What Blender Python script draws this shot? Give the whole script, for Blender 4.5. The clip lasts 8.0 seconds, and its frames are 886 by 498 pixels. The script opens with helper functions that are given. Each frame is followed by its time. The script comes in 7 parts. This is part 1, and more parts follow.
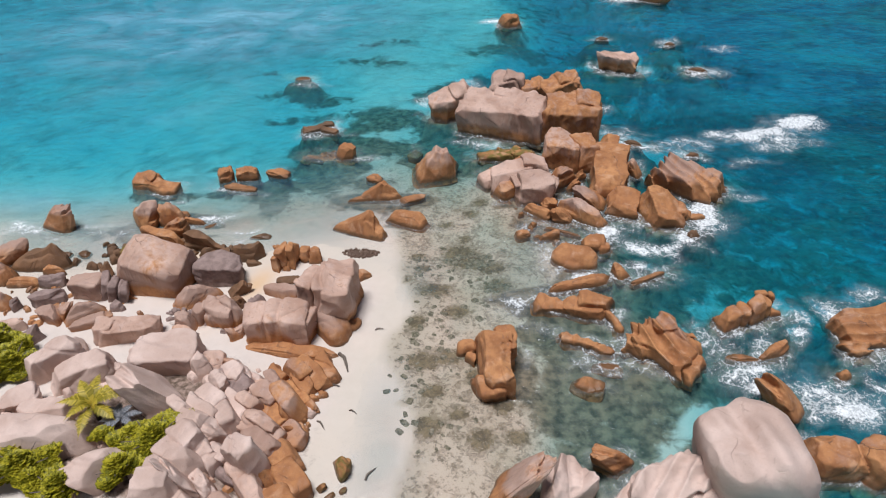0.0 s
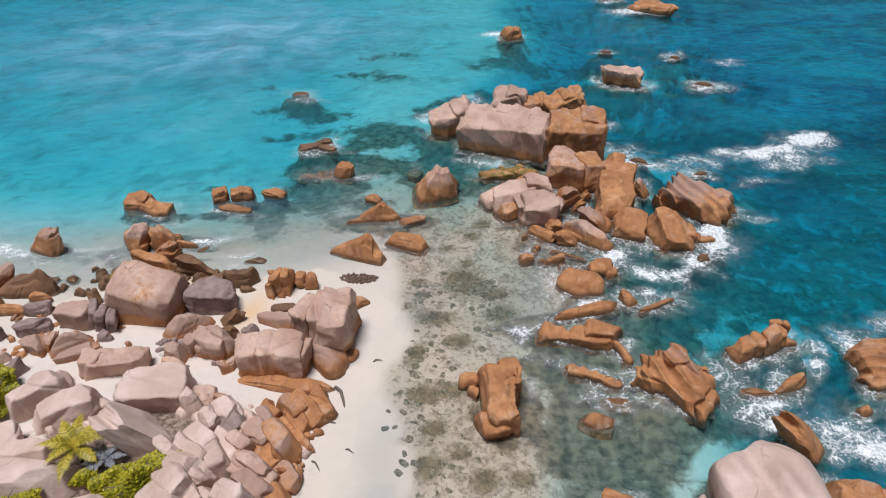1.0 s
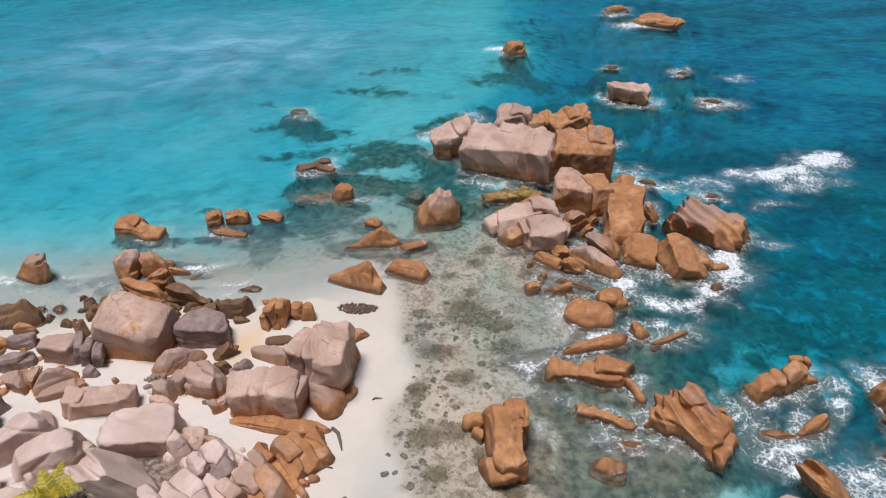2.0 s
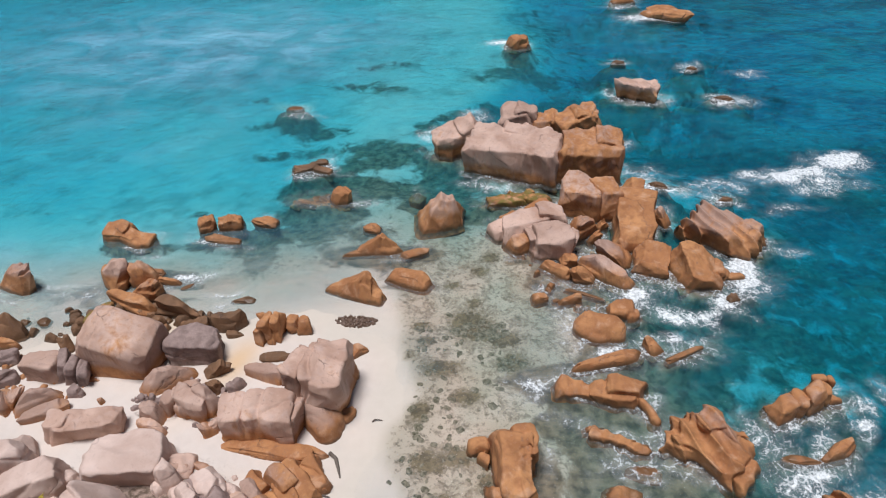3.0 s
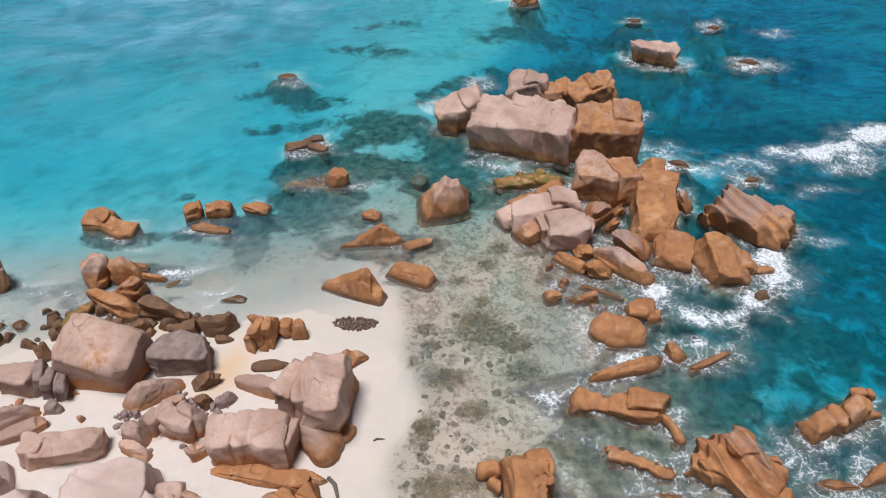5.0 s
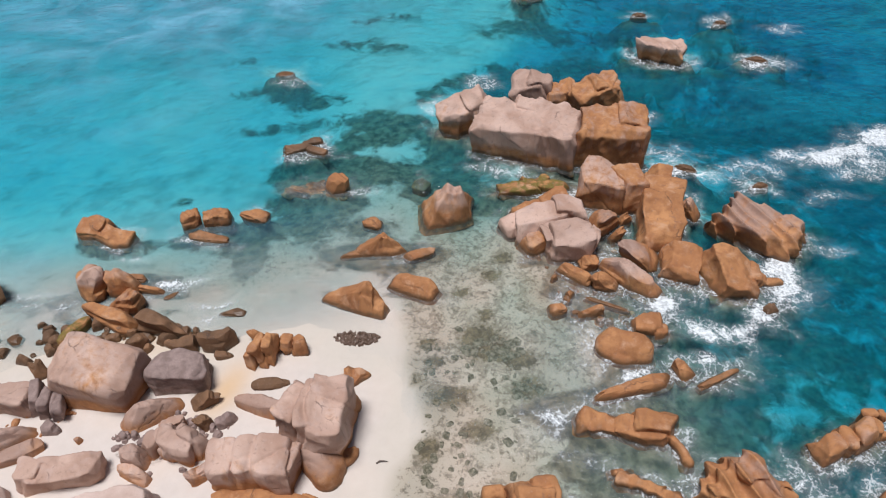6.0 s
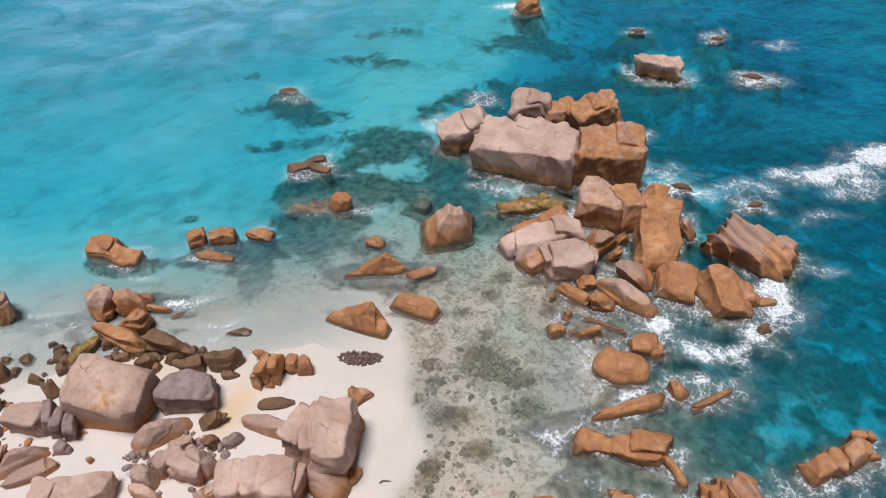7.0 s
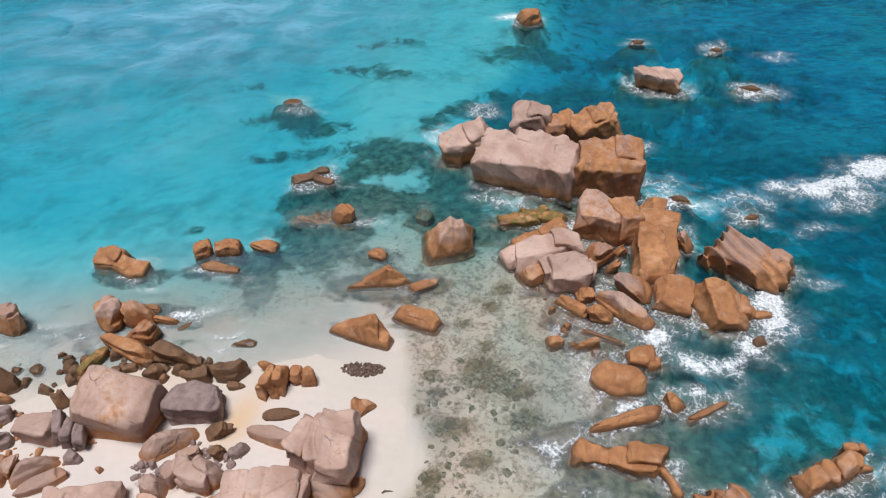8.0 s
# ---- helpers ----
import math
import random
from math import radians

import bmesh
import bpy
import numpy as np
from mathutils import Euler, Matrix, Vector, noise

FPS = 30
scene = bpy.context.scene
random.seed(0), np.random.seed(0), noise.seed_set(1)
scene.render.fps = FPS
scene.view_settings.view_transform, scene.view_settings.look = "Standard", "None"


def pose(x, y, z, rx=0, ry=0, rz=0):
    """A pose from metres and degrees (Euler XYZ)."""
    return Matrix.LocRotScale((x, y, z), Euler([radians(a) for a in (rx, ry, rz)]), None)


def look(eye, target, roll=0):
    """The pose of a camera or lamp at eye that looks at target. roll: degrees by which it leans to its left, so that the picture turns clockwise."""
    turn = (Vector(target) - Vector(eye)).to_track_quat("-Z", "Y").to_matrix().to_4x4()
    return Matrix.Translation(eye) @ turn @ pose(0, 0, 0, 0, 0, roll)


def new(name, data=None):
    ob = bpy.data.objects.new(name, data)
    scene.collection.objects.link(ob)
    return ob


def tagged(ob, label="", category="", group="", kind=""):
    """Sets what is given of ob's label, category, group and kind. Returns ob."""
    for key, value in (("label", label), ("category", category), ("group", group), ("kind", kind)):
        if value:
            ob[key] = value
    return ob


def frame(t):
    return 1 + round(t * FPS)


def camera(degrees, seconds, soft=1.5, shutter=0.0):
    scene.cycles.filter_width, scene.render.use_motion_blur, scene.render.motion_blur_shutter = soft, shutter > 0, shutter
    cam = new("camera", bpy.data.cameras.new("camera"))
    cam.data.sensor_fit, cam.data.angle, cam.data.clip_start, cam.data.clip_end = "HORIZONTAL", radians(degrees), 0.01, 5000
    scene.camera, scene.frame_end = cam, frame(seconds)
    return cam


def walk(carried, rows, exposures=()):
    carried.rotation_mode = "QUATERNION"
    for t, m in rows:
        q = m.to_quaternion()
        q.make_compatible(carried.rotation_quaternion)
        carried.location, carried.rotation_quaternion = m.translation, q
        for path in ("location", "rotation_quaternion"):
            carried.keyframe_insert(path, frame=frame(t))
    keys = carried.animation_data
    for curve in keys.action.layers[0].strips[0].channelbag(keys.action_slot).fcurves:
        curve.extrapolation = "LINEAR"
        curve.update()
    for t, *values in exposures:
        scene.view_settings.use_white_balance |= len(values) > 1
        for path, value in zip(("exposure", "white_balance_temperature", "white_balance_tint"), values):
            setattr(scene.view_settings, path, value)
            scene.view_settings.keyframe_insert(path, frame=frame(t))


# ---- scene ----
cam = camera(65.8, 8.0, soft=1.2)
PATH = [
    (0, (0.353, 0.44, 37.873), (0.278, 2.015, 36.643), -1.6),
    (0.5, (0.336, 1.705, 37.828), (0.259, 3.283, 36.602), -1.7),
    (1, (0.253, 3.134, 37.81), (0.176, 4.72, 36.595), -1.7),
    (1.5, (0.144, 4.637, 37.784), (0.066, 6.235, 36.584), -1.7),
    (2, (0.004, 6.16, 37.759), (-0.075, 7.759, 36.56), -1.7),
    (3.5, (-0.491, 10.852, 37.373), (-0.569, 12.414, 36.126), -1.9),
    (4, (-0.578, 12.258, 37.475), (-0.658, 13.799, 36.203), -2.1),
    (4.5, (-0.606, 13.613, 37.544), (-0.69, 15.121, 36.233), -2.3),
    (6, (-1.134, 17.524, 38.669), (-1.213, 18.961, 37.28), -2.4),
    (6.5, (-1.134, 17.789, 39.747), (-1.214, 19.224, 38.355), -2.4),
    (7, (-1.15, 17.842, 40.738), (-1.23, 19.277, 39.346), -2.4),
    (7.5, (-1.153, 17.817, 41.578), (-1.235, 19.252, 40.187), -2.4),
    (8, (-1.021, 17.765, 42.132), (-1.108, 19.201, 40.743), -2.5),
]
walk(cam, [(t, look(eye, target, roll)) for t, eye, target, roll in PATH], exposures=((0.0, 0.06, 5960, 10), (8.0, 0.06, 5960, 10)))


# ---- light: bright hazy tropical daylight, sun high behind and to the side ----
SUN_ELEVATION, SUN_TURN = radians(81), radians(-130)
world = bpy.data.worlds.new("world")
scene.world = world
world.use_nodes = True
wn = world.node_tree.nodes
wl = world.node_tree.links
sky = wn.new("ShaderNodeTexSky")
sky.sky_type = "NISHITA"
sky.sun_disc = False
sky.sun_elevation, sky.sun_rotation = SUN_ELEVATION, SUN_TURN
sky.dust_density = 3.0
wn["Background"].inputs["Strength"].default_value = 0.034
wl.new(sky.outputs["Color"], wn["Background"].inputs["Color"])
sun = new("sun", bpy.data.lights.new("sun", "SUN"))
sun.data.energy, sun.data.angle, sun.data.color = 3.75, radians(18), (1.0, 0.955, 0.91)
toward = Vector((math.sin(SUN_TURN) * math.cos(SUN_ELEVATION), math.cos(SUN_TURN) * math.cos(SUN_ELEVATION), math.sin(SUN_ELEVATION)))
sun.matrix_world = look(toward * 200, (0, 0, 0))


# ---- materials ----
class Nodes:
    """Short ways to wire a node material."""

    def __init__(self, name):
        self.mat = bpy.data.materials.new(name)
        self.mat.use_nodes = True
        self.tree = self.mat.node_tree
        self.tree.nodes.clear()
        self.out = self.tree.nodes.new("ShaderNodeOutputMaterial")

    def node(self, kind, sets=(), **links):
        n = self.tree.nodes.new("ShaderNode" + kind)
        for key, value in sets:
            setattr(n, key, value)
        for key, value in links.items():
            sock = n.inputs[int(key[1:])] if key[0] == "i" and key[1:].isdigit() else n.inputs[key.replace("_", " ")]
            if isinstance(value, bpy.types.NodeSocket):
                self.tree.links.new(value, sock)
            else:
                sock.default_value = value
        return n

    def where(self):
        return self.node("NewGeometry").outputs["Position"]

    def attr(self, name):
        return self.node("Attribute", (("attribute_name", name),)).outputs["Fac"]

    def stretch(self, vec, x, y, z):
        return self.node("VectorMath", (("operation", "MULTIPLY"),), i0=vec, i1=(x, y, z)).outputs[0]

    def noise(self, vec, scale, detail=4.0, rough=0.55, bend=0.0):
        return self.node("TexNoise", Vector=vec, Scale=scale, Detail=detail, Roughness=rough, Distortion=bend).outputs["Fac"]

    def math(self, op, a, b=0.0, c=0.0):
        return self.node("Math", (("operation", op),), i0=a, i1=b, i2=c).outputs[0]

    def ramp(self, value, low, high):
        """0 below low, 1 above high, smooth between."""
        return self.node("MapRange", (("interpolation_type", "SMOOTHSTEP"), ("clamp", True)), Value=value, From_Min=low, From_Max=high).outputs[0]

    def mix(self, fac, a, b):
        n = self.node("Mix", (("data_type", "RGBA"),), i0=fac, i6=a, i7=b)
        return n.outputs[2]

    def blend(self, fac, a, b):
        return self.node("MixShader", i0=fac, i1=a, i2=b).outputs[0]

    def bump(self, height, strength, distance):
        return self.node("Bump", Height=height, Strength=strength, Distance=distance).outputs[0]

    def principled(self, colour, rough, normal=None, spec=0.5):
        n = self.node("BsdfPrincipled", Base_Color=colour, Roughness=rough)
        n.inputs["Specular IOR Level"].default_value = spec
        if normal is not None:
            self.tree.links.new(normal, n.inputs["Normal"])
        return n.outputs[0]

    def done(self, shader):
        self.tree.links.new(shader, self.out.inputs["Surface"])
        return self.mat


def rgb(r, g, b):
    return (r, g, b, 1.0)


def granite(rust):
    """Weathered granite: pinkish grey crust, rusty orange where the sea keeps it bare, dark streaks and a wet algae foot."""
    m = Nodes("granite_rust_%d" % round(rust * 100))
    pos = m.where()
    obj = m.node("TexCoord").outputs["Object"]
    chance = m.math("FRACT", m.math("ADD", m.node("ObjectInfo").outputs["Random"], m.node("NewGeometry").outputs["Random Per Island"]))
    shift = m.node("VectorMath", (("operation", "SCALE"),), i0=(31.0, 17.0, 23.0), Scale=chance).outputs[0]
    p = m.node("VectorMath", (("operation", "ADD"),), i0=obj, i1=shift).outputs[0]
    broad = m.noise(p, 0.32, 4, 0.55, 0.5)
    mid = m.noise(p, 1.5, 6, 0.6, 0.3)
    fine = m.noise(p, 6.0, 6, 0.7)
    grain = m.noise(p, 22.0, 4, 0.75)
    crust = m.mix(m.ramp(broad, 0.3, 0.7), rgb(0.39, 0.24, 0.175), rgb(0.61, 0.425, 0.34))
    crust = m.mix(m.math("MULTIPLY", m.ramp(mid, 0.45, 0.75), 0.5), crust, rgb(0.47, 0.345, 0.30))
    crust = m.mix(m.math("MULTIPLY", m.ramp(chance, 0.3, 1.0), 0.5 if rust > -0.15 else 0.2), crust, rgb(0.28, 0.18, 0.14))
    if -0.15 < rust < 0:  # grey crust of lichen
        crust = m.mix(0.85, crust, m.mix(m.ramp(mid, 0.3, 0.7), rgb(0.16, 0.115, 0.105), rgb(0.30, 0.22, 0.20)))
    if rust < -0.15:  # sun-bleached and dry
        crust = m.mix(0.62, crust, m.mix(m.ramp(broad, 0.3, 0.7), rgb(0.53, 0.395, 0.335), rgb(0.69, 0.55, 0.485)))
    rusty = m.mix(m.ramp(broad, 0.3, 0.7), rgb(0.34, 0.145, 0.055), rgb(0.49, 0.235, 0.095))
    rusty = m.mix(m.math("MULTIPLY", m.ramp(mid, 0.4, 0.68), 0.75), rusty, rgb(0.28, 0.115, 0.045))
    rusty = m.mix(m.math("MULTIPLY", m.ramp(m.noise(p, 0.8, 5, 0.6, 0.4), 0.52, 0.7), 0.6), rusty, rgb(0.55, 0.33, 0.20))
    high = m.node("SeparateXYZ", Vector=pos).outputs[2]
    # vertical staining: long runs of rust and dark lichen
    runs = m.noise(m.stretch(p, 1.0, 1.0, 0.10), 1.6, 5, 0.65, 0.3)
    tide = m.math("SUBTRACT", 1.0, m.ramp(m.math("ADD", high, m.math("MULTIPLY", m.math("SUBTRACT", runs, 0.5), 2.6)), 0.5, 2.3))
    much = m.math("ADD", m.math("ADD", m.math("MULTIPLY", rust, 1.1), m.math("MULTIPLY", m.math("SUBTRACT", broad, 0.5), 1.0)), m.math("MULTIPLY", tide, 0.6 if rust > 0.02 else 0.3))
    much = m.math("ADD", much, m.math("MULTIPLY", m.math("SUBTRACT", runs, 0.5), 0.9))
    colour = m.mix(m.ramp(much, 0.34, 0.74), crust, rusty)
    # olive weed on the wettest stones
    if rust > 1.25:  # dark and wet
        colour = m.mix(m.ramp(broad, 0.25, 0.7), rgb(0.11, 0.06, 0.032), rgb(0.25, 0.13, 0.065))
    elif rust > 1.05:
        colour = m.mix(m.ramp(mid, 0.35, 0.6), colour, rgb(0.16, 0.12, 0.025))
    streak = m.noise(m.stretch(p, 1.0, 1.0, 0.12), 3.2, 5, 0.65, 0.4)
    colour = m.mix(m.math("MULTIPLY", m.ramp(streak, 0.56, 0.72), 0.45 if rust > -0.15 else 0.18), colour, rgb(0.17, 0.105, 0.08))
    # open cracks, coloured nearly black
    wob = m.node("VectorMath", (("operation", "SCALE"),), i0=m.node("TexNoise", Vector=p, Scale=0.9, Detail=4.0).outputs["Color"], Scale=1.1).outputs[0]
    bent = m.node("VectorMath", (("operation", "ADD"),), i0=p, i1=wob).outputs[0]
    cell = m.node("TexVoronoi", (("feature", "DISTANCE_TO_EDGE"),), Vector=bent, Scale=0.22).outputs["Distance"]
    crack = m.math("MULTIPLY", m.math("SUBTRACT", 1.0, m.ramp(cell, 0.0, 0.012)), m.ramp(m.noise(p, 0.5, 3), 0.52, 0.64))
    colour = m.mix(m.math("MULTIPLY", crack, 0.6 if rust > -0.15 else 0.25), colour, rgb(0.07, 0.045, 0.035))
    # pale salt and lichen flecks, dark grains
    colour = m.mix(m.math("MULTIPLY", m.ramp(fine, 0.56, 0.76), 0.22), colour, rgb(0.68, 0.56, 0.49))
    colour = m.mix(m.math("MULTIPLY", m.ramp(grain, 0.5, 0.7), 0.16), colour, rgb(0.20, 0.13, 0.10))
    # weed and wet foot at the waterline
    foot = m.math("SUBTRACT", 1.0, m.ramp(m.math("ABSOLUTE", m.math("ADD", high, m.math("MULTIPLY", m.math("SUBTRACT", mid, 0.5), 0.9))), 0.1, 0.55))
    colour = m.mix(m.math("MULTIPLY", foot, 0.78), colour, rgb(0.085, 0.045, 0.02))
    rough = m.math("SUBTRACT", 0.84, m.math("MULTIPLY", foot, 0.45))
    relief = m.math("ADD", m.math("MULTIPLY", mid, 0.45), m.math("ADD", m.math("MULTIPLY", fine, 0.16), m.math("MULTIPLY", streak, 0.3)))
    relief = m.math("SUBTRACT", m.math("ADD", relief, m.math("MULTIPLY", grain, 0.03)), m.math("MULTIPLY", crack, 0.5))
    return m.done(m.principled(colour, rough, m.bump(relief, 0.45, 0.22), 0.4))


GRANITE = {}


def granite_for(rust):
    step = min((-0.2, -0.1, 0.0, 0.1, 0.25, 0.35, 0.45, 0.65, 0.85, 1.0, 1.2, 1.3), key=lambda s: abs(s - rust))
    if step not in GRANITE:
        GRANITE[step] = granite(step)
    return GRANITE[step]


def bed_material():
    """White coral sand, with turf weed, rubble and dark reef where the attribute reef is high."""
    m = Nodes("sand_and_reef")
    pos = m.where()
    reef, weed = m.attr("reef"), m.attr("weed")
    high = m.node("SeparateXYZ", Vector=pos).outputs[2]
    fine, mid, big = m.noise(pos, 9.0, 5, 0.7), m.noise(pos, 1.3, 6, 0.6), m.noise(pos, 0.22, 5, 0.55, 0.4)
    sand = m.mix(mid, rgb(0.55, 0.475, 0.42), rgb(0.66, 0.585, 0.53))
    sand = m.mix(m.math("MULTIPLY", m.ramp(big, 0.45, 0.7), 0.3), sand, rgb(0.66, 0.54, 0.44))
    sand = m.mix(m.math("MULTIPLY", m.attr("ochre"), 0.75), sand, rgb(0.62, 0.40, 0.20))
    damp = m.math("SUBTRACT", 1.0, m.ramp(m.math("ADD", high, m.math("MULTIPLY", m.math("SUBTRACT", big, 0.5), 0.5)), 0.0, 0.3))
    sand = m.mix(m.math("MULTIPLY", damp, 0.42), sand, rgb(0.54, 0.485, 0.385))
    turf = m.mix(m.ramp(m.noise(pos, 3.5, 4, 0.6), 0.3, 0.7), rgb(0.078, 0.068, 0.046), rgb(0.30, 0.245, 0.18))
    turf = m.mix(m.ramp(big, 0.5, 0.7), turf, rgb(0.18, 0.145, 0.095))
    tufts = m.noise(pos, 1.2, 9, 0.74, 0.5)
    haze = m.noise(pos, 2.6, 6, 0.68, 0.3)
    fleck = m.math("ADD", m.math("MULTIPLY", tufts, 0.68), m.math("MULTIPLY", haze, 0.32))
    edge = m.math("SUBTRACT", 0.845, m.math("MULTIPLY", weed, 0.35))
    cover = m.ramp(m.math("SUBTRACT", fleck, edge), -0.008, 0.03)
    colour = m.mix(m.math("MULTIPLY", weed, 0.8), sand, m.mix(m.ramp(big, 0.4, 0.65), rgb(0.37, 0.315, 0.235), rgb(0.29, 0.255, 0.18)))
    colour = m.mix(m.math("MULTIPLY", cover, 0.6), colour, turf)
    colour = m.mix(m.math("MULTIPLY", m.ramp(m.math("ADD", weed, m.math("MULTIPLY", m.math("SUBTRACT", haze, 0.5), 1.6)), 1.2, 1.36), 0.85), colour, m.mix(m.ramp(tufts, 0.4, 0.6), rgb(0.066, 0.056, 0.034), rgb(0.185, 0.148, 0.085)))
    specks = m.math("ADD", m.math("MULTIPLY", m.noise(pos, 3.2, 4, 0.65, 0.3), 0.75), m.math("MULTIPLY", tufts, 0.25))
    colour = m.mix(m.math("MULTIPLY", m.math("MULTIPLY", m.ramp(specks, 0.53, 0.61), m.ramp(weed, 0.3, 0.9)), 0.65), colour, rgb(0.12, 0.10, 0.07))
    # dark soil that also paints the shade in gaps between boulders
    grit_and_shade = m.mix(m.ramp(m.noise(pos, 2.2, 6, 0.7), 0.35, 0.65), rgb(0.10, 0.07, 0.05), rgb(0.34, 0.25, 0.205))
    colour = m.mix(m.ramp(m.math("ADD", m.attr("debris_and_shade"), m.math("MULTIPLY", m.math("SUBTRACT", tufts, 0.5), 0.9)), 0.35, 0.6), colour, grit_and_shade)
    stone = m.mix(m.ramp(mid, 0.3, 0.7), rgb(0.06, 0.055, 0.042), rgb(0.23, 0.175, 0.115))
    patch = m.ramp(m.math("ADD", reef, m.math("MULTIPLY", m.math("SUBTRACT", m.noise(pos, 0.5, 7, 0.6, 0.5), 0.5), 1.3)), 0.42, 0.75)
    colour = m.mix(patch, colour, stone)
    # thin drifting beds of sea grass in the deeper water
    slant = m.node("VectorRotate", (("rotation_type", "Z_AXIS"),), Vector=pos, Angle=-0.6).outputs[0]
    drift = m.math("ADD", m.math("MULTIPLY", m.noise(m.stretch(slant, 0.75, 1.0, 1.0), 0.15, 6, 0.6, 0.6), 0.6), m.math("MULTIPLY", m.noise(m.stretch(slant, 0.85, 1.0, 1.0), 0.5, 6, 0.65, 0.5), 0.4))
    deep = m.ramp(m.math("MULTIPLY", high, -1.0), 0.7, 2.0)
    colour = m.mix(m.math("MULTIPLY", m.math("MULTIPLY", m.ramp(drift, 0.46, 0.64), deep), 0.5), colour, rgb(0.16, 0.18, 0.15))
    relief = m.math("ADD", m.math("MULTIPLY", mid, 0.6), m.math("MULTIPLY", fine, 0.15))
    return m.done(m.principled(colour, 0.9, m.bump(relief, 0.35, 0.2), 0.2))


def water_material():
    """Clear sea: light is lost with depth, red first; a little scattered blue with wave tones painted in; a glossy
    rippled skin.
    """
    m = Nodes("sea_water")
    pos = m.where()
    depth, milk_and_haze = m.attr("depth"), m.attr("milk_and_haze")
    wave = m.noise(m.stretch(pos, 1.0, 1.5, 1.0), 0.55, 6, 0.6, 0.5)
    ripple = m.noise(m.stretch(pos, 1.0, 1.8, 1.0), 2.2, 4, 0.6, 0.3)
    swell = m.noise(m.stretch(pos, 0.5, 1.0, 1.0), 0.16, 4, 0.55, 0.5)
    path = m.math("MULTIPLY", depth, m.math("ADD", 0.55, m.math("ADD", m.math("MULTIPLY", swell, 0.4), m.math("MULTIPLY", wave, 0.5))))
    shallow = m.math("MAXIMUM", 0.0, m.math("SUBTRACT", path, 0.2))
    keep = [m.math("POWER", 2.718, m.math("MULTIPLY", run, -k)) for run, k in ((shallow, 0.6), (path, 0.078), (path, 0.002))]
    tint = m.node("CombineColor", i0=keep[0], i1=keep[1], i2=keep[2]).outputs[0]
    clear = m.node("BsdfTransparent", Color=tint).outputs[0]
    cloud = m.math("SUBTRACT", 1.0, m.math("POWER", 2.718, m.math("MULTIPLY", m.math("MULTIPLY", path, path), -0.028)))
    streaks = m.noise(m.stretch(pos, 0.75, 1.0, 1.0), 0.16, 7, 0.62, 0.8)
    # stirred sand near shore; far out, pale sky haze painted into the colour
    silt_and_haze = m.math("MULTIPLY", milk_and_haze, m.math("ADD", 0.3, m.math("MULTIPLY", m.ramp(streaks, 0.2, 0.8), 0.55)))
    # dark ripples and sky-lit waves painted into the scattered colour
    chop_shading = m.math("ADD", m.math("MULTIPLY", m.noise(m.stretch(pos, 0.7, 1.6, 1.0), 1.0, 7, 0.72, 0.8), 0.5), m.math("MULTIPLY", m.noise(m.stretch(pos, 0.6, 1.0, 1.0), 0.16, 6, 0.62, 0.9), 0.5))
    deep_wave_tones = m.mix(m.ramp(chop_shading, 0.38, 0.62), rgb(0.005, 0.09, 0.165), rgb(0.016, 0.26, 0.375))
    green = m.ramp(m.noise(m.stretch(pos, 0.6, 1.0, 1.0), 0.075, 5, 0.6, 1.0), 0.42, 0.66)
    deep_wave_tones = m.mix(m.math("MULTIPLY", green, 0.6), deep_wave_tones, m.mix(m.ramp(chop_shading, 0.38, 0.62), rgb(0.005, 0.085, 0.10), rgb(0.016, 0.235, 0.235)))
    stirred_and_haze = m.mix(m.ramp(depth, 0.25, 1.5), rgb(0.51, 0.575, 0.50), rgb(0.42, 0.70, 0.90))
    scatter = m.mix(silt_and_haze, deep_wave_tones, stirred_and_haze)
    murk = m.node("BsdfDiffuse", Color=scatter).outputs[0]
    fac = m.math("MAXIMUM", m.math("MULTIPLY", cloud, 0.9), m.math("MULTIPLY", silt_and_haze, 0.75))
    body = m.blend(fac, clear, murk)
    height = m.math("ADD", m.math("MULTIPLY", wave, 1.0), m.math("ADD", m.math("MULTIPLY", ripple, 0.34), m.math("MULTIPLY", swell, 1.6)))
    normal = m.bump(height, 0.5, 0.5)
    gloss = m.node("BsdfGlossy", (("distribution", "GGX"),), Color=rgb(1, 1, 1), Roughness=0.16, Normal=normal).outputs[0]
    skin = m.node("Fresnel", IOR=1.33, Normal=normal).outputs[0]
    return m.done(m.blend(m.math("MULTIPLY", skin, m.ramp(depth, 0.0, 0.25)), body, gloss))


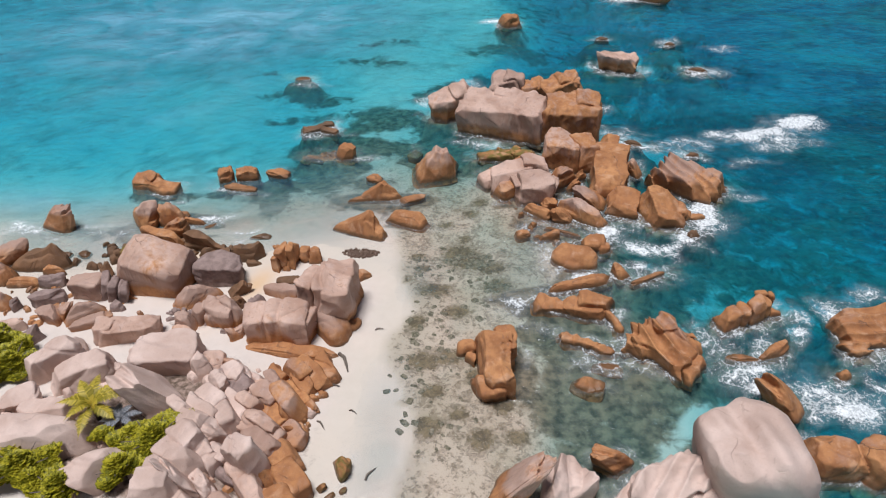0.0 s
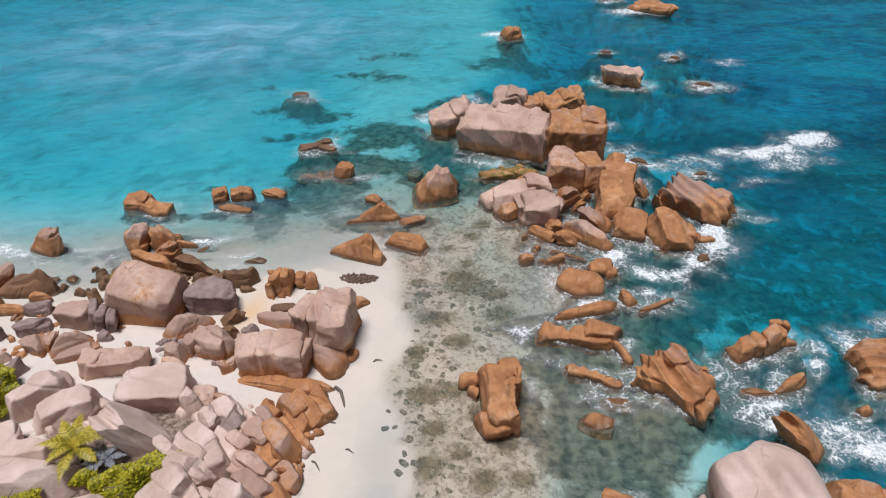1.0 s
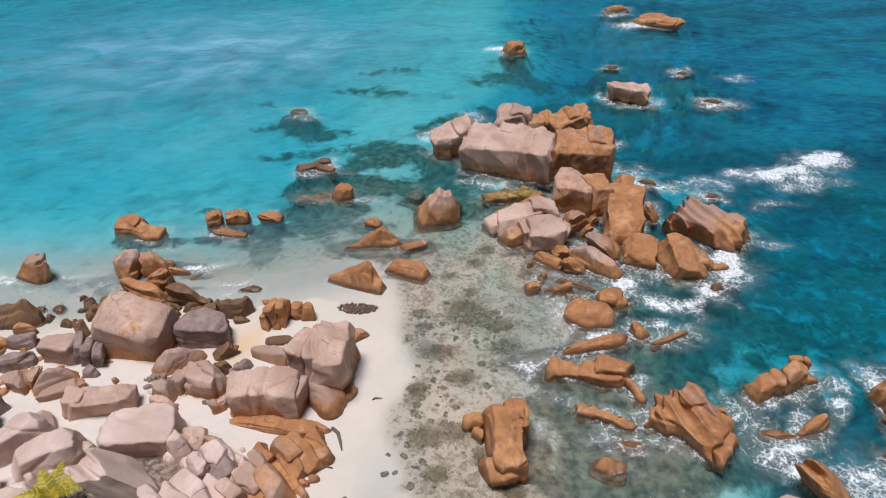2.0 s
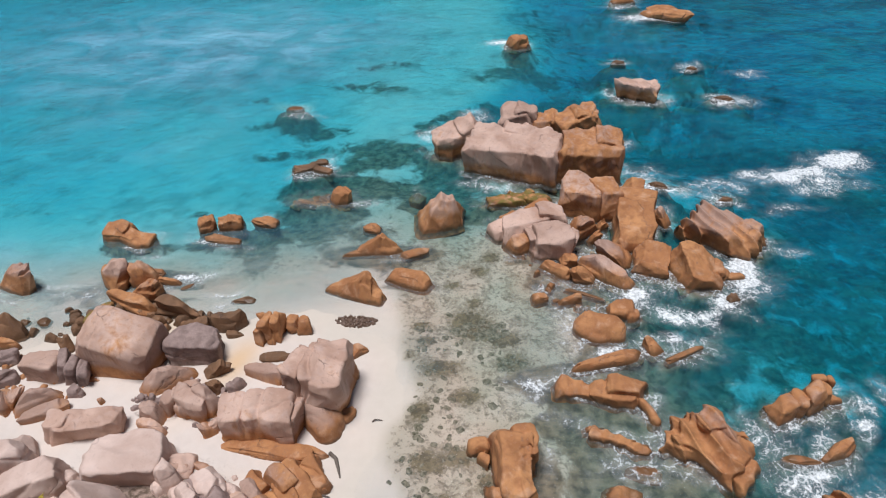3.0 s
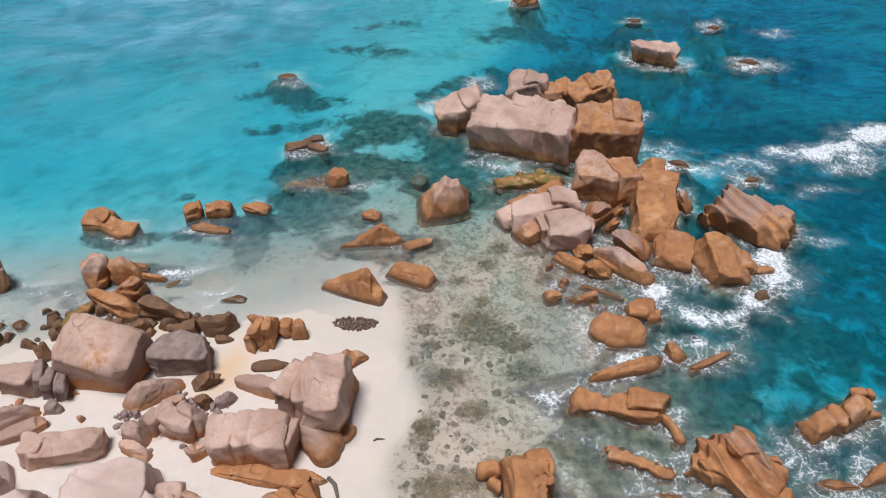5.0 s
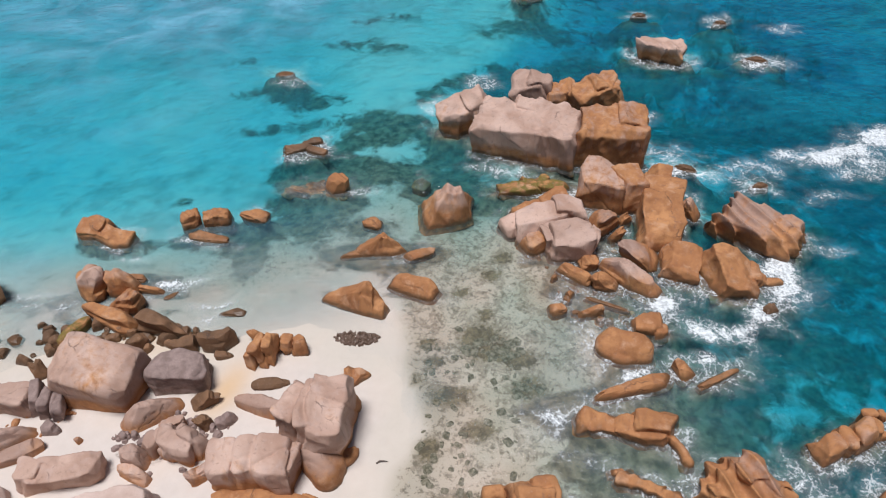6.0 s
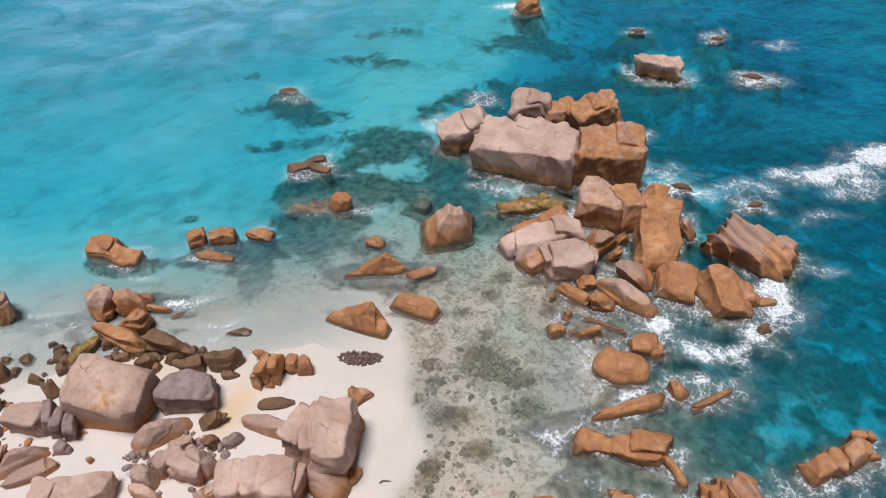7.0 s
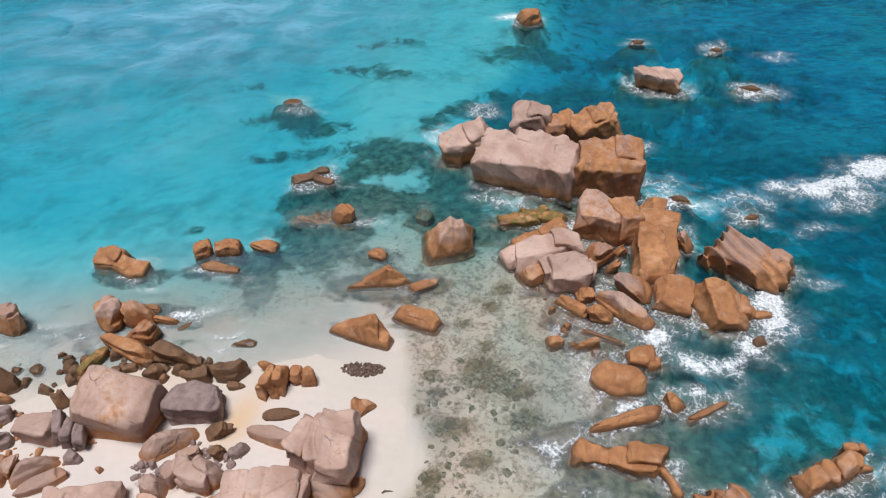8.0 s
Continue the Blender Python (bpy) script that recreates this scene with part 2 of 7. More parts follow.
def foam_material():
    """Broken white water: lace of bubbles, solid where the attribute foam is high, nothing where it is low."""
    m = Nodes("sea_foam")
    pos = m.where()
    foam = m.attr("foam")
    warp = m.node("VectorMath", (("operation", "SCALE"),), i0=m.node("TexNoise", Vector=pos, Scale=0.9, Detail=5.0).outputs["Color"], Scale=1.8).outputs[0]
    bent = m.node("VectorMath", (("operation", "ADD"),), i0=pos, i1=warp).outputs[0]
    net_a = m.node("TexVoronoi", (("feature", "DISTANCE_TO_EDGE"),), Vector=bent, Scale=0.75).outputs["Distance"]
    net_b = m.node("TexVoronoi", (("feature", "DISTANCE_TO_EDGE"),), Vector=bent, Scale=2.1).outputs["Distance"]
    torn = m.noise(pos, 0.5, 8, 0.68, 0.9)
    froth = m.noise(pos, 5.0, 6, 0.72)
    ragged = m.math("ADD", m.math("MULTIPLY", m.math("SUBTRACT", torn, 0.5), 2.0), m.math("MULTIPLY", m.math("SUBTRACT", froth, 0.5), 0.45))
    amount = m.math("ADD", foam, m.math("MULTIPLY", ragged, 0.55))
    thick = m.ramp(m.math("ADD", amount, m.math("MULTIPLY", ragged, 0.35)), 0.62, 0.82)
    thick = m.math("MULTIPLY", thick, m.math("ADD", 0.45, m.math("MULTIPLY", m.ramp(froth, 0.35, 0.6), 0.55)))
    lace = m.math("SUBTRACT", 1.0, m.ramp(net_a, 0.0, m.math("MULTIPLY", m.ramp(amount, 0.1, 0.9), 0.16)))
    mesh = m.math("SUBTRACT", 1.0, m.ramp(net_b, 0.0, m.math("MULTIPLY", m.ramp(amount, 0.25, 0.95), 0.22)))
    threads = m.math("MULTIPLY", m.math("MAXIMUM", lace, m.math("MULTIPLY", mesh, 0.8)), m.math("MULTIPLY", m.ramp(amount, 0.24, 0.6), m.ramp(froth, 0.36, 0.56)))
    veil = m.math("MULTIPLY", m.ramp(amount, 0.1, 0.8), 0.16)
    cover = m.math("MULTIPLY", m.math("MAXIMUM", thick, m.math("ADD", m.math("MULTIPLY", threads, 0.52), veil)), m.ramp(foam, 0.02, 0.22))
    white = m.principled(m.mix(froth, rgb(0.74, 0.78, 0.80), rgb(0.90, 0.91, 0.91)), 0.8, m.bump(m.math("ADD", froth, m.math("MULTIPLY", torn, 2.0)), 0.35, 0.2), 0.2)
    return m.done(m.blend(m.math("MULTIPLY", cover, 0.95), m.node("BsdfTransparent").outputs[0], white))


def leaf_material(name, dark, light, spec=0.4):
    m = Nodes(name)
    isle = m.node("NewGeometry").outputs["Random Per Island"]
    pos = m.where()
    mixed = m.math("ADD", m.math("MULTIPLY", isle, 0.6), m.math("MULTIPLY", m.noise(pos, 0.8, 3), 0.5))
    colour = m.mix(m.ramp(mixed, 0.25, 0.85), dark, light)
    front = m.principled(colour, 0.5, None, spec)
    glow = m.node("BsdfTranslucent", Color=colour).outputs[0]
    return m.done(m.blend(0.3, front, glow))


def wood_material():
    m = Nodes("weathered_wood")
    p = m.node("TexCoord").outputs["Object"]
    grain = m.noise(m.stretch(p, 1, 8, 8), 3.0, 5, 0.7)
    return m.done(m.principled(m.mix(grain, rgb(0.07, 0.055, 0.045), rgb(0.22, 0.18, 0.15)), 0.85, m.bump(grain, 0.5, 0.03), 0.2))


def weed_material():
    """Dull olive turf weed, mottled and soft."""
    m = Nodes("lagoon_weed")
    pos = m.where()
    tuft = m.noise(pos, 3.5, 6, 0.7, 0.4)
    colour = m.mix(m.ramp(tuft, 0.35, 0.65), rgb(0.085, 0.08, 0.052), rgb(0.25, 0.225, 0.165))
    return m.done(m.principled(colour, 0.95, m.bump(tuft, 0.6, 0.15), 0.1))


WEED = weed_material()
SAND, WATER, FOAM, WOOD = bed_material(), water_material(), foam_material(), wood_material()
LEAF = leaf_material("shrub_leaf", rgb(0.17, 0.17, 0.010), rgb(0.54, 0.47, 0.03))
DRY = leaf_material("dry_leaf", rgb(0.16, 0.17, 0.19), rgb(0.34, 0.34, 0.36))
FROND = leaf_material("palm_leaf", rgb(0.26, 0.22, 0.016), rgb(0.62, 0.48, 0.06))


# ---- meshes from arrays ----
def mesh_of(name, points, faces, material, smooth=True):
    me = bpy.data.meshes.new(name)
    me.from_pydata([tuple(p) for p in points], [], [tuple(int(i) for i in f) for f in faces])
    me.materials.append(material)
    if smooth:
        me.polygons.foreach_set("use_smooth", [True] * len(me.polygons))
    me.update()
    return me


def give(me, name, values):
    me.attributes.new(name, "FLOAT", "POINT").data.foreach_set("value", np.asarray(values, dtype=np.float32))


def part(name, me, parent, label=""):
    ob = new(name, me)
    ob.parent = parent
    return tagged(ob, label)


# ---- shapes ----
def ball(level):
    """Points and triangles of a unit sphere, split from an icosahedron."""
    g = (1 + 5 ** 0.5) / 2
    pts = list(((-1, g, 0), (1, g, 0), (-1, -g, 0), (1, -g, 0), (0, -1, g), (0, 1, g), (0, -1, -g), (0, 1, -g), (g, 0, -1), (g, 0, 1), (-g, 0, -1), (-g, 0, 1)))
    tri = [(0, 11, 5), (0, 5, 1), (0, 1, 7), (0, 7, 10), (0, 10, 11), (1, 5, 9), (5, 11, 4), (11, 10, 2), (10, 7, 6), (7, 1, 8)]
    tri += [(3, 9, 4), (3, 4, 2), (3, 2, 6), (3, 6, 8), (3, 8, 9), (4, 9, 5), (2, 4, 11), (6, 2, 10), (8, 6, 7), (9, 8, 1)]
    pts = [np.array(p) / np.linalg.norm(p) for p in pts]
    for _ in range(level):
        mid, out = {}, []
        def half(a, b):
            key = (min(a, b), max(a, b))
            if key not in mid:
                m = pts[a] + pts[b]
                mid[key] = len(pts)
                pts.append(m / np.linalg.norm(m))
            return mid[key]
        for a, b, c in tri:
            d, e, f = half(a, b), half(b, c), half(c, a)
            out += [(a, d, f), (d, b, e), (f, e, c), (d, e, f)]
        tri = out
    return np.array(pts), np.array(tri)

BALLS = {k: ball(k) for k in (2, 3, 4, 5, 6)}

def waves(p, rng, freq, count=5):
    """A smooth random field, about -1 to 1, from a few crossing waves."""
    out = np.zeros(len(p))
    for _ in range(count):
        k = rng.normal(0, 1, 3)
        k *= freq * rng.uniform(0.6, 1.4) / np.linalg.norm(k)
        out += np.sin(p @ k + rng.uniform(0, 6.28))
    return out / count ** 0.5 / 1.2

def rock_points(seed, square, level, w, d, h, taper, lean_x, lean_y, wedge, crest, flute, rough=1.0, root=0.0):
    """Points of a weathered granite block in metres: base plane at z 0, reaching root below it, w wide, d deep, h high over the base.
    flute -1: smooth and rounded, 0: plain broken faces, 1: grooves down the sides, 2: deep folds across."""
    rng = np.random.RandomState(seed)
    u = BALLS[level][0]
    p = u / (np.abs(u) ** square).sum(1)[:, None] ** (1 / square)
    p[:, 2] = np.sign(p[:, 2]) * np.abs(p[:, 2]) ** 0.8
    smooth = flute < 0
    for k in range(12):  # broken faces: mostly steep sides, a few across the crown
        n = rng.normal(0, 1, 3)
        n[2] = abs(n[2]) * 0.3 if k < 8 else 0.8 + abs(n[2])
        n /= np.linalg.norm(n)
        reach = (p @ n).max() * (rng.uniform(0.72 if square < 7 else 0.87, 0.96) if k < 8 else rng.uniform(0.86, 0.98))
        reach = reach * 1.06 if smooth else reach
        over = p @ n - reach
        p = p - np.where(over > 0, over * 0.97, 0)[:, None] * n
    if not smooth:
        for _ in range(0 if flute == 1 else 2):  # ledges where a slab has broken away
            a = rng.uniform(0, 6.283)
            n = np.array((math.cos(a), math.sin(a), 0.12))
            floor = rng.uniform(-0.1, 0.65)
            over = p @ n - (p @ n).max() * rng.uniform(0.62, 0.85)
            above = np.clip((p[:, 2] - floor) / 0.08 + 0.5, 0, 1)
            p = p - (np.where(over > 0, over * 0.95, 0) * above)[:, None] * n
        for _ in range(26):  # chipped corners
            n = rng.normal(0, 1, 3)
            n[2] = abs(n[2])
            n /= np.linalg.norm(n)
            over = p @ n - (p @ n).max() * rng.uniform(0.93, 0.985)
            p = p - np.where(over > 0, over * 0.95, 0)[:, None] * n
    q = p * np.array((1, d / w, h / w)) * 2.2
    dent = np.zeros(len(p))
    for _ in range(5):  # hollows weathered into the crown and sides
        o = rng.normal(0, 1, 3)
        o[2] = abs(o[2]) * 0.8
        o = o / np.abs(o).max() * 0.95
        dent = dent + np.exp(-((p - o) ** 2).sum(1) / rng.uniform(0.02, 0.16)) * rng.uniform(0.05, 0.15)
    bump = waves(q, rng, 1.6) * 0.03 + waves(q, rng, 3.6) * 0.022 - dent
    if level > 3:
        bump = bump + (0.4 - np.abs(waves(q, rng, 5, 7))) * 0.028 + waves(q, rng, 12, 9) * 0.004
        for _ in range(0 if smooth else 2):  # open joints
            n = rng.normal(0, 1, 3) * (np.array((1, 0.3, 0.1)) if rng.uniform() < 0.6 else np.array((0.15, 0.2, 1)))
            n /= np.linalg.norm(n)
            gap = q @ n + 0.03 * waves(q, rng, 3.0) - rng.uniform(-0.5, 0.5)
            bump = bump - 0.05 * np.exp(-(gap / (0.026 if level > 5 else 0.045)) ** 2) * rng.uniform(0.5, 1.2)
    p = p * (1 + bump * rough * (0.35 if smooth else 1))[:, None]
    if flute == 1:
        side = waves(q * np.array((1, 1, 0.15)), rng, 3.2, 6)
        cut = np.clip(1 - np.abs(side) * 2.4, 0, 1)
        p = p * (1 - cut * 0.08 * np.clip(p[:, 2] + 0.9, 0, 1))[:, None]
    elif flute == 2:
        side = np.sin(q[:, 0] * 2.9 + q[:, 1] * 0.9 + 2.2 * waves(q, rng, 1.2) + rng.uniform(0, 6))
        cut = np.clip(1 - np.abs(side) * 1.3, 0, 1)
        p = p * (1 - cut * 0.10 * np.clip(p[:, 2] + 0.7, 0, 1))[:, None]
    up = (p[:, 2] + 1) / 2
    rise = np.interp(p[:, 0], (-1, -0.33, 0.33, 1), crest) * (1 + 0.05 * np.sin(p[:, 0] * 5 + seed) + 0.03 * np.sin(p[:, 0] * 11 + p[:, 1] * 3))
    up = np.where(up > 0.3, 0.3 + (up - 0.3) * rise, up)
    x = p[:, 0] * (1 - taper * up) * w / 2
    y = p[:, 1] * (1 - taper * up) * d / 2 * (1 + wedge * p[:, 0])
    z = (up * 1.35 - 0.35) * h
    deep = max(1.0, root / (0.35 * h))
    spread = 1 + np.clip(-z / h, 0, 0.35) * (deep > 1) * 0.4
    x, y, z = x * spread, y * spread, np.where(z < 0, z * deep, z)
    lift = np.clip(z, 0, None)
    return np.stack((x + lean_x * lift, y + lean_y * lift, z), 1)


def net(field, low, cell):
    """Points and quads of the surface where a sampled field is zero, one point in every cell that the surface crosses."""
    total = np.zeros(tuple(n - 1 for n in field.shape) + (3,))
    count = np.zeros(total.shape[:3])
    crossings = []
    for axis in range(3):
        first = [slice(None)] * 3
        last = [slice(None)] * 3
        first[axis], last[axis] = slice(None, -1), slice(1, None)
        a, b = field[tuple(first)], field[tuple(last)]
        cross = (a < 0) != (b < 0)
        t = np.where(cross, a / np.where(cross, a - b, 1), 0)
        crossings.append((cross, a < 0))
        others = [k for k in range(3) if k != axis]
        for i in (0, 1):
            for j in (0, 1):
                pick = [slice(None)] * 3
                pick[others[0]] = slice(i, i - 1 if i == 0 else None)
                pick[others[1]] = slice(j, j - 1 if j == 0 else None)
                c, f = cross[tuple(pick)], t[tuple(pick)]
                count += c
                total[..., axis] += np.where(c, f, 0)
                total[..., others[0]] += np.where(c, i, 0)
                total[..., others[1]] += np.where(c, j, 0)
    has = count > 0
    number = np.full(count.shape, -1)
    number[has] = np.arange(has.sum())
    points = (np.argwhere(has) + total[has] / count[has][:, None]) * cell + low
    quads = []
    for axis in range(3):
        cross, inside = crossings[axis]
        u, v = (axis + 1) % 3, (axis + 2) % 3
        at = np.argwhere(cross)
        at = at[(at[:, u] > 0) & (at[:, v] > 0) & (at[:, u] < field.shape[u] - 1) & (at[:, v] < field.shape[v] - 1)]
        corner = []
        for du, dv in ((1, 1), (0, 1), (0, 0), (1, 0)):
            k = at.copy()
            k[:, u] -= du
            k[:, v] -= dv
            corner.append(number[tuple(k.T)])
        q = np.stack(corner, 1)
        turn = ~inside[tuple(at.T)]
        q[turn] = q[turn][:, ::-1]
        quads.append(q)
    return points, np.concatenate(quads)


def carve(seed, pieces, base, bottom, cell, warp, flutes, creases, folds=0.0, across=0.0, length=1.0):
    """A weathered rock: blocks and lobes grown together with clefts between them, chipped, grooved and pitted."""
    rng = np.random.RandomState(seed)
    low, high = np.full(3, 1e9), np.full(3, -1e9)
    for kind, a, b, *rest in pieces:
        if kind == "block":
            r = math.hypot(*b) * 0.96 + rest[2] * (a[2] - bottom)
            low, high = np.minimum(low, np.array(a) - r), np.maximum(high, (a[0] + r, a[1] + r, a[2] + 0.5 * max(b)))
        else:
            for c, r in ((a, rest[0][0]), (b, rest[0][1])):
                low, high = np.minimum(low, np.array(c) - r * 1.3), np.maximum(high, np.array(c) + r)
    low, high = low - 0.35, high + 0.35
    low[2] = bottom - 2 * cell
    axes = [np.arange(lo, hi + cell, cell) for lo, hi in zip(low, high)]
    grid = np.stack(np.meshgrid(*axes, indexing="ij"), -1)
    shape = grid.shape[:3]
    p = grid.reshape(-1, 3)
    bend = np.stack([waves(p, rng, 0.9, 3) * warp + waves(p, rng, 2.3, 3) * warp * 0.45 for _ in range(3)], 1)
    q = p + bend
    best, second = np.full(len(p), 1e9), np.full(len(p), 1e9)
    for kind, a, b, *rest in pieces:
        if kind == "block":
            (yaw, tip, lean), edge, batter, break_at = rest
            m = np.array(pose(0, 0, 0, tip, lean, yaw).to_3x3())
            v = (q - np.array(a)) @ m
            grow = batter * np.clip(-v[:, 2], 0, None)
            e = np.stack((np.abs(v[:, 0]) - b[0] - grow + edge, np.abs(v[:, 1]) - b[1] - grow + edge, v[:, 2] + edge), 1)
            d = np.sqrt((np.clip(e, 0, None) ** 2).sum(1)) + np.minimum(e.max(1), 0) - edge
            deep = min(b)
            for k in range(16):  # broken corners and facets
                n = rng.normal(0, 1, 3)
                n[2] = abs(n[2]) * (0.3 if k < 5 else 1.0)
                n /= np.linalg.norm(n)
                reach = (abs(n[0]) * b[0] + abs(n[1]) * b[1] + n[2] * deep) * rng.uniform(break_at, 0.95)
                over = v @ n + n[2] * deep - reach - 0.6 * grow
                d = np.where(over > d, over, d)
        else:
            (ra, rb), = rest
            a, b = np.array(a), np.array(b)
            line = b - a
            k = np.clip(((q - a) @ line) / max(line @ line, 1e-6), 0, 1)
            off = q - a - k[:, None] * line
            off[:, 2] = np.clip(off[:, 2], 0, None)
            d = np.sqrt((off ** 2).sum(1)) - (ra + (rb - ra) * k) - 0.12 * np.clip(a[2] - q[:, 2], 0, 2)
        second = np.where(d < best, best, np.minimum(second, d))
        best = np.minimum(best, d)
    middle, size = (low + high) / 2, (high - low) / 2 - 0.5
    for _ in range(10 if creases > 0.06 else 0):  # old breaks across the whole rock
        n = rng.normal(0, 1, 3)
        n[2] = abs(n[2]) * 0.8
        n /= np.linalg.norm(n)
        over = (q - middle) @ n - (np.abs(n) * size).sum() * rng.uniform(0.66, 0.8)
        best = np.where(over > best, over, best)
    d = best.copy()
    near = np.abs(best) < 0.75  # only the skin gets the fine work
    p, skin, gap = p[near], best[near], (second - best)[near]
    if len(pieces) > 1:
        skin = skin + creases * np.exp(-(gap / 0.13) ** 2)
    stripe = waves(p * np.array((1, 1, 0.12)), rng, 2.4, 6)
    skin = skin + flutes * (np.clip(1 - np.abs(stripe) * 2.6, 0, 1) * 1.3 + 0.5 * stripe)
    if folds:  # sharp ridges with scooped hollows between, running square to the direction across
        way = np.array((math.cos(radians(across)), math.sin(radians(across)), 0.25))
        phase = math.pi * (p @ way) / length + 1.3 * waves(p, rng, 0.7, 5) + 0.4 * waves(p, rng, 1.8, 5)
        skin = skin + folds * (np.abs(np.sin(phase)) - 0.45) * (0.75 + 0.4 * waves(p, rng, 0.8, 4))
    scoop = np.abs(waves(p * np.array((1, 1, 0.7)), rng, 1.35, 5))
    skin = skin + (scoop - 0.3) * (0.27 if folds or creases > 0.06 else 0.1) + (np.abs(waves(p, rng, 3.4, 6)) - 0.4) * 0.08 + waves(p, rng, 8.0, 7) * 0.010
    for _ in range(3):  # thin open joints
        n = rng.normal(0, 1, 3) * (np.array((1, 0.5, 0.15)) if rng.uniform() < 0.6 else np.array((0.15, 0.2, 1)))
        n /= np.linalg.norm(n)
        o = np.array([rng.uniform(lo, hi) for lo, hi in zip(low, high)])
        joint = (p - o) @ n + 0.12 * waves(p, rng, 1.4, 5)
        skin = skin + 0.10 * np.exp(-(joint / 0.075) ** 2) * np.clip(waves(p, rng, 0.5, 4) + 0.6, 0, 1)
    d[near] = skin
    d = d - 0.12 * np.clip(base - grid[..., 2].ravel(), 0, 2)
    d = np.maximum(d, bottom - grid[..., 2].ravel())
    return net(d.reshape(shape), low, cell)


# ---- plan of the boulders ----
ROCKS = []


def rock(*numbers):
    """Notes one boulder: name, seed, place, size, yaw, squareness, taper, lean and wedge, crest, flute, rust, detail, label, group."""
    ROCKS.append(numbers)


# beach and boulder pile
rock("boulder", 7408, (-40.92, 47.28, 0.1), (2.87, 2.14, 1.68), 26, 3.4, -0.04, (0.42, -0.03, -0.24), (0.85, 0.91, 0.90, 1.23), 0, 0.25, 4, "medium pink and rusty granite shore boulder on white sand", "beach boulders")
rock("boulder", 986, (-37.61, 46.68, 0.1), (6.08, 2.44, 1.59), -4, 3.4, 0.53, (0.52, 0.14, -0.26), (0.75, 0.92, 1.39, 1.03), 0, 1.3, 5, "large dark wet brown granite shore boulder on white sand", "beach boulders")
rock("boulder", 983, (-40.00, 44.60, 0.2), (2.67, 2.52, 1.60), -20, 3.4, 0.54, (-0.13, -0.16, -0.32), (1.04, 1.20, 0.96, 1.00), 0, 0.2, 4, "medium pink and rusty granite shore boulder on white sand", "beach boulders")
rock("stone", 2653, (-37.68, 43.78, 0.4), (3.29, 0.90, 0.40), -1, 5, 0.26, (0.12, 0.03, -0.12), (0.98, 0.99, 1.01, 1.02), 0, 0.4, 4, "small pink and rusty granite flat stone on white sand", "beach boulders")
rock("stone", 4813, (-35.76, 45.32, 0.4), (2.02, 0.73, 0.47), -8, 5, 0.24, (-0.11, -0.13, -0.47), (0.97, 1.04, 0.96, 0.99), 0, 0.2, 4, "small pink and rusty granite stone on white sand", "beach boulders")
rock("flat_boulder", 8285, (-35.11, 43.62, 0.5), (2.09, 0.86, 0.68), 5, 5, -0.12, (0.11, 0.12, 0.35), (1.20, 0.85, 0.95, 1.14), 0, -0.1, 4, "small dark grey granite flat slab on white sand", "beach boulders")
rock("stone", 4596, (-34.22, 41.40, 0.7), (2.67, 1.10, 0.74), 13, 5, -0.07, (-0.20, -0.03, -0.17), (0.99, 0.97, 1.02, 1.10), 0, -0.1, 4, "small dark grey granite flat stone on white sand", "beach boulders")
rock("stone", 1084, (-32.80, 39.25, 0.8), (2.46, 1.37, 0.73), -52, 5, 0.01, (0.09, -0.29, -0.57), (0.79, 1.16, 1.00, 1.00), 0, 0.15, 4, "small pinkish grey granite stone on white sand", "beach boulders")
rock("stone", 6944, (-30.31, 39.43, 0.8), (3.34, 1.44, 0.96), 32, 5, 0.46, (0.02, 0.05, -0.36), (0.95, 1.21, 1.08, 0.95), 0, 0.15, 4, "medium pinkish grey granite stone on white sand", "beach boulders")
rock("stone", 6649, (-32.06, 39.54, 0.8), (0.90, 1.21, 0.85), 1, 5, -0.06, (0.46, 0.07, 0.38), (1.03, 0.81, 0.91, 1.18), 0, 0.3, 4, "small pink and rusty granite stone on white sand", "beach boulders")
rock("stone", 7507, (-28.01, 40.38, 0.7), (1.45, 0.89, 0.46), -17, 5, 0.25, (0.06, -0.04, -0.55), (1.00, 0.99, 0.96, 1.00), 0, -0.1, 4, "small dark grey granite stone on white sand", "beach boulders")
rock("stone", 4741, (-25.81, 39.49, 0.8), (0.43, 0.35, 0.28), -7, 3.4, 0.10, (-0.15, -0.09, 0.39), (1.02, 0.95, 1.03, 1.00), 0, 0.1, 4, "small pinkish grey granite pebble on white sand", "beach boulders")
rock("stone", 7265, (-29.31, 38.43, 0.9), (3.11, 1.03, 0.45), 27, 3.4, -0.16, (-0.01, -0.06, 0.21), (1.02, 0.92, 0.98, 1.02), 0, 0.15, 4, "small pinkish grey granite flat stone on white sand", "beach boulders")
rock("boulder", 3670, (-33.43, 36.00, 1), (2.99, 1.15, 0.89), 55, 5, 0.20, (0.32, -0.08, 0.13), (0.65, 0.57, 0.79, 1.56), 1, -0.1, 4, "medium dark grey granite pointed boulder on white sand", "beach boulders")
rock("stone", 3463, (-35.54, 37.92, 0.9), (2.39, 1.19, 0.64), 23, 5, 0.24, (0.05, -0.05, -0.01), (1.16, 0.88, 0.78, 1.00), 0, 0.05, 4, "small pinkish grey granite stone on white sand", "beach boulders")
rock("stone", 3933, (-37.82, 40.90, 0.8), (1.55, 1.63, 0.96), 9, 5, 0.58, (-0.09, -0.04, 0.08), (1.01, 1.28, 0.90, 1.00), 0, 0.2, 4, "small pink and rusty granite stone on white sand", "beach boulders")
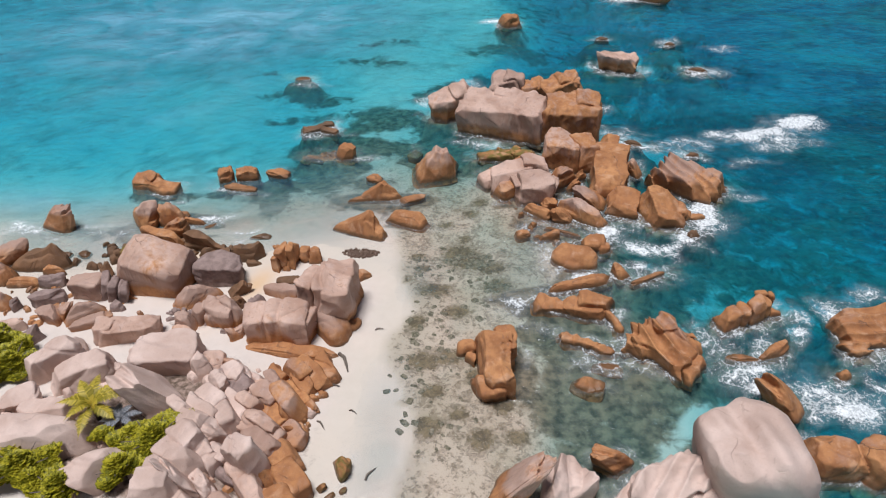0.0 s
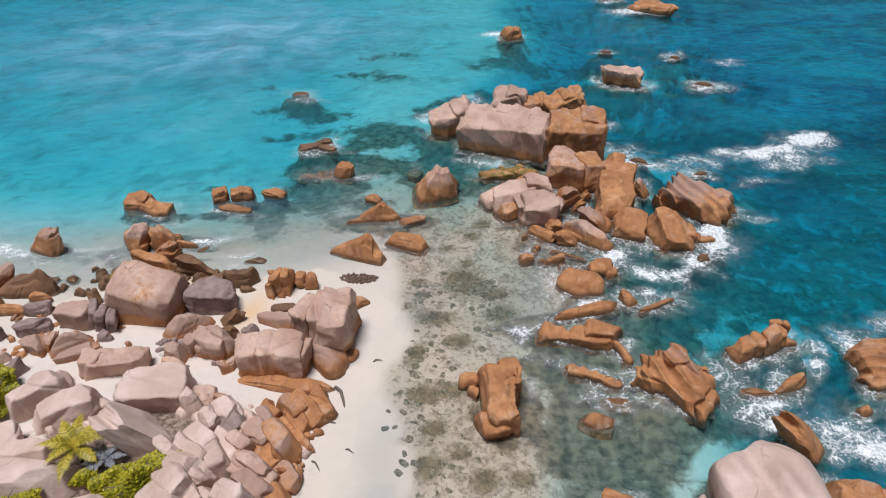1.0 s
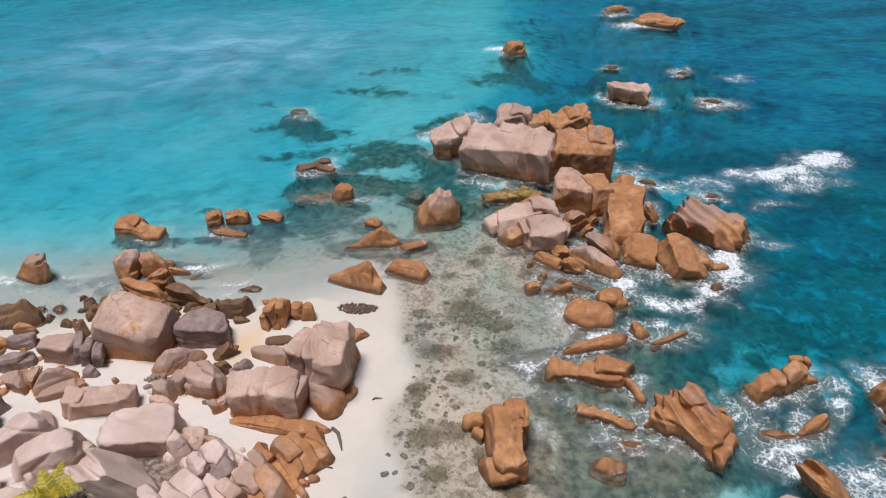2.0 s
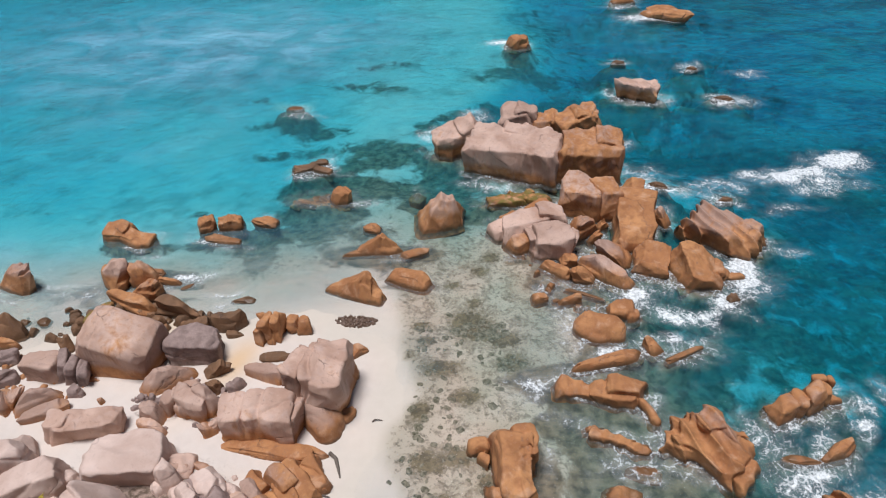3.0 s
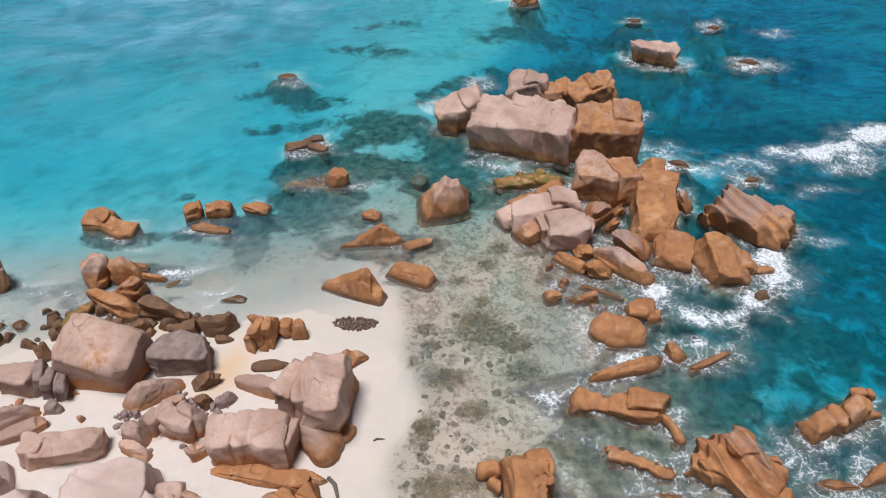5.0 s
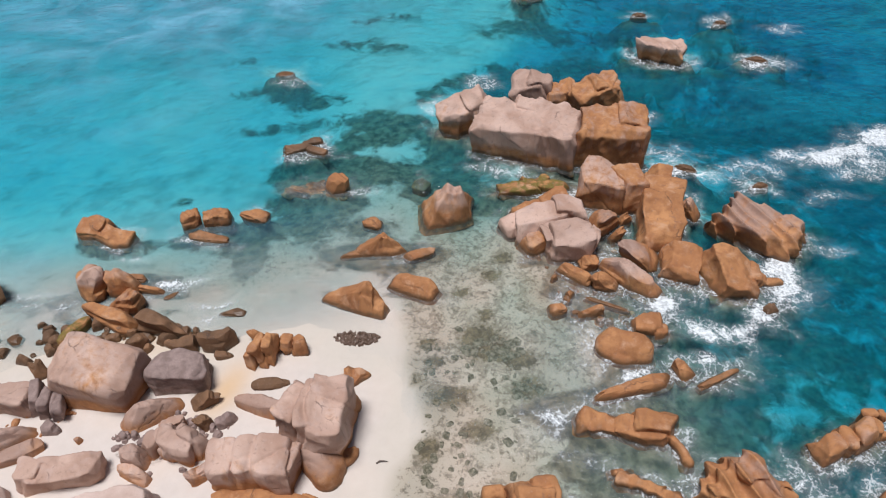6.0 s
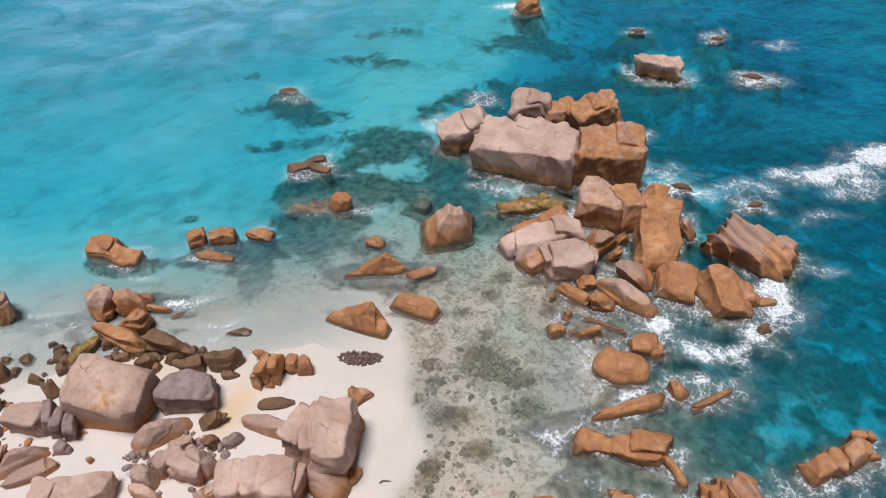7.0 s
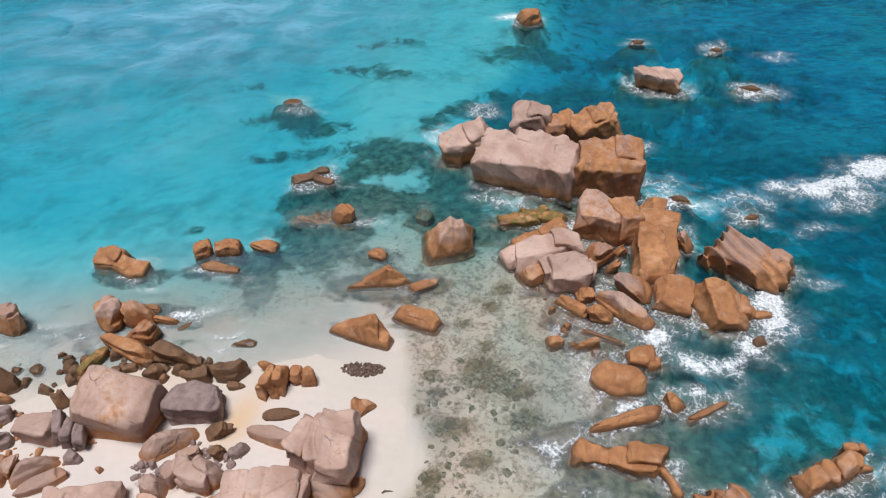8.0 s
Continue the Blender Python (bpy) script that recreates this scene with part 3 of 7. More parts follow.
rock("stone", 8615, (-36.68, 40.61, 0.8), (0.77, 0.80, 0.48), -21, 5, 0.01, (0.16, 0.12, 0.44), (0.87, 0.85, 1.18, 1.00), 0, -0.1, 4, "small dark grey granite stone on white sand", "beach boulders")
rock("stone", 1677, (-21.80, 41.52, 0.7), (4.11, 1.52, 1.13), 34, 5, 0.48, (-0.10, 0.02, -0.17), (0.96, 1.28, 0.99, 0.94), 0, 0.1, 4, "medium pinkish grey granite stone on white sand", "beach boulders")
rock("stone", 4689, (-20.09, 40.55, 1), (1.64, 0.84, 0.51), 24, 5, 0.01, (0.07, -0.08, -0.24), (1.03, 0.67, 0.84, 1.16), 0, 0.1, 4, "small pinkish grey granite stone on white sand", "beach boulders")
rock("stone", 3221, (-21.36, 39.39, 0.8), (1.05, 0.85, 0.66), 30, 5, 0.02, (-0.01, -0.03, 0.44), (0.97, 0.73, 0.89, 1.23), 0, -0.1, 4, "small dark grey granite stone on white sand", "beach boulders")
rock("stone", 6335, (-17.35, 37.21, 0.8), (1.30, 0.75, 0.74), 42, 5, 0.03, (0.12, 0.00, 0.21), (0.90, 0.84, 0.97, 1.25), 0, 0.1, 4, "small pinkish grey granite stone on white sand", "beach boulders")
rock("rock", 7422, (-13.82, 35.82, 0.4), (6.03, 1.21, 0.71), -6, 3.4, -0.24, (0.02, -0.04, -0.05), (1.13, 0.91, 0.98, 1.03), 0, 0.9, 4, "medium rusty orange granite ledge rock on white sand", "beach boulders")
rock("stone", 4911, (-10.27, 35.95, 0.2), (1.92, 0.55, 0.42), -30, 5, 0.02, (-0.40, -0.28, 0.07), (1.19, 1.03, 0.96, 0.98), 0, 0.8, 4, "small rusty orange granite stone on white sand", "beach boulders")
rock("stone", 7583, (-8.72, 38.90, 0), (1.35, 1.06, 0.84), 36, 3.4, -0.11, (0.07, -0.24, -0.33), (1.05, 0.88, 0.78, 1.04), 0, 0.9, 4, "small rusty orange granite foot stone on white sand", "beach boulders")
rock("rock", 7040, (-8.77, 44.85, 0.1), (1.86, 1.44, 0.88), 10, 5, 0.14, (-0.14, -0.05, -0.70), (1.36, 0.47, 0.88, 0.44), 0, 0.9, 4, "small rusty orange granite wedge rock on white sand", "beach boulders")
rock("boulder", 5388, (-14.92, 42.09, 0.5), (3.32, 1.04, 1.02), -18, 5, -0.20, (0.20, 0.12, 0.35), (0.78, 0.78, 1.16, 1.33), 0, 0.1, 4, "medium pinkish grey granite boulder on white sand", "beach boulders")
rock("stone", 2306, (-14.63, 44.08, 0.3), (2.69, 1.03, 0.42), 9, 3.4, -0.03, (-0.11, 0.00, -0.27), (1.08, 1.00, 0.96, 0.99), 0, 1.3, 4, "small dark wet brown granite flat stone on white sand", "beach boulders")
rock("boulder", 2918, (-18.80, 42.56, 0.3), (1.75, 1.08, 1.07), 10, 5, 0.01, (0.71, -0.13, -0.29), (0.98, 1.28, 0.86, 0.70), 0, 1.3, 4, "small dark wet brown granite rock on white sand", "beach boulders")
rock("stone", 860, (-16.73, 41.06, 0.5), (1.39, 0.89, 0.80), 22, 3.4, 0.11, (-0.15, 0.02, -0.27), (1.01, 0.79, 1.06, 1.14), 0, -0.1, 4, "small dark grey granite stone on white sand", "beach boulders")
rock("stone", 679, (-18.43, 46.59, 0.1), (1.40, 0.69, 0.40), 2, 3.4, 0.13, (-0.43, 0.01, -0.45), (1.33, 0.96, 0.87, 0.99), 0, 1.3, 4, "small dark wet brown granite flat stone on white sand", "beach boulders")
rock("flat_boulder", 7157, (-14.54, 29.79, 1.4), (1.49, 0.51, 0.26), 31, 5, -0.25, (0.17, 0.01, -0.27), (1.14, 0.99, 1.00, 1.07), 0, 0.05, 4, "small pinkish grey granite flat slab in the beach boulder pile", "beach boulders")
rock("stone", 3572, (-11.01, 28.59, 0.5), (0.89, 0.62, 0.77), 42, 5, 0.31, (-0.71, 0.14, 0.40), (0.99, 1.40, 0.94, 0.95), 0, 0.9, 4, "small rusty orange granite stone on white sand", "beach boulders")
rock("stone", 5878, (-11.77, 29.40, 0.8), (1.01, 1.03, 1.20), 16, 5, 0.12, (-0.08, 0.15, -0.04), (1.28, 1.11, 0.81, 0.91), 0, 0.8, 4, "small rusty orange granite stone on white sand", "beach boulders")
rock("boulder", 8008, (-18.18, 26.97, 2), (1.19, 1.30, 0.93), 57, 5, 0.18, (-0.21, -0.11, -0.70), (0.89, 0.85, 1.07, 1.05), 0, -0.2, 4, "small pale granite boulder in the beach boulder pile", "beach boulders")
rock("boulder", 8268, (-16.00, 27.18, 1.8), (1.51, 1.43, 1.17), 47, 5, 0.14, (-0.53, -0.12, 0.17), (1.12, 0.98, 0.96, 0.95), 0, -0.2, 4, "small pale granite boulder in the beach boulder pile", "beach boulders")
rock("boulder", 1909, (-16.04, 25.70, 1.7), (2.97, 1.23, 1.16), -39, 5, 0.02, (-0.21, -0.23, -0.16), (0.86, 1.21, 1.00, 1.00), 0, -0.2, 4, "medium pale granite boulder in the beach boulder pile", "beach boulders")
rock("boulder", 8860, (-12.85, 24.70, 1.5), (2.07, 1.44, 2.36), -36, 5, 0.16, (-0.45, -0.12, -0.32), (1.00, 1.27, 1.09, 1.00), 0, -0.2, 4, "medium pale granite boulder in the beach boulder pile", "beach boulders")
rock("boulder", 7044, (-12.15, 25.02, 0.8), (1.23, 1.67, 1.81), -10, 5, 0.39, (-0.44, 0.05, -0.18), (1.49, 0.87, 0.84, 1.00), 0, 0.8, 4, "small rusty orange granite boulder on white sand", "beach boulders")
rock("stone", 7872, (-12.04, 26.35, 0.6), (0.80, 1.06, 1.03), 33, 5, 0.40, (-0.34, 0.18, 0.32), (0.98, 1.45, 0.80, 0.90), 0, 0.8, 4, "small rusty orange granite stone on white sand", "beach boulders")
rock("stone", 6743, (-14.34, 24.55, 1.2), (2.34, 0.98, 0.70), -36, 5, 0.08, (0.06, -0.37, -0.10), (0.97, 1.01, 1.00, 1.00), 0, -0.1, 4, "small dark grey granite stone in the beach boulder pile", "beach boulders")
rock("boulder", 6557, (-16.46, 23.37, 2.2), (0.96, 1.92, 2.19), 46, 5, 0.21, (-0.33, 0.21, 0.37), (1.03, 1.23, 0.94, 1.06), 0, -0.2, 4, "small pale granite boulder in the beach boulder pile", "beach boulders")
rock("boulder", 7535, (-17.92, 22.24, 2.2), (2.69, 1.78, 2.00), 1, 5, 0.31, (0.07, 0.15, 0.02), (0.89, 1.29, 0.98, 0.96), 0, -0.2, 4, "medium pale granite boulder in the beach boulder pile", "beach boulders")
rock("stone", 161, (-15.44, 23.49, 1.5), (1.22, 1.13, 0.92), 39, 5, 0.45, (-0.24, 0.21, 0.15), (1.06, 1.43, 0.94, 0.84), 0, 0.15, 4, "small pinkish grey granite stone in the beach boulder pile", "beach boulders")
rock("stone", 5321, (-12.24, 23.54, 0.6), (2.44, 0.86, 0.62), -2, 5, 0.40, (0.21, 0.16, 0.23), (0.94, 0.95, 1.19, 1.08), 0, 0.3, 4, "small pink and rusty granite stone on white sand", "beach boulders")
rock("flat_boulder", 1707, (-16.23, 33.63, 0.8), (4.09, 0.83, 0.65), -34, 5, 0.32, (-0.01, -0.04, -0.30), (1.15, 0.90, 0.97, 1.00), 0, 0.25, 4, "medium pink and rusty granite flat slab on white sand", "beach boulders")
rock("boulder", 1557, (-20.68, 29.91, 2.2), (2.86, 3.75, 2.91), 47, 5, 0.28, (-0.46, 0.09, 0.39), (1.01, 1.04, 0.97, 0.99), -1, -0.2, 5, "large pale granite boulder in the beach boulder pile", "beach boulders")
rock("boulder", 445, (-26.23, 32.09, 2), (4.54, 1.81, 1.33), 30, 5, 0.12, (-0.34, -0.15, -0.51), (1.11, 0.99, 0.86, 0.94), 0, -0.2, 4, "medium pale granite boulder in the beach boulder pile", "beach boulders")
rock("boulder", 4785, (-28.56, 33.30, 1.8), (3.73, 1.55, 1.71), 40, 5, 0.18, (-0.67, -0.09, -0.17), (0.98, 1.24, 0.95, 0.99), 0, -0.2, 4, "medium pale granite boulder in the beach boulder pile", "beach boulders")
rock("stone", 3621, (-28.71, 35.09, 1.5), (1.38, 1.28, 1.21), 34, 5, 0.09, (-0.70, -0.20, 0.70), (1.32, 0.86, 0.78, 1.02), 0, -0.2, 4, "small pale granite stone in the beach boulder pile", "beach boulders")
rock("boulder", 6935, (-29.57, 29.13, 2.2), (2.91, 1.52, 1.02), 25, 5, -0.09, (0.07, -0.09, -0.03), (1.00, 0.80, 0.95, 1.03), 0, -0.2, 4, "medium pale granite boulder in the beach boulder pile", "beach boulders")
rock("boulder", 980, (-26.82, 28.56, 2.3), (3.35, 1.41, 1.13), 9, 5, 0.07, (-0.34, -0.14, 0.06), (1.14, 0.96, 1.00, 0.98), 0, -0.2, 4, "medium pale granite boulder in the beach boulder pile", "beach boulders")
rock("boulder", 2659, (-26.57, 25.92, 2.4), (8.04, 3.43, 2.31), 8, 5, 0.26, (-0.35, -0.13, -0.37), (1.05, 0.99, 0.99, 1.00), -1, -0.2, 5, "large pale granite boulder in the beach boulder pile", "beach boulders")
rock("boulder", 6529, (-21.31, 24.08, 2.6), (3.34, 1.95, 1.66), 58, 5, 0.18, (-0.64, 0.11, -0.34), (1.05, 1.00, 1.00, 0.99), -1, -0.2, 4, "medium pale granite boulder in the beach boulder pile", "beach boulders")
rock("stone", 2924, (-7.65, 26.10, -0.1), (1.28, 1.55, 1.14), 29, 3.4, 0.12, (0.13, -0.18, -0.57), (1.00, 1.11, 0.92, 0.88), 0, 1.1, 4, "small dark weed-stained granite beach stone on white sand", "beach boulders")
rock("stone", 7047, (-8.82, 24.65, -0.1), (0.64, 0.78, 0.59), -51, 3.4, 0.28, (0.29, 0.17, 0.05), (0.84, 1.15, 1.05, 1.00), 0, 1.1, 4, "small dark weed-stained granite beach stone on white sand", "beach boulders")
rock("stone", 894, (-8.16, 24.09, -0.1), (0.77, 0.48, 0.34), 40, 3.4, -0.07, (-0.01, -0.09, 0.24), (0.96, 0.89, 0.99, 1.08), 0, 1.1, 4, "small dark weed-stained granite beach stone on white sand", "beach boulders")
rock("stone", 2797, (-7.40, 24.46, -0.1), (0.65, 0.42, 0.33), 39, 3.4, -0.00, (-0.07, -0.03, 0.24), (1.04, 0.92, 0.92, 1.06), 0, 1.1, 4, "small dark weed-stained granite beach stone on white sand", "beach boulders")
# rocks in the near eastern water
rock("boulder", 3971, (18.08, 26.20, 0), (6.99, 7.16, 5.77), 1, 3.4, 0.11, (-0.28, -0.18, 0.05), (1.04, 0.99, 0.98, 0.98), -1, -0.2, 6, "huge pale granite smooth rounded boulder standing in shallow clear water", "near shore rocks")
rock("flat_boulder", 5729, (6.42, 24.71, 0), (3.09, 2.89, 2.82), -11, 5, -0.07, (0.13, -0.03, -0.52), (1.13, 0.79, 0.61, 1.19), 0, -0.2, 5, "large pale granite slab-like boulder standing in shallow clear water", "near shore rocks")
rock("flat_boulder", 5358, (2.66, 24.29, 0), (2.20, 3.18, 3.66), -24, 5, 0.33, (0.53, 0.09, -0.47), (1.05, 1.10, 1.28, 0.91), 1, 0.25, 5, "large pink and rusty granite slab-like boulder standing in shallow clear water", "near shore rocks")
rock("rock", 3977, (9.48, 26.81, 0), (1.70, 2.50, 2.03), 67, 5, 0.13, (-0.47, 0.33, 0.18), (1.08, 1.04, 0.89, 1.03), 0, 1, 4, "medium rusty orange granite rock standing in shallow clear water", "near shore rocks")
rock("rock", 6044, (22.18, 31.67, 0), (2.30, 2.89, 2.57), 31, 5, 0.29, (-0.63, 0.27, -0.25), (1.09, 0.92, 1.20, 0.89), 0, 0.85, 4, "medium rusty orange granite rock standing in shallow clear water", "near shore rocks")
rock("rock", 1616, (22.90, 36.40, 0), (3.17, 1.11, 0.84), 26, 3.4, 0.31, (0.27, 0.03, 0.43), (1.00, 0.84, 0.91, 1.41), 0, 0.8, 4, "medium rusty orange granite low rock standing in shallow clear water", "near shore rocks")
rock("rock", 3903, (20.46, 35.89, 0), (2.63, 0.79, 0.28), -7, 3.4, 0.24, (-0.06, -0.09, -0.27), (1.00, 0.99, 0.93, 0.97), 0, 0.8, 4, "small rusty orange granite low rock standing in shallow clear water", "near shore rocks")
rock("rock", 5147, (27.12, 34.16, 0), (1.15, 0.91, 0.56), 0, 3.4, 0.35, (-0.11, 0.03, -0.50), (0.98, 0.91, 1.23, 0.93), 0, 0.7, 4, "small rusty orange granite low rock standing in shallow clear water", "near shore rocks")
rock("rock", 6268, (8.86, 33.14, -0.3), (2.54, 1.81, 0.63), -20, 3.4, 0.15, (0.12, 0.08, 0.33), (0.98, 1.24, 0.94, 0.89), 0, 0.9, 4, "small rusty orange granite flat rock under shallow clear water", "near shore rocks")
rock("rock", 5966, (10.51, 34.97, -0.3), (2.42, 1.06, 0.34), -7, 3.4, 0.13, (0.19, 0.00, 0.36), (0.91, 1.07, 1.14, 0.94), 0, 0.9, 4, "small rusty orange granite flat rock under shallow clear water", "near shore rocks")
# the headland and its foot
rock("boulder", 3773, (9.52, 60.15, 0), (2.29, 2.37, 1.90), -50, 5, 0.17, (0.28, -0.02, 0.70), (0.92, 0.87, 1.06, 1.02), 0, 0.5, 4, "medium rusty brown granite boulder of the sea-washed headland", "headland rocks")
rock("stone", 2241, (11.64, 60.77, 0), (1.00, 1.08, 0.90), -65, 5, 0.32, (0.27, 0.15, 0.39), (0.99, 1.26, 0.86, 0.92), 0, 0.9, 4, "small rusty orange granite stone of the sea-washed headland", "headland rocks")
rock("stone", 1896, (10.74, 58.74, 0), (0.87, 1.29, 1.18), -50, 5, -0.00, (0.42, 0.13, 0.06), (1.11, 0.95, 1.02, 1.03), 0, 0.8, 4, "small rusty orange granite stone of the sea-washed headland", "headland rocks")
rock("boulder", 934, (12.35, 56.17, 0), (2.71, 2.03, 1.73), -19, 5, -0.06, (-0.53, -0.20, 0.54), (0.98, 1.13, 0.86, 1.00), 0, 0.2, 4, "medium pink and rusty granite boulder of the sea-washed headland", "headland rocks")
rock("boulder", 3174, (11.01, 53.93, 0), (5.61, 1.91, 1.55), -38, 5, 0.29, (-0.15, -0.10, 0.08), (0.65, 1.30, 0.92, 0.94), 0, 0.15, 5, "large pinkish grey granite long boulder of the sea-washed headland", "headland rocks")
rock("stone", 3194, (8.13, 55.63, 0), (1.65, 1.61, 1.07), 13, 5, 0.03, (-0.02, -0.27, -0.09), (1.01, 1.01, 0.77, 0.89), 0, 0.6, 4, "small rusty brown granite stone of the sea-washed headland", "headland rocks")
rock("stone", 4178, (6.98, 54.45, 0), (3.18, 1.28, 0.93), -38, 5, 0.19, (0.28, -0.06, -0.06), (0.98, 0.92, 0.93, 1.08), 0, 0.6, 4, "medium rusty brown granite stone of the sea-washed headland", "headland rocks")
rock("stone", 2469, (9.23, 53.45, 0), (1.85, 1.69, 1.21), -23, 5, 0.13, (-0.51, -0.43, -0.04), (0.87, 1.09, 1.12, 0.88), 0, 0.6, 4, "small rusty brown granite stone of the sea-washed headland", "headland rocks")
rock("stone", 3589, (7.69, 50.65, 0), (2.36, 0.78, 0.71), 14, 5, 0.43, (0.52, -0.10, 0.02), (0.97, 0.95, 1.18, 1.24), 0, 0.9, 4, "small rusty orange granite stone of the sea-washed headland", "headland rocks")
rock("stone", 3300, (8.97, 51.51, 0), (3.57, 0.44, 0.20), -25, 5, 0.26, (0.01, -0.06, 0.03), (0.98, 0.99, 1.00, 1.00), 0, 0.9, 4, "small rusty orange granite stone of the sea-washed headland", "headland rocks")
rock("stone", 761, (5.28, 50.88, 0), (1.54, 1.09, 0.62), 12, 5, 0.19, (0.17, -0.17, -0.25), (0.98, 1.03, 0.82, 1.07), 0, 0.9, 4, "small rusty orange granite stone of the sea-washed headland", "headland rocks")
rock("stone", 1711, (6.35, 52.44, 0), (0.68, 0.61, 0.36), -33, 5, 0.14, (-0.09, -0.01, 0.33), (0.92, 1.11, 1.00, 0.96), 0, 0.9, 4, "small rusty orange granite stone of the sea-washed headland", "headland rocks")
rock("stone", 5613, (17.62, 61.50, 0), (1.43, 1.49, 1.71), -42, 5, 0.17, (-0.41, -0.18, 0.26), (0.98, 0.82, 1.15, 1.00), 0, 0.2, 4, "small pink and rusty granite stone of the sea-washed headland", "headland rocks")
rock("rock", 8682, (9.64, 44.08, 0), (6.09, 1.26, 0.74), 18, 3.4, 0.28, (0.00, -0.02, 0.38), (1.01, 1.00, 1.01, 1.01), 1, 0.8, 4, "medium rusty orange granite long low rock of the sea-washed headland", "headland rocks")
rock("stone", 3471, (13.21, 45.51, 0), (1.66, 1.39, 0.89), -57, 5, 0.43, (-0.29, -0.30, 0.22), (1.07, 1.17, 0.93, 1.00), 0, 0.8, 4, "small rusty orange granite stone of the sea-washed headland", "headland rocks")
rock("rock", 4172, (15.44, 44.87, 0), (3.25, 0.55, 0.34), 27, 5, -0.01, (0.11, -0.12, -0.16), (1.00, 1.00, 1.03, 1.02), 0, 0.7, 4, "small rusty orange granite low rock of the sea-washed headland", "headland rocks")
# stacks and skerries in the bay
rock("rock", 8346, (-13.09, 65.59, 0), (2.00, 2.48, 1.41), 39, 3.4, 0.22, (0.14, -0.23, 0.12), (0.99, 1.00, 0.99, 1.00), -1, 0.7, 4, "medium rusty orange granite round rock standing alone in turquoise water", "rocks in the bay")
rock("boulder", 5445, (-25.04, 60.72, 0), (1.66, 1.41, 1.28), 26, 6, -0.03, (0.11, -0.01, 0.11), (1.01, 0.94, 1.00, 1.05), 0, 0.8, 4, "small rusty orange granite block rock standing alone in turquoise water", "rocks in the bay")
rock("boulder", 6693, (-22.76, 61.08, 0), (2.28, 1.63, 1.29), 13, 6, -0.00, (-0.08, -0.01, 0.04), (1.12, 0.91, 0.88, 1.04), 1, 0.75, 4, "medium rusty orange granite block rock standing alone in turquoise water", "rocks in the bay")
rock("rock", 6227, (-19.66, 61.56, 0), (2.40, 1.33, 0.62), -5, 3.4, -0.04, (-0.28, -0.03, 0.38), (1.10, 1.00, 1.07, 0.97), 0, 0.7, 4, "small rusty orange granite low rock standing alone in turquoise water", "rocks in the bay")
rock("rock", 6099, (-22.92, 58.91, 0), (3.49, 1.13, 0.35), -12, 3.4, -0.14, (-0.14, -0.08, -0.28), (1.14, 0.99, 0.98, 0.94), 1, 0.9, 4, "small rusty orange granite low rock standing alone in turquoise water", "rocks in the bay")
rock("rock", 229, (-38.70, 52.41, 0), (3.70, 2.07, 2.47), -29, 5, 0.38, (0.45, 0.20, -0.29), (1.03, 0.84, 1.06, 1.41), 0, 0.4, 5, "large pink and rusty granite cone-shaped rock standing alone in turquoise water", "rocks in the bay")
rock("rock", 309, (-8.45, 57.21, 0), (4.87, 1.30, 1.19), -2, 5, 0.40, (0.24, 0.08, -0.24), (0.62, 1.60, 1.53, 0.94), 2, 0.7, 4, "medium rusty orange granite pointed rock standing alone in turquoise water", "rocks in the bay")
rock("rock", 7643, (-10.29, 56.89, 0), (3.03, 0.82, 0.33), 16, 3.4, 0.33, (0.01, 0.02, 0.44), (0.98, 1.00, 1.10, 1.02), 1, 0.8, 4, "small rusty orange granite low rock standing alone in turquoise water", "rocks in the bay")
rock("rock", 842, (-5.25, 56.89, 0), (2.55, 1.09, 0.49), 19, 3.4, 0.01, (0.30, -0.20, -0.08), (0.90, 0.91, 0.92, 1.13), 1, 0.8, 4, "small rusty orange granite low rock standing alone in turquoise water", "rocks in the bay")
rock("stone", 3821, (-9.42, 60.58, 0), (1.86, 1.40, 0.69), -4, 3.4, 0.15, (-0.11, -0.20, 0.33), (1.03, 0.88, 0.83, 1.04), 0, 0.6, 4, "small rusty brown granite stone standing alone in turquoise water", "rocks in the bay")
rock("rock", 2024, (-9.84, 51.52, 0), (5.63, 1.62, 1.49), -17, 5, 0.29, (0.21, 0.17, 0.24), (0.25, 1.07, 1.58, 1.10), 2, 0.75, 5, "large rusty orange granite ribbed fin-shaped rock standing alone in turquoise water", "rocks in the bay")
rock("rock", 3481, (-5.45, 53.15, 0), (4.32, 1.86, 1.14), -25, 5, 0.30, (0.30, 0.03, -0.03), (0.98, 1.03, 1.05, 1.03), 0, 0.75, 4, "medium rusty orange granite flat rock standing alone in turquoise water", "rocks in the bay")
rock("rock", 8259, (-21.75, 85.87, -0.12), (2.31, 1.26, 0.22), -7, 3.4, 0.21, (-0.00, 0.00, -0.17), (0.98, 1.00, 1.04, 1.01), 1, 0.65, 4, "small rusty brown granite reef rock standing alone in turquoise water", "rocks in the bay")
rock("rock", 5462, (6.56, 105.31, 0), (3.33, 3.23, 1.78), 25, 5, 0.12, (0.02, -0.10, 0.02), (1.01, 0.97, 0.72, 0.88), 0, 0.8, 4, "medium rusty orange granite boulder standing alone in turquoise water", "rocks in the bay")
rock("rock", 3182, (29.78, 116.37, 0), (7.02, 3.61, 1.54), -31, 3.4, -0.15, (0.48, -0.01, -0.26), (0.89, 0.94, 0.94, 1.05), 1, 0.8, 5, "large rusty orange granite boulder standing alone in turquoise water", "rocks in the bay")
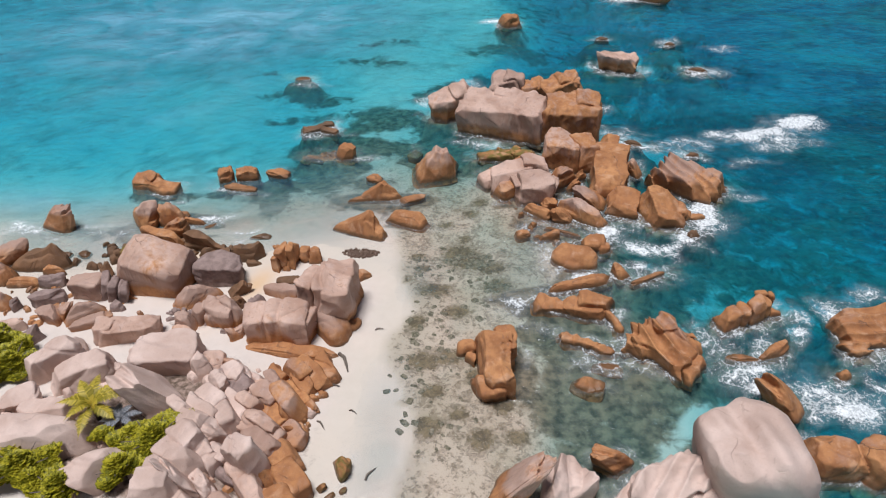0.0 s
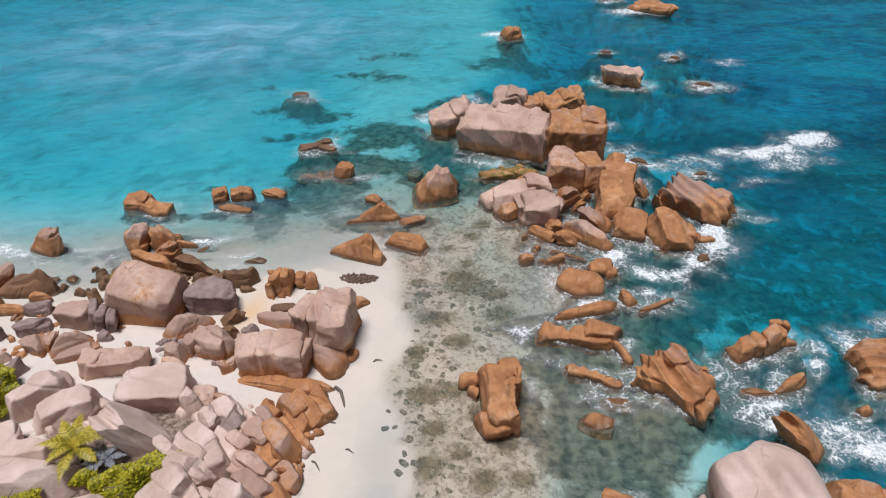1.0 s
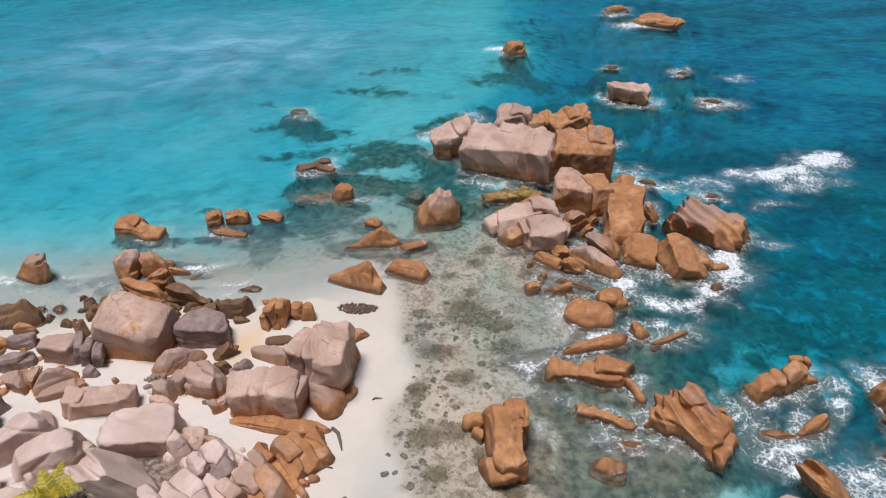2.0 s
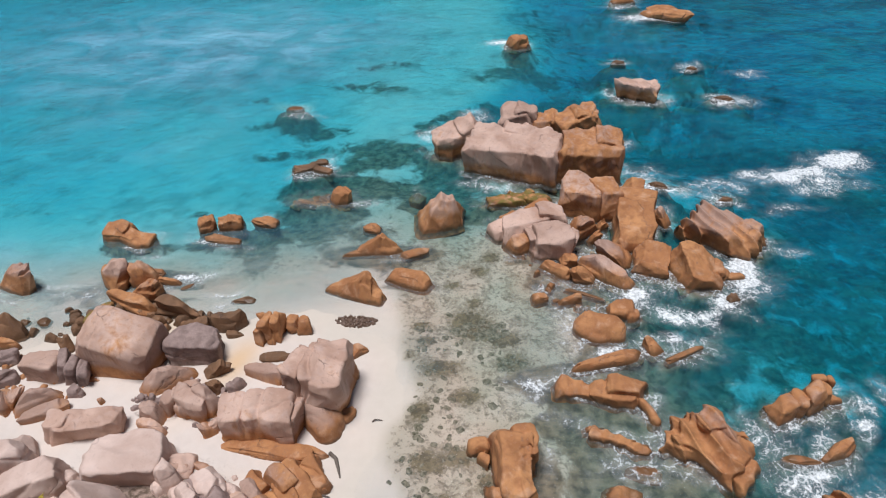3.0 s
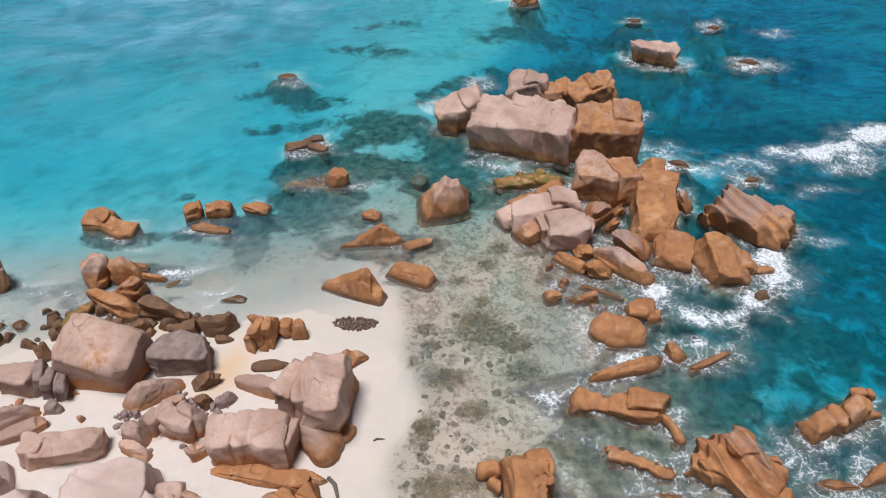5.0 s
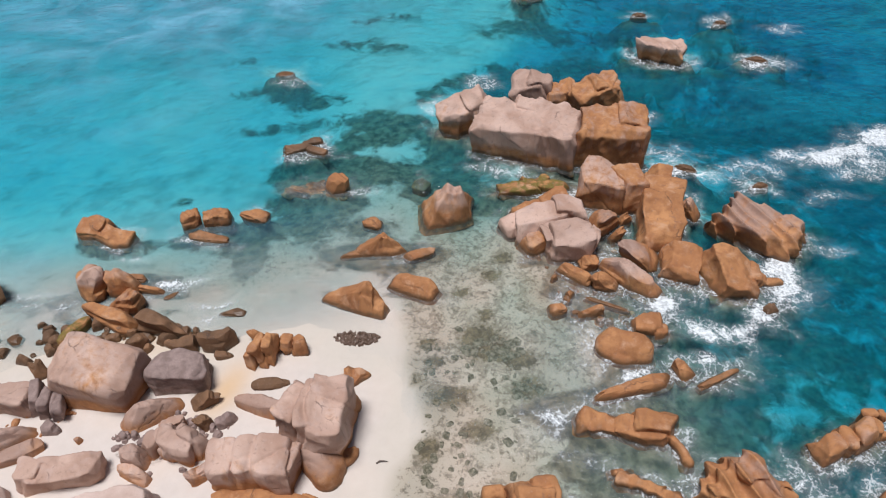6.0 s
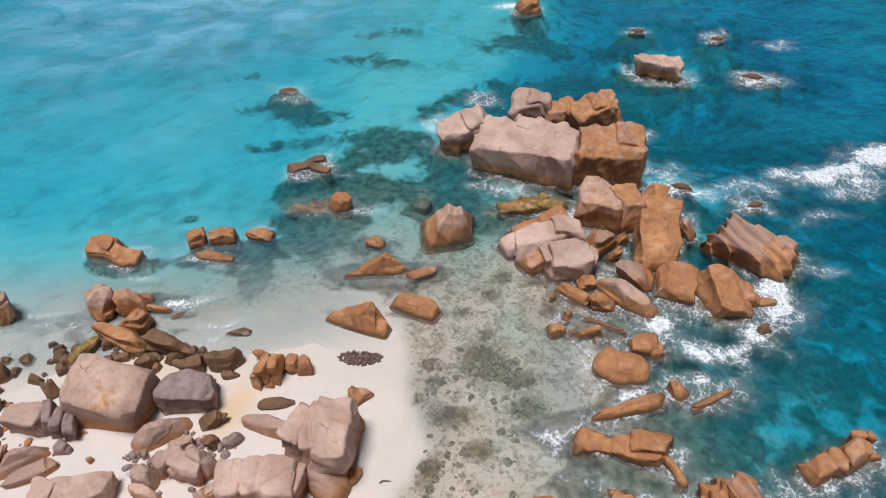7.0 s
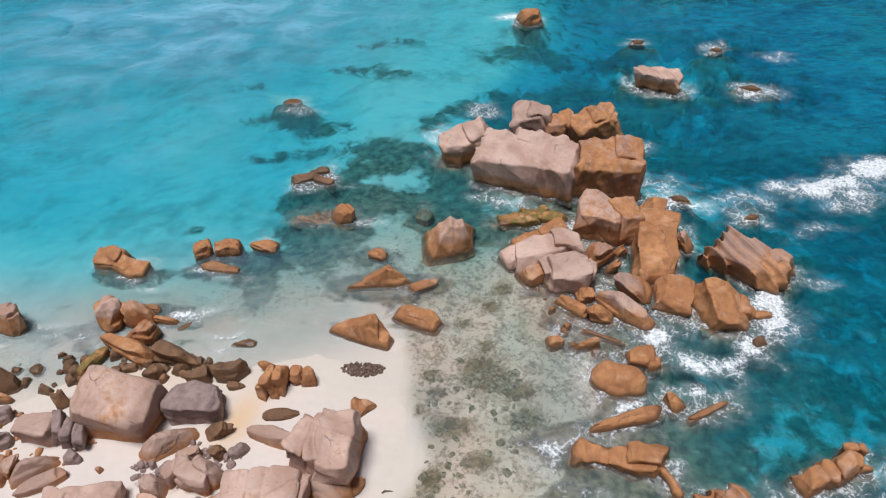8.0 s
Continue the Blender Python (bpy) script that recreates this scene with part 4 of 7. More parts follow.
rock("rock", 2286, (24.63, 123.70, 0), (4.60, 1.95, 0.83), 12, 3.4, 0.40, (-0.15, -0.03, -0.06), (0.95, 1.11, 1.02, 0.80), 0, 0.5, 4, "medium rusty brown granite boulder standing alone in turquoise water", "rocks in the bay")
# waterline of the beach
rock("boulder", 4770, (-30.74, 53.20, 0), (3.49, 1.93, 2.29), -49, 3.4, -0.11, (0.17, 0.17, -0.14), (0.93, 0.58, 1.22, 1.02), 0, 0.3, 5, "medium pink and rusty granite shore boulder at the waterline", "waterline boulders")
rock("boulder", 8376, (-27.79, 52.98, 0), (2.58, 1.59, 1.99), 12, 5, 0.07, (-0.19, 0.07, 0.06), (1.10, 1.02, 1.06, 1.00), 0, 0.5, 4, "medium rusty brown granite shore boulder at the waterline", "waterline boulders")
rock("rock", 1211, (-27.38, 54.24, 0), (1.42, 0.60, 0.30), -18, 3.4, -0.11, (-0.24, 0.05, 0.25), (0.98, 1.04, 1.23, 0.99), 0, 0.9, 4, "small rusty orange granite low rock at the waterline", "waterline boulders")
rock("rock", 6499, (-25.66, 52.80, 0), (1.89, 0.65, 0.67), -1, 3.4, 0.09, (-0.55, -0.02, -0.05), (1.37, 1.03, 0.94, 0.99), 0, 0.9, 4, "small rusty orange granite low rock at the waterline", "waterline boulders")
rock("boulder", 5586, (-27.10, 51.48, 0.1), (2.84, 2.54, 1.71), -23, 5, 0.42, (0.61, -0.13, -0.30), (0.94, 0.99, 1.00, 1.00), 0, 0.4, 4, "medium pink and rusty granite shore boulder at the waterline", "waterline boulders")
rock("boulder", 8689, (-27.55, 49.87, 0.1), (4.42, 1.54, 1.51), -25, 5, 0.02, (-0.16, -0.27, 0.11), (1.15, 0.91, 0.99, 1.00), 0, 0.4, 4, "medium pink and rusty granite shore boulder at the waterline", "waterline boulders")
rock("boulder", 1375, (-23.44, 49.17, 0.1), (3.99, 1.58, 1.68), -23, 5, 0.07, (-0.19, -0.37, -0.70), (0.86, 1.18, 1.00, 1.00), 0, 1.3, 4, "medium dark wet brown granite shore boulder at the waterline", "waterline boulders")
rock("boulder", 2551, (-25.01, 47.68, 0.1), (1.55, 1.41, 1.15), -27, 3.4, 0.07, (0.24, -0.14, -0.13), (0.79, 0.98, 0.96, 1.00), 0, 1.3, 4, "small dark wet brown granite shore boulder at the waterline", "waterline boulders")
rock("boulder", 8302, (-30.08, 48.59, 0.1), (2.77, 0.95, 0.81), 62, 5, 0.04, (0.18, -0.02, -0.06), (1.03, 1.02, 0.94, 1.04), 0, 1.2, 4, "small dark weed-stained granite boulder at the waterline", "waterline boulders")
rock("boulder", 4244, (-21.38, 47.21, 0.2), (1.59, 1.06, 0.98), 15, 5, -0.25, (-0.02, -0.04, 0.49), (1.27, 0.79, 0.93, 1.04), 0, 1.3, 4, "small dark wet brown granite shore boulder at the waterline", "waterline boulders")
rock("boulder", 1952, (-19.02, 47.55, 0.2), (2.40, 1.27, 1.48), 5, 5, -0.17, (-0.00, 0.15, 0.19), (1.22, 0.74, 0.85, 1.18), 0, 1.3, 4, "medium dark wet brown granite shore boulder at the waterline", "waterline boulders")
rock("stone", 4933, (-19.00, 50.67, 0), (2.42, 0.76, 0.27), 10, 3.4, 0.25, (0.01, -0.10, 0.70), (0.98, 0.98, 0.99, 0.99), 0, 1.3, 4, "small dark wet brown granite rock at the waterline", "waterline boulders")
rock("stone", 391, (-30.86, 44.91, 0.3), (1.03, 0.89, 1.21), 13, 3.4, 0.00, (-0.09, 0.26, -0.38), (1.22, 0.71, 0.94, 1.29), 0, 1.3, 4, "small dark wet brown granite rock at the waterline", "waterline boulders")
rock("rock", 4596, (-24.19, 52.40, -0.1), (1.20, 0.50, 0.22), 27, 3.4, -0.15, (-0.03, -0.07, 0.04), (1.05, 0.88, 0.95, 1.07), 0, 0.9, 4, "small rusty orange granite low rock at the waterline", "waterline boulders")
rock("stone", 5140, (-16.26, 48.30, 0.1), (0.90, 0.67, 0.79), 9, 5, 0.22, (-0.63, 0.04, -0.32), (1.29, 1.05, 1.09, 1.00), 0, 0.6, 4, "small rusty brown granite stone at the waterline", "waterline boulders")
rock("stone", 4210, (-18.14, 40.90, 0.8), (0.86, 1.04, 0.78), 48, 5, 0.07, (-0.34, -0.14, -0.17), (1.13, 0.88, 0.88, 0.98), 0, 1.3, 4, "small dark wet brown granite stone on the white sand", "waterline boulders")
rock("stone", 222, (-21.53, 38.22, 0.9), (1.83, 1.63, 1.31), -10, 5, 0.27, (-0.12, -0.06, -0.21), (1.20, 0.90, 0.98, 1.00), 0, 0.1, 4, "small pinkish grey granite stone on the white sand", "waterline boulders")
rock("stone", 4361, (-21.32, 37.16, 0.9), (2.20, 0.82, 0.61), -26, 5, 0.10, (-0.21, 0.01, -0.04), (1.07, 1.05, 1.03, 1.00), 0, 0.1, 4, "small pinkish grey granite stone on the white sand", "waterline boulders")
rock("stone", 8741, (-17.55, 37.15, 0.9), (1.15, 1.23, 0.84), 38, 5, 0.48, (-0.48, -0.18, 0.01), (0.90, 1.37, 0.90, 0.98), 0, 0.2, 4, "small pink and rusty granite stone on the white sand", "waterline boulders")
rock("stone", 980, (-20.53, 39.26, 0.8), (1.24, 1.32, 1.30), 68, 5, 0.09, (-0.48, 0.13, 0.29), (1.15, 1.22, 0.73, 0.96), 0, 0.1, 4, "small pinkish grey granite stone on the white sand", "waterline boulders")
# stacks and skerries in the bay
rock("rock", 3282, (-5.55, 66.40, -0.8), (1.45, 1.53, 0.62), -23, 3.4, -0.15, (-0.04, -0.03, -0.02), (0.97, 1.09, 0.98, 1.00), -1, 0.9, 4, "small rusty orange granite flat rock under shallow clear water", "rocks in the bay")

# low reef rocks awash
rock("rock", 5101, (30.47, 87.40, -0.1), (3.00, 1.30, 0.50), -12, 4, 0.3, (0.05, 0.02, 0.1), (0.8, 1.1, 1.0, 0.7), 2, 1.3, 4, "low dark wet brown granite reef rock awash in foam", "reef rocks in the swell")
rock("rock", 5138, (28.92, 96.33, -0.1), (1.80, 1.00, 0.45), 10, 4, 0.3, (0.05, 0.02, 0.1), (0.8, 1.1, 1.0, 0.7), 2, 1.3, 4, "low dark wet brown granite reef rock awash in foam", "reef rocks in the swell")
rock("rock", 5175, (19.77, 98.73, -0.1), (2.00, 1.00, 0.40), 0, 4, 0.3, (0.05, 0.02, 0.1), (0.8, 1.1, 1.0, 0.7), 2, 1.3, 4, "low dark wet brown granite reef rock awash in foam", "reef rocks in the swell")
rock("rock", 5212, (18.44, 67.91, -0.1), (2.20, 1.10, 0.45), -20, 4, 0.3, (0.05, 0.02, 0.1), (0.8, 1.1, 1.0, 0.7), 2, 1.3, 4, "low dark wet brown granite reef rock awash in foam", "reef rocks in the swell")
rock("rock", 5249, (24.26, 65.28, -0.1), (1.80, 0.90, 0.40), 10, 4, 0.3, (0.05, 0.02, 0.1), (0.8, 1.1, 1.0, 0.7), 2, 1.3, 4, "low dark wet brown granite reef rock awash in foam", "reef rocks in the swell")
rock("rock", 5286, (20.77, 50.95, -0.1), (1.60, 1.00, 0.60), 20, 4, 0.3, (0.05, 0.02, 0.1), (0.8, 1.1, 1.0, 0.7), 2, 1.3, 4, "low dark wet brown granite reef rock awash in foam", "reef rocks in the swell")
rock("rock", 5323, (24.87, 58.90, -0.1), (3.00, 1.20, 0.30), 6, 4, 0.3, (0.05, 0.02, 0.1), (0.8, 1.1, 1.0, 0.7), 2, 1.3, 4, "low dark wet brown granite reef rock awash in foam", "reef rocks in the swell")
# large rocks built up from blocks and lobes
CARVED = []


def block(x, y, top, half_x, half_y, yaw=0, tip=0, lean=0, edge=0.3, batter=0.08, break_at=0.7):
    """A broken granite block standing from its top down: yaw, tip towards -y and lean towards x in degrees, edge radius, batter of the sides, how far in its corners are broken."""
    return ("block", (x, y, top), (half_x, half_y), (yaw, tip, lean), edge, batter, break_at)


def lobe(ax, ay, az, bx, by, bz, ra, rb):
    """A rounded ridge, given by the line along its top and its radius at both ends."""
    return ("lobe", (ax, ay, az - ra), (bx, by, bz - rb), (ra, rb))


def carved(*numbers):
    """Notes one rock: name, seed, base height, rust, (cell, warp, flutes, creases, folds, direction and width of folds), label, group, pieces."""
    CARVED.append(numbers)


carved("boulder", 2385, 0, 0.08, (0.11, 0.12, 0.08, 0.08, 0.2, 40, 1.3), "huge pinkish grey granite square-cut block of the sea-washed headland", "headland rocks", [block(4.2, 70.9, 3.9, 5, 2.3, -19, 7, 0, 0.07, 0.03, 0.88), block(5.6, 72.4, 4.2, 3, 1, -19, 8, 3, 0.12, 0.05, 0.82)])
carved("boulder", 2740, 0, 0.2, (0.12, 0.2, 0.03, 0.12, 0.22, 50, 1.4), "huge pink and rusty granite tilted boulder of the sea-washed headland", "headland rocks", [block(-2.6, 74.6, 2.8, 2, 1.6, 10, 8, -18, 0.2, 0.08, 0.76), block(-0.8, 74.6, 3.9, 1.4, 1.3, 20, 6, -26, 0.15, 0.08, 0.76)])
carved("boulder", 1157, 1, 0.15, (0.12, 0.18, 0.03, 0.10, 0.14, 60, 1.5), "large pinkish grey granite peak boulder of the sea-washed headland", "headland rocks", [block(4.4, 78, 3.5, 2.3, 1.5, -2, 8, -14, 0.25, 0.1), block(5.9, 77.8, 4.1, 1.3, 1.2, -4, 6, 6, 0.3, 0.1)])
carved("boulder", 2586, 1, 0.7, (0.12, 0.2, 0.04, 0.12), "large rusty orange granite peak boulder of the sea-washed headland", "headland rocks", [block(7.6, 77, 3.42, 1.01, 1.1, 11, 6, 6, 0.17, 0.1), block(8.4, 77.4, 3.7, 0.83, 0.92, 20, 4, -10, 0.15, 0.12)])
carved("boulder", 6538, 1, 0.55, (0.12, 0.2, 0.03, 0.10, 0.2, 40, 1.6), "huge rusty brown granite peak boulder of the sea-washed headland", "headland rocks", [block(10.7, 76.6, 3.8, 2.6, 1.7, 14, 8, -16, 0.2, 0.1), block(12.3, 77, 4.2, 1.4, 1.5, 12, 6, 14, 0.2, 0.12)])
carved("boulder", 6415, 0, 0.75, (0.12, 0.14, 0.05, 0.12, 0.24, 25, 1.5), "huge rusty orange granite square-cut block of the sea-washed headland", "headland rocks", [block(11.8, 69.6, 4.4, 3.2, 2.1, -7, 7, 2, 0.1, 0.04, 0.85), block(13.5, 70.2, 4.6, 1.5, 1.7, -4, 5, 8, 0.12, 0.06, 0.82)])
carved("boulder", 4531, 0, 0.5, (0.10, 0.14, 0.02, 0.07, 0.08, 0, 1.8), "large rusty brown granite square-cut boulder of the sea-washed headland", "headland rocks", [block(10.05, 63.5, 3.15, 1.9, 1.7, -18, 5, -2, 0.15, 0.04, 0.86)])
carved("boulder", 1644, 0, 0.75, (0.10, 0.14, 0.03, 0.10), "medium rusty orange granite square-cut boulder of the sea-washed headland", "headland rocks", [block(12.55, 63.3, 3.3, 1.15, 1.6, 18, 4, 2, 0.1, 0.05, 0.86)])
carved("flat_boulder", 5998, 0, 1, (0.10, 0.14, 0.03, 0.10), "large rusty orange granite boulder of the sea-washed headland", "headland rocks", [block(14.75, 60.3, 2.2, 1.75, 3.7, -8, 12, 5, 0.07, 0.12, 0.86), block(15.3, 63.9, 2.8, 0.85, 1.5, -8, 14, 14, 0.07, 0.12, 0.85)])
carved("flat_boulder", 6708, 0, 1, (0.10, 0.16, 0.04, 0.12), "medium rusty orange granite rock of the sea-washed headland", "headland rocks", [block(15.4, 55, 1.45, 1.45, 1.9, -14, 14, 8, 0.1, 0.15)])
carved("boulder", 6009, 0.8, 0.05, (0.10, 0.2, 0.03, 0.12, 0.12, 70, 1.3), "large pinkish grey granite boulder of the sea-washed headland", "headland rocks", [block(4.8, 59.3, 2.28, 2.39, 1.2, 8, 8, -10, 0.2, 0.12), block(7, 59.9, 2.85, 1.2, 1.2, -6, 4, 0, 0.2, 0.1), block(2.6, 59.6, 1.23, 0.92, 0.92, 30, 6, -6, 0.2, 0.1)])
carved("boulder", 8296, 0.5, 0.05, (0.10, 0.2, 0.03, 0.12), "large pinkish grey granite boulder of the sea-washed headland", "headland rocks", [block(6.7, 57, 2.56, 1.61, 1.29, 4, 14, 2, 0.2, 0.08), block(5.2, 57.6, 1.99, 0.83, 1.01, 20, 8, -8, 0.2, 0.08), block(8.2, 57.3, 1.99, 0.64, 0.92, -10, 8, 10, 0.2, 0.08)])
carved("boulder", 8157, 0.1, 0.3, (0.10, 0.2, 0.03, 0.1), "small pink and rusty granite rock of the sea-washed headland", "headland rocks", [block(3.9, 57.3, 1.33, 0.78, 0.83, 20, 10, -4, 0.2, 0.08)])
carved("boulder", 5888, 0, 0.45, (0.09, 0.24, 0.0, 0.08, 0.6, 28, 1.0), "large rusty brown granite deeply folded boulder of the sea-washed headland", "headland rocks", [block(22.2, 58.5, 2.45, 3.1, 1.8, -32, 10, 4, 0.12, 0.1), block(20.4, 59.8, 2.35, 1.1, 1.1, -20, 0, -8, 0.15, 0.1)])
carved("boulder", 7351, 0, 0.95, (0.09, 0.2, 0.0, 0.12, 0.2, 70, 1.2), "large rusty orange granite boulder of the sea-washed headland", "headland rocks", [block(18.6, 53.5, 2, 1.75, 2, 6, 16, 2, 0.07, 0.1), block(20.2, 54, 1.4, 1.2, 1.15, 20, 6, 14, 0.1, 0.15), lobe(20.6, 53.4, 0.8, 22.0, 53.9, 0.5, 0.5, 0.4)])
carved("rock", 7056, 0, 1, (0.09, 0.2, 0.02, 0.05), "large rusty orange granite boulder of the sea-washed headland", "headland rocks", [lobe(8.8, 47.5, 1.3, 10.3, 47.2, 1.3, 1.35, 1.35), lobe(9.1, 46.7, 0.9, 9.7, 46.7, 0.9, 0.9, 0.9)])
carved("rock", 3820, 0, 1, (0.09, 0.2, 0.03, 0.1), "medium rusty orange granite boulder of the sea-washed headland", "headland rocks", [block(11.6, 49.2, 0.81, 1.29, 0.6, 4, 10, 0, 0.25, 0.2), block(12.6, 48.8, 0.57, 0.55, 0.46, -10, 8, 6, 0.2, 0.2)])
carved("boulder", 5587, 0, 0.7, (0.085, 0.16, 0.03, 0.08, 0.08, 20, 1.3), "large rusty orange granite wedge-shaped boulder standing in shallow clear water", "near shore rocks", [block(8.2, 41, 0.9, 3.2, 0.75, -14, 12, -9, 0.1, 0.25), block(10.2, 40.8, 1.7, 1.35, 0.6, -6, 10, -6, 0.1, 0.2), lobe(11.3, 40.1, 1.2, 12.1, 38.8, 0.4, 0.4, 0.3)])
carved("rock", 1743, 0, 0.9, (0.085, 0.18, 0.03, 0.12, 0.15, -20, 0.9), "medium rusty orange granite low wedge standing in shallow clear water", "near shore rocks", [block(8.9, 37.2, 0.81, 1.66, 0.46, -20, 12, -4, 0.1, 0.3), block(10.4, 36.5, 0.81, 0.83, 0.41, -30, 10, 8, 0.1, 0.3), lobe(7, 38.1, 0.38, 8.2, 37.8, 0.66, 0.3, 0.35)])
carved("boulder", 3420, 0, 0.7, (0.085, 0.22, 0.0, 0.06, 0.4, 38, 1.15), "large rusty orange granite deeply folded boulder standing in shallow clear water", "near shore rocks", [block(14.6, 36.1, 1.9, 2.3, 1.5, -50, 8, 6, 0.2, 0.08, 0.76), block(14.7, 37.4, 2.35, 0.9, 0.9, -20, 0, 0, 0.2, 0.1), block(13.4, 36.7, 1.7, 1.3, 1.2, -35, 8, -8, 0.2, 0.1, 0.78), block(15.8, 34.7, 1.15, 1.1, 1, -40, 10, 6, 0.2, 0.1)])
carved("rock", 1477, 0, 0.4, (0.08, 0.16, 0.02, 0.14), "large pink and rusty granite knobbed rock standing in shallow clear water", "near shore rocks", [block(20.3, 39.4, 1.5, 0.85, 0.75, 15, 6, -8, 0.35, 0.08), block(21.35, 39.7, 1.45, 0.65, 0.8, -5, 8, 6, 0.35, 0.08), block(22.5, 39.9, 1.7, 0.8, 0.75, 20, 6, -6, 0.35, 0.08), block(23.5, 40.3, 1.5, 0.7, 0.65, -10, 8, 6, 0.35, 0.08), block(24.4, 40.55, 0.8, 0.65, 0.5, 20, 4, 10, 0.25, 0.1)])
carved("rock", 2705, 0, 0.9, (0.08, 0.14, 0.02, 0.14), "small rusty orange granite knob standing in shallow clear water", "near shore rocks", [block(23.3, 41.2, 1.9, 0.46, 0.37, 10, 4, -6, 0.25, 0.05), block(24.1, 41.35, 1.71, 0.39, 0.37, -10, 4, 8, 0.25, 0.05)])
carved("boulder", 295, 0, 0.9, (0.085, 0.14, 0.03, 0.10, 0.14, 5, 0.9), "large rusty orange granite ridge boulder standing in shallow clear water", "near shore rocks", [block(2.45, 33.8, 2.5, 1.1, 2.2, 6, 14, 2, 0.07, 0.04, 0.84), block(3, 35.2, 2.7, 0.85, 1.2, 14, 4, 6, 0.1, 0.08, 0.8), block(2, 32.1, 1.3, 1, 0.8, 8, 26, -2, 0.1, 0.1, 0.8)])
carved("rock", 6804, 0, 0.9, (0.09, 0.2, 0.05, 0.16), "small rusty orange granite low rock standing in shallow clear water", "near shore rocks", [lobe(0, 36.4, 0.95, 1, 36.3, 0.95, 0.57, 0.61), lobe(0.5, 35.7, 0.66, 1.1, 35.4, 0.66, 0.48, 0.52)])
carved("boulder", 2291, 0, 0.4, (0.10, 0.16, 0.03, 0.05, 0.12, 0, 1.3), "large pink and rusty granite pyramid-shaped boulder of the sea-washed headland", "headland rocks", [block(-2.35, 61.6, 3.2, 0.7, 0.65, 4, 12, 6, 0.1, 0.55, 0.86)])
carved("boulder", 553, 0, 0.3, (0.12, 0.25, 0.03, 0.08, 0.35, 30, 1.7), "huge pink and rusty granite boulder of the sea-washed headland", "headland rocks", [block(20.1, 88.2, 2.2, 2.7, 1.7, -16, 6, 0, 0.2, -0.1)])
carved("boulder", 7479, 0.5, 0.35, (0.10, 0.2, 0.0, 0.0), "huge pink and rusty granite domed boulder on white sand", "beach boulders", [block(-25.05, 43.2, 3.95, 2.8, 1.8, -4, 10, 15, 0.7, 0.03, 0.76)])
carved("boulder", 7413, 0.5, -0.1, (0.095, 0.18, 0.02, 0.08, 0.12, 10, 1.6), "medium dark grey granite grey boulder on white sand", "beach boulders", [block(-20.6, 44.1, 2.75, 2.1, 1.15, 7, 8, 4, 0.1, 0.02)])
carved("boulder", 2707, 0.3, 0.3, (0.09, 0.12, 0.03, 0.13), "large pinkish grey granite tall grooved boulder on white sand", "beach boulders", [block(-11.9, 40.4, 4.2, 0.8, 1.4, -28, 6, 0, 0.17, 0.06, 0.84), block(-10.8, 40, 4.5, 0.65, 1.9, -10, 6, 0, 0.15, 0.05, 0.86), block(-9.7, 40, 4.6, 1.2, 2.2, -4, 8, 4, 0.2, 0.07, 0.84)])
carved("boulder", 2049, 0.9, 0.2, (0.085, 0.14, 0.05, 0.13), "large pinkish grey granite boulder with vertical grooves on white sand", "beach boulders", [block(-15.6, 37.2, 3.05, 0.9, 1.25, -4, 7, -6, 0.12, 0.06, 0.84), block(-14.2, 37.2, 3.2, 0.75, 1.3, 2, 7, 0, 0.12, 0.05, 0.86), block(-12.6, 37.3, 3.25, 1.25, 1.35, -2, 6, 5, 0.15, 0.07, 0.84), block(-11.5, 37.5, 2.85, 0.5, 1.1, -14, 0, 12, 0.12, 0.1, 0.84)])
carved("boulder", 8240, 0.2, 0.35, (0.09, 0.12, 0.0, 0.0), "medium pink and rusty granite smooth oval boulder on white sand", "beach boulders", [lobe(-11, 38.7, 2.38, -9.8, 37.5, 1.52, 0.96, 0.87), lobe(-10.6, 38.9, 2.09, -9.5, 38.1, 1.42, 0.78, 0.78)])
carved("boulder", 1516, 0.6, 0.05, (0.09, 0.12, 0.02, 0.1), "medium pinkish grey granite square-cut boulder on white sand", "beach boulders", [block(-31, 42.2, 2.28, 1.61, 0.92, 1, 6, 0, 0.25, 0.03, 0.88)])
carved("boulder", 170, 0.9, 0.05, (0.085, 0.18, 0.02, 0.08, 0.07, 60, 0.8), "large pinkish grey granite long boulder on white sand", "beach boulders", [block(-25.3, 36.8, 2.33, 2.16, 0.87, 14, 8, 5, 0.15, -0.03, 0.78), block(-27, 36.6, 2.47, 0.92, 0.78, 0, 4, -8, 0.15, 0.02, 0.78)])
carved("flat_boulder", 4108, 1.5, -0.2, (0.085, 0.18, 0.02, 0.08, 0.07, 60, 0.8), "large pale granite slab-like boulder in the beach boulder pile", "beach boulders", [block(-21, 33.8, 3.25, 2.6, 1.3, 8, 10, 3, 0.15, 0, 0.8)])
carved("boulder", 4223, 0.2, 0.7, (0.09, 0.14, 0.05, 0.14), "medium rusty orange granite ribbed boulder on white sand", "beach boulders", [block(-15.7, 46.2, 2.28, 0.51, 0.83, -10, 4, -8, 0.12, 0.03), block(-14.9, 46.3, 2.38, 0.46, 0.83, -2, 4, 6, 0.12, 0.04), block(-16.3, 46, 1.61, 0.41, 0.55, -24, 0, -10, 0.12, 0.05)])
carved("boulder", 1189, 0.2, 0.6, (0.09, 0.14, 0.04, 0.14), "medium rusty brown granite ribbed boulder on white sand", "beach boulders", [block(-13.9, 47.1, 1.61, 0.55, 0.6, 4, 4, -4, 0.15, 0.05), block(-13, 47, 1.52, 0.51, 0.55, 14, 4, 6, 0.12, 0.05)])
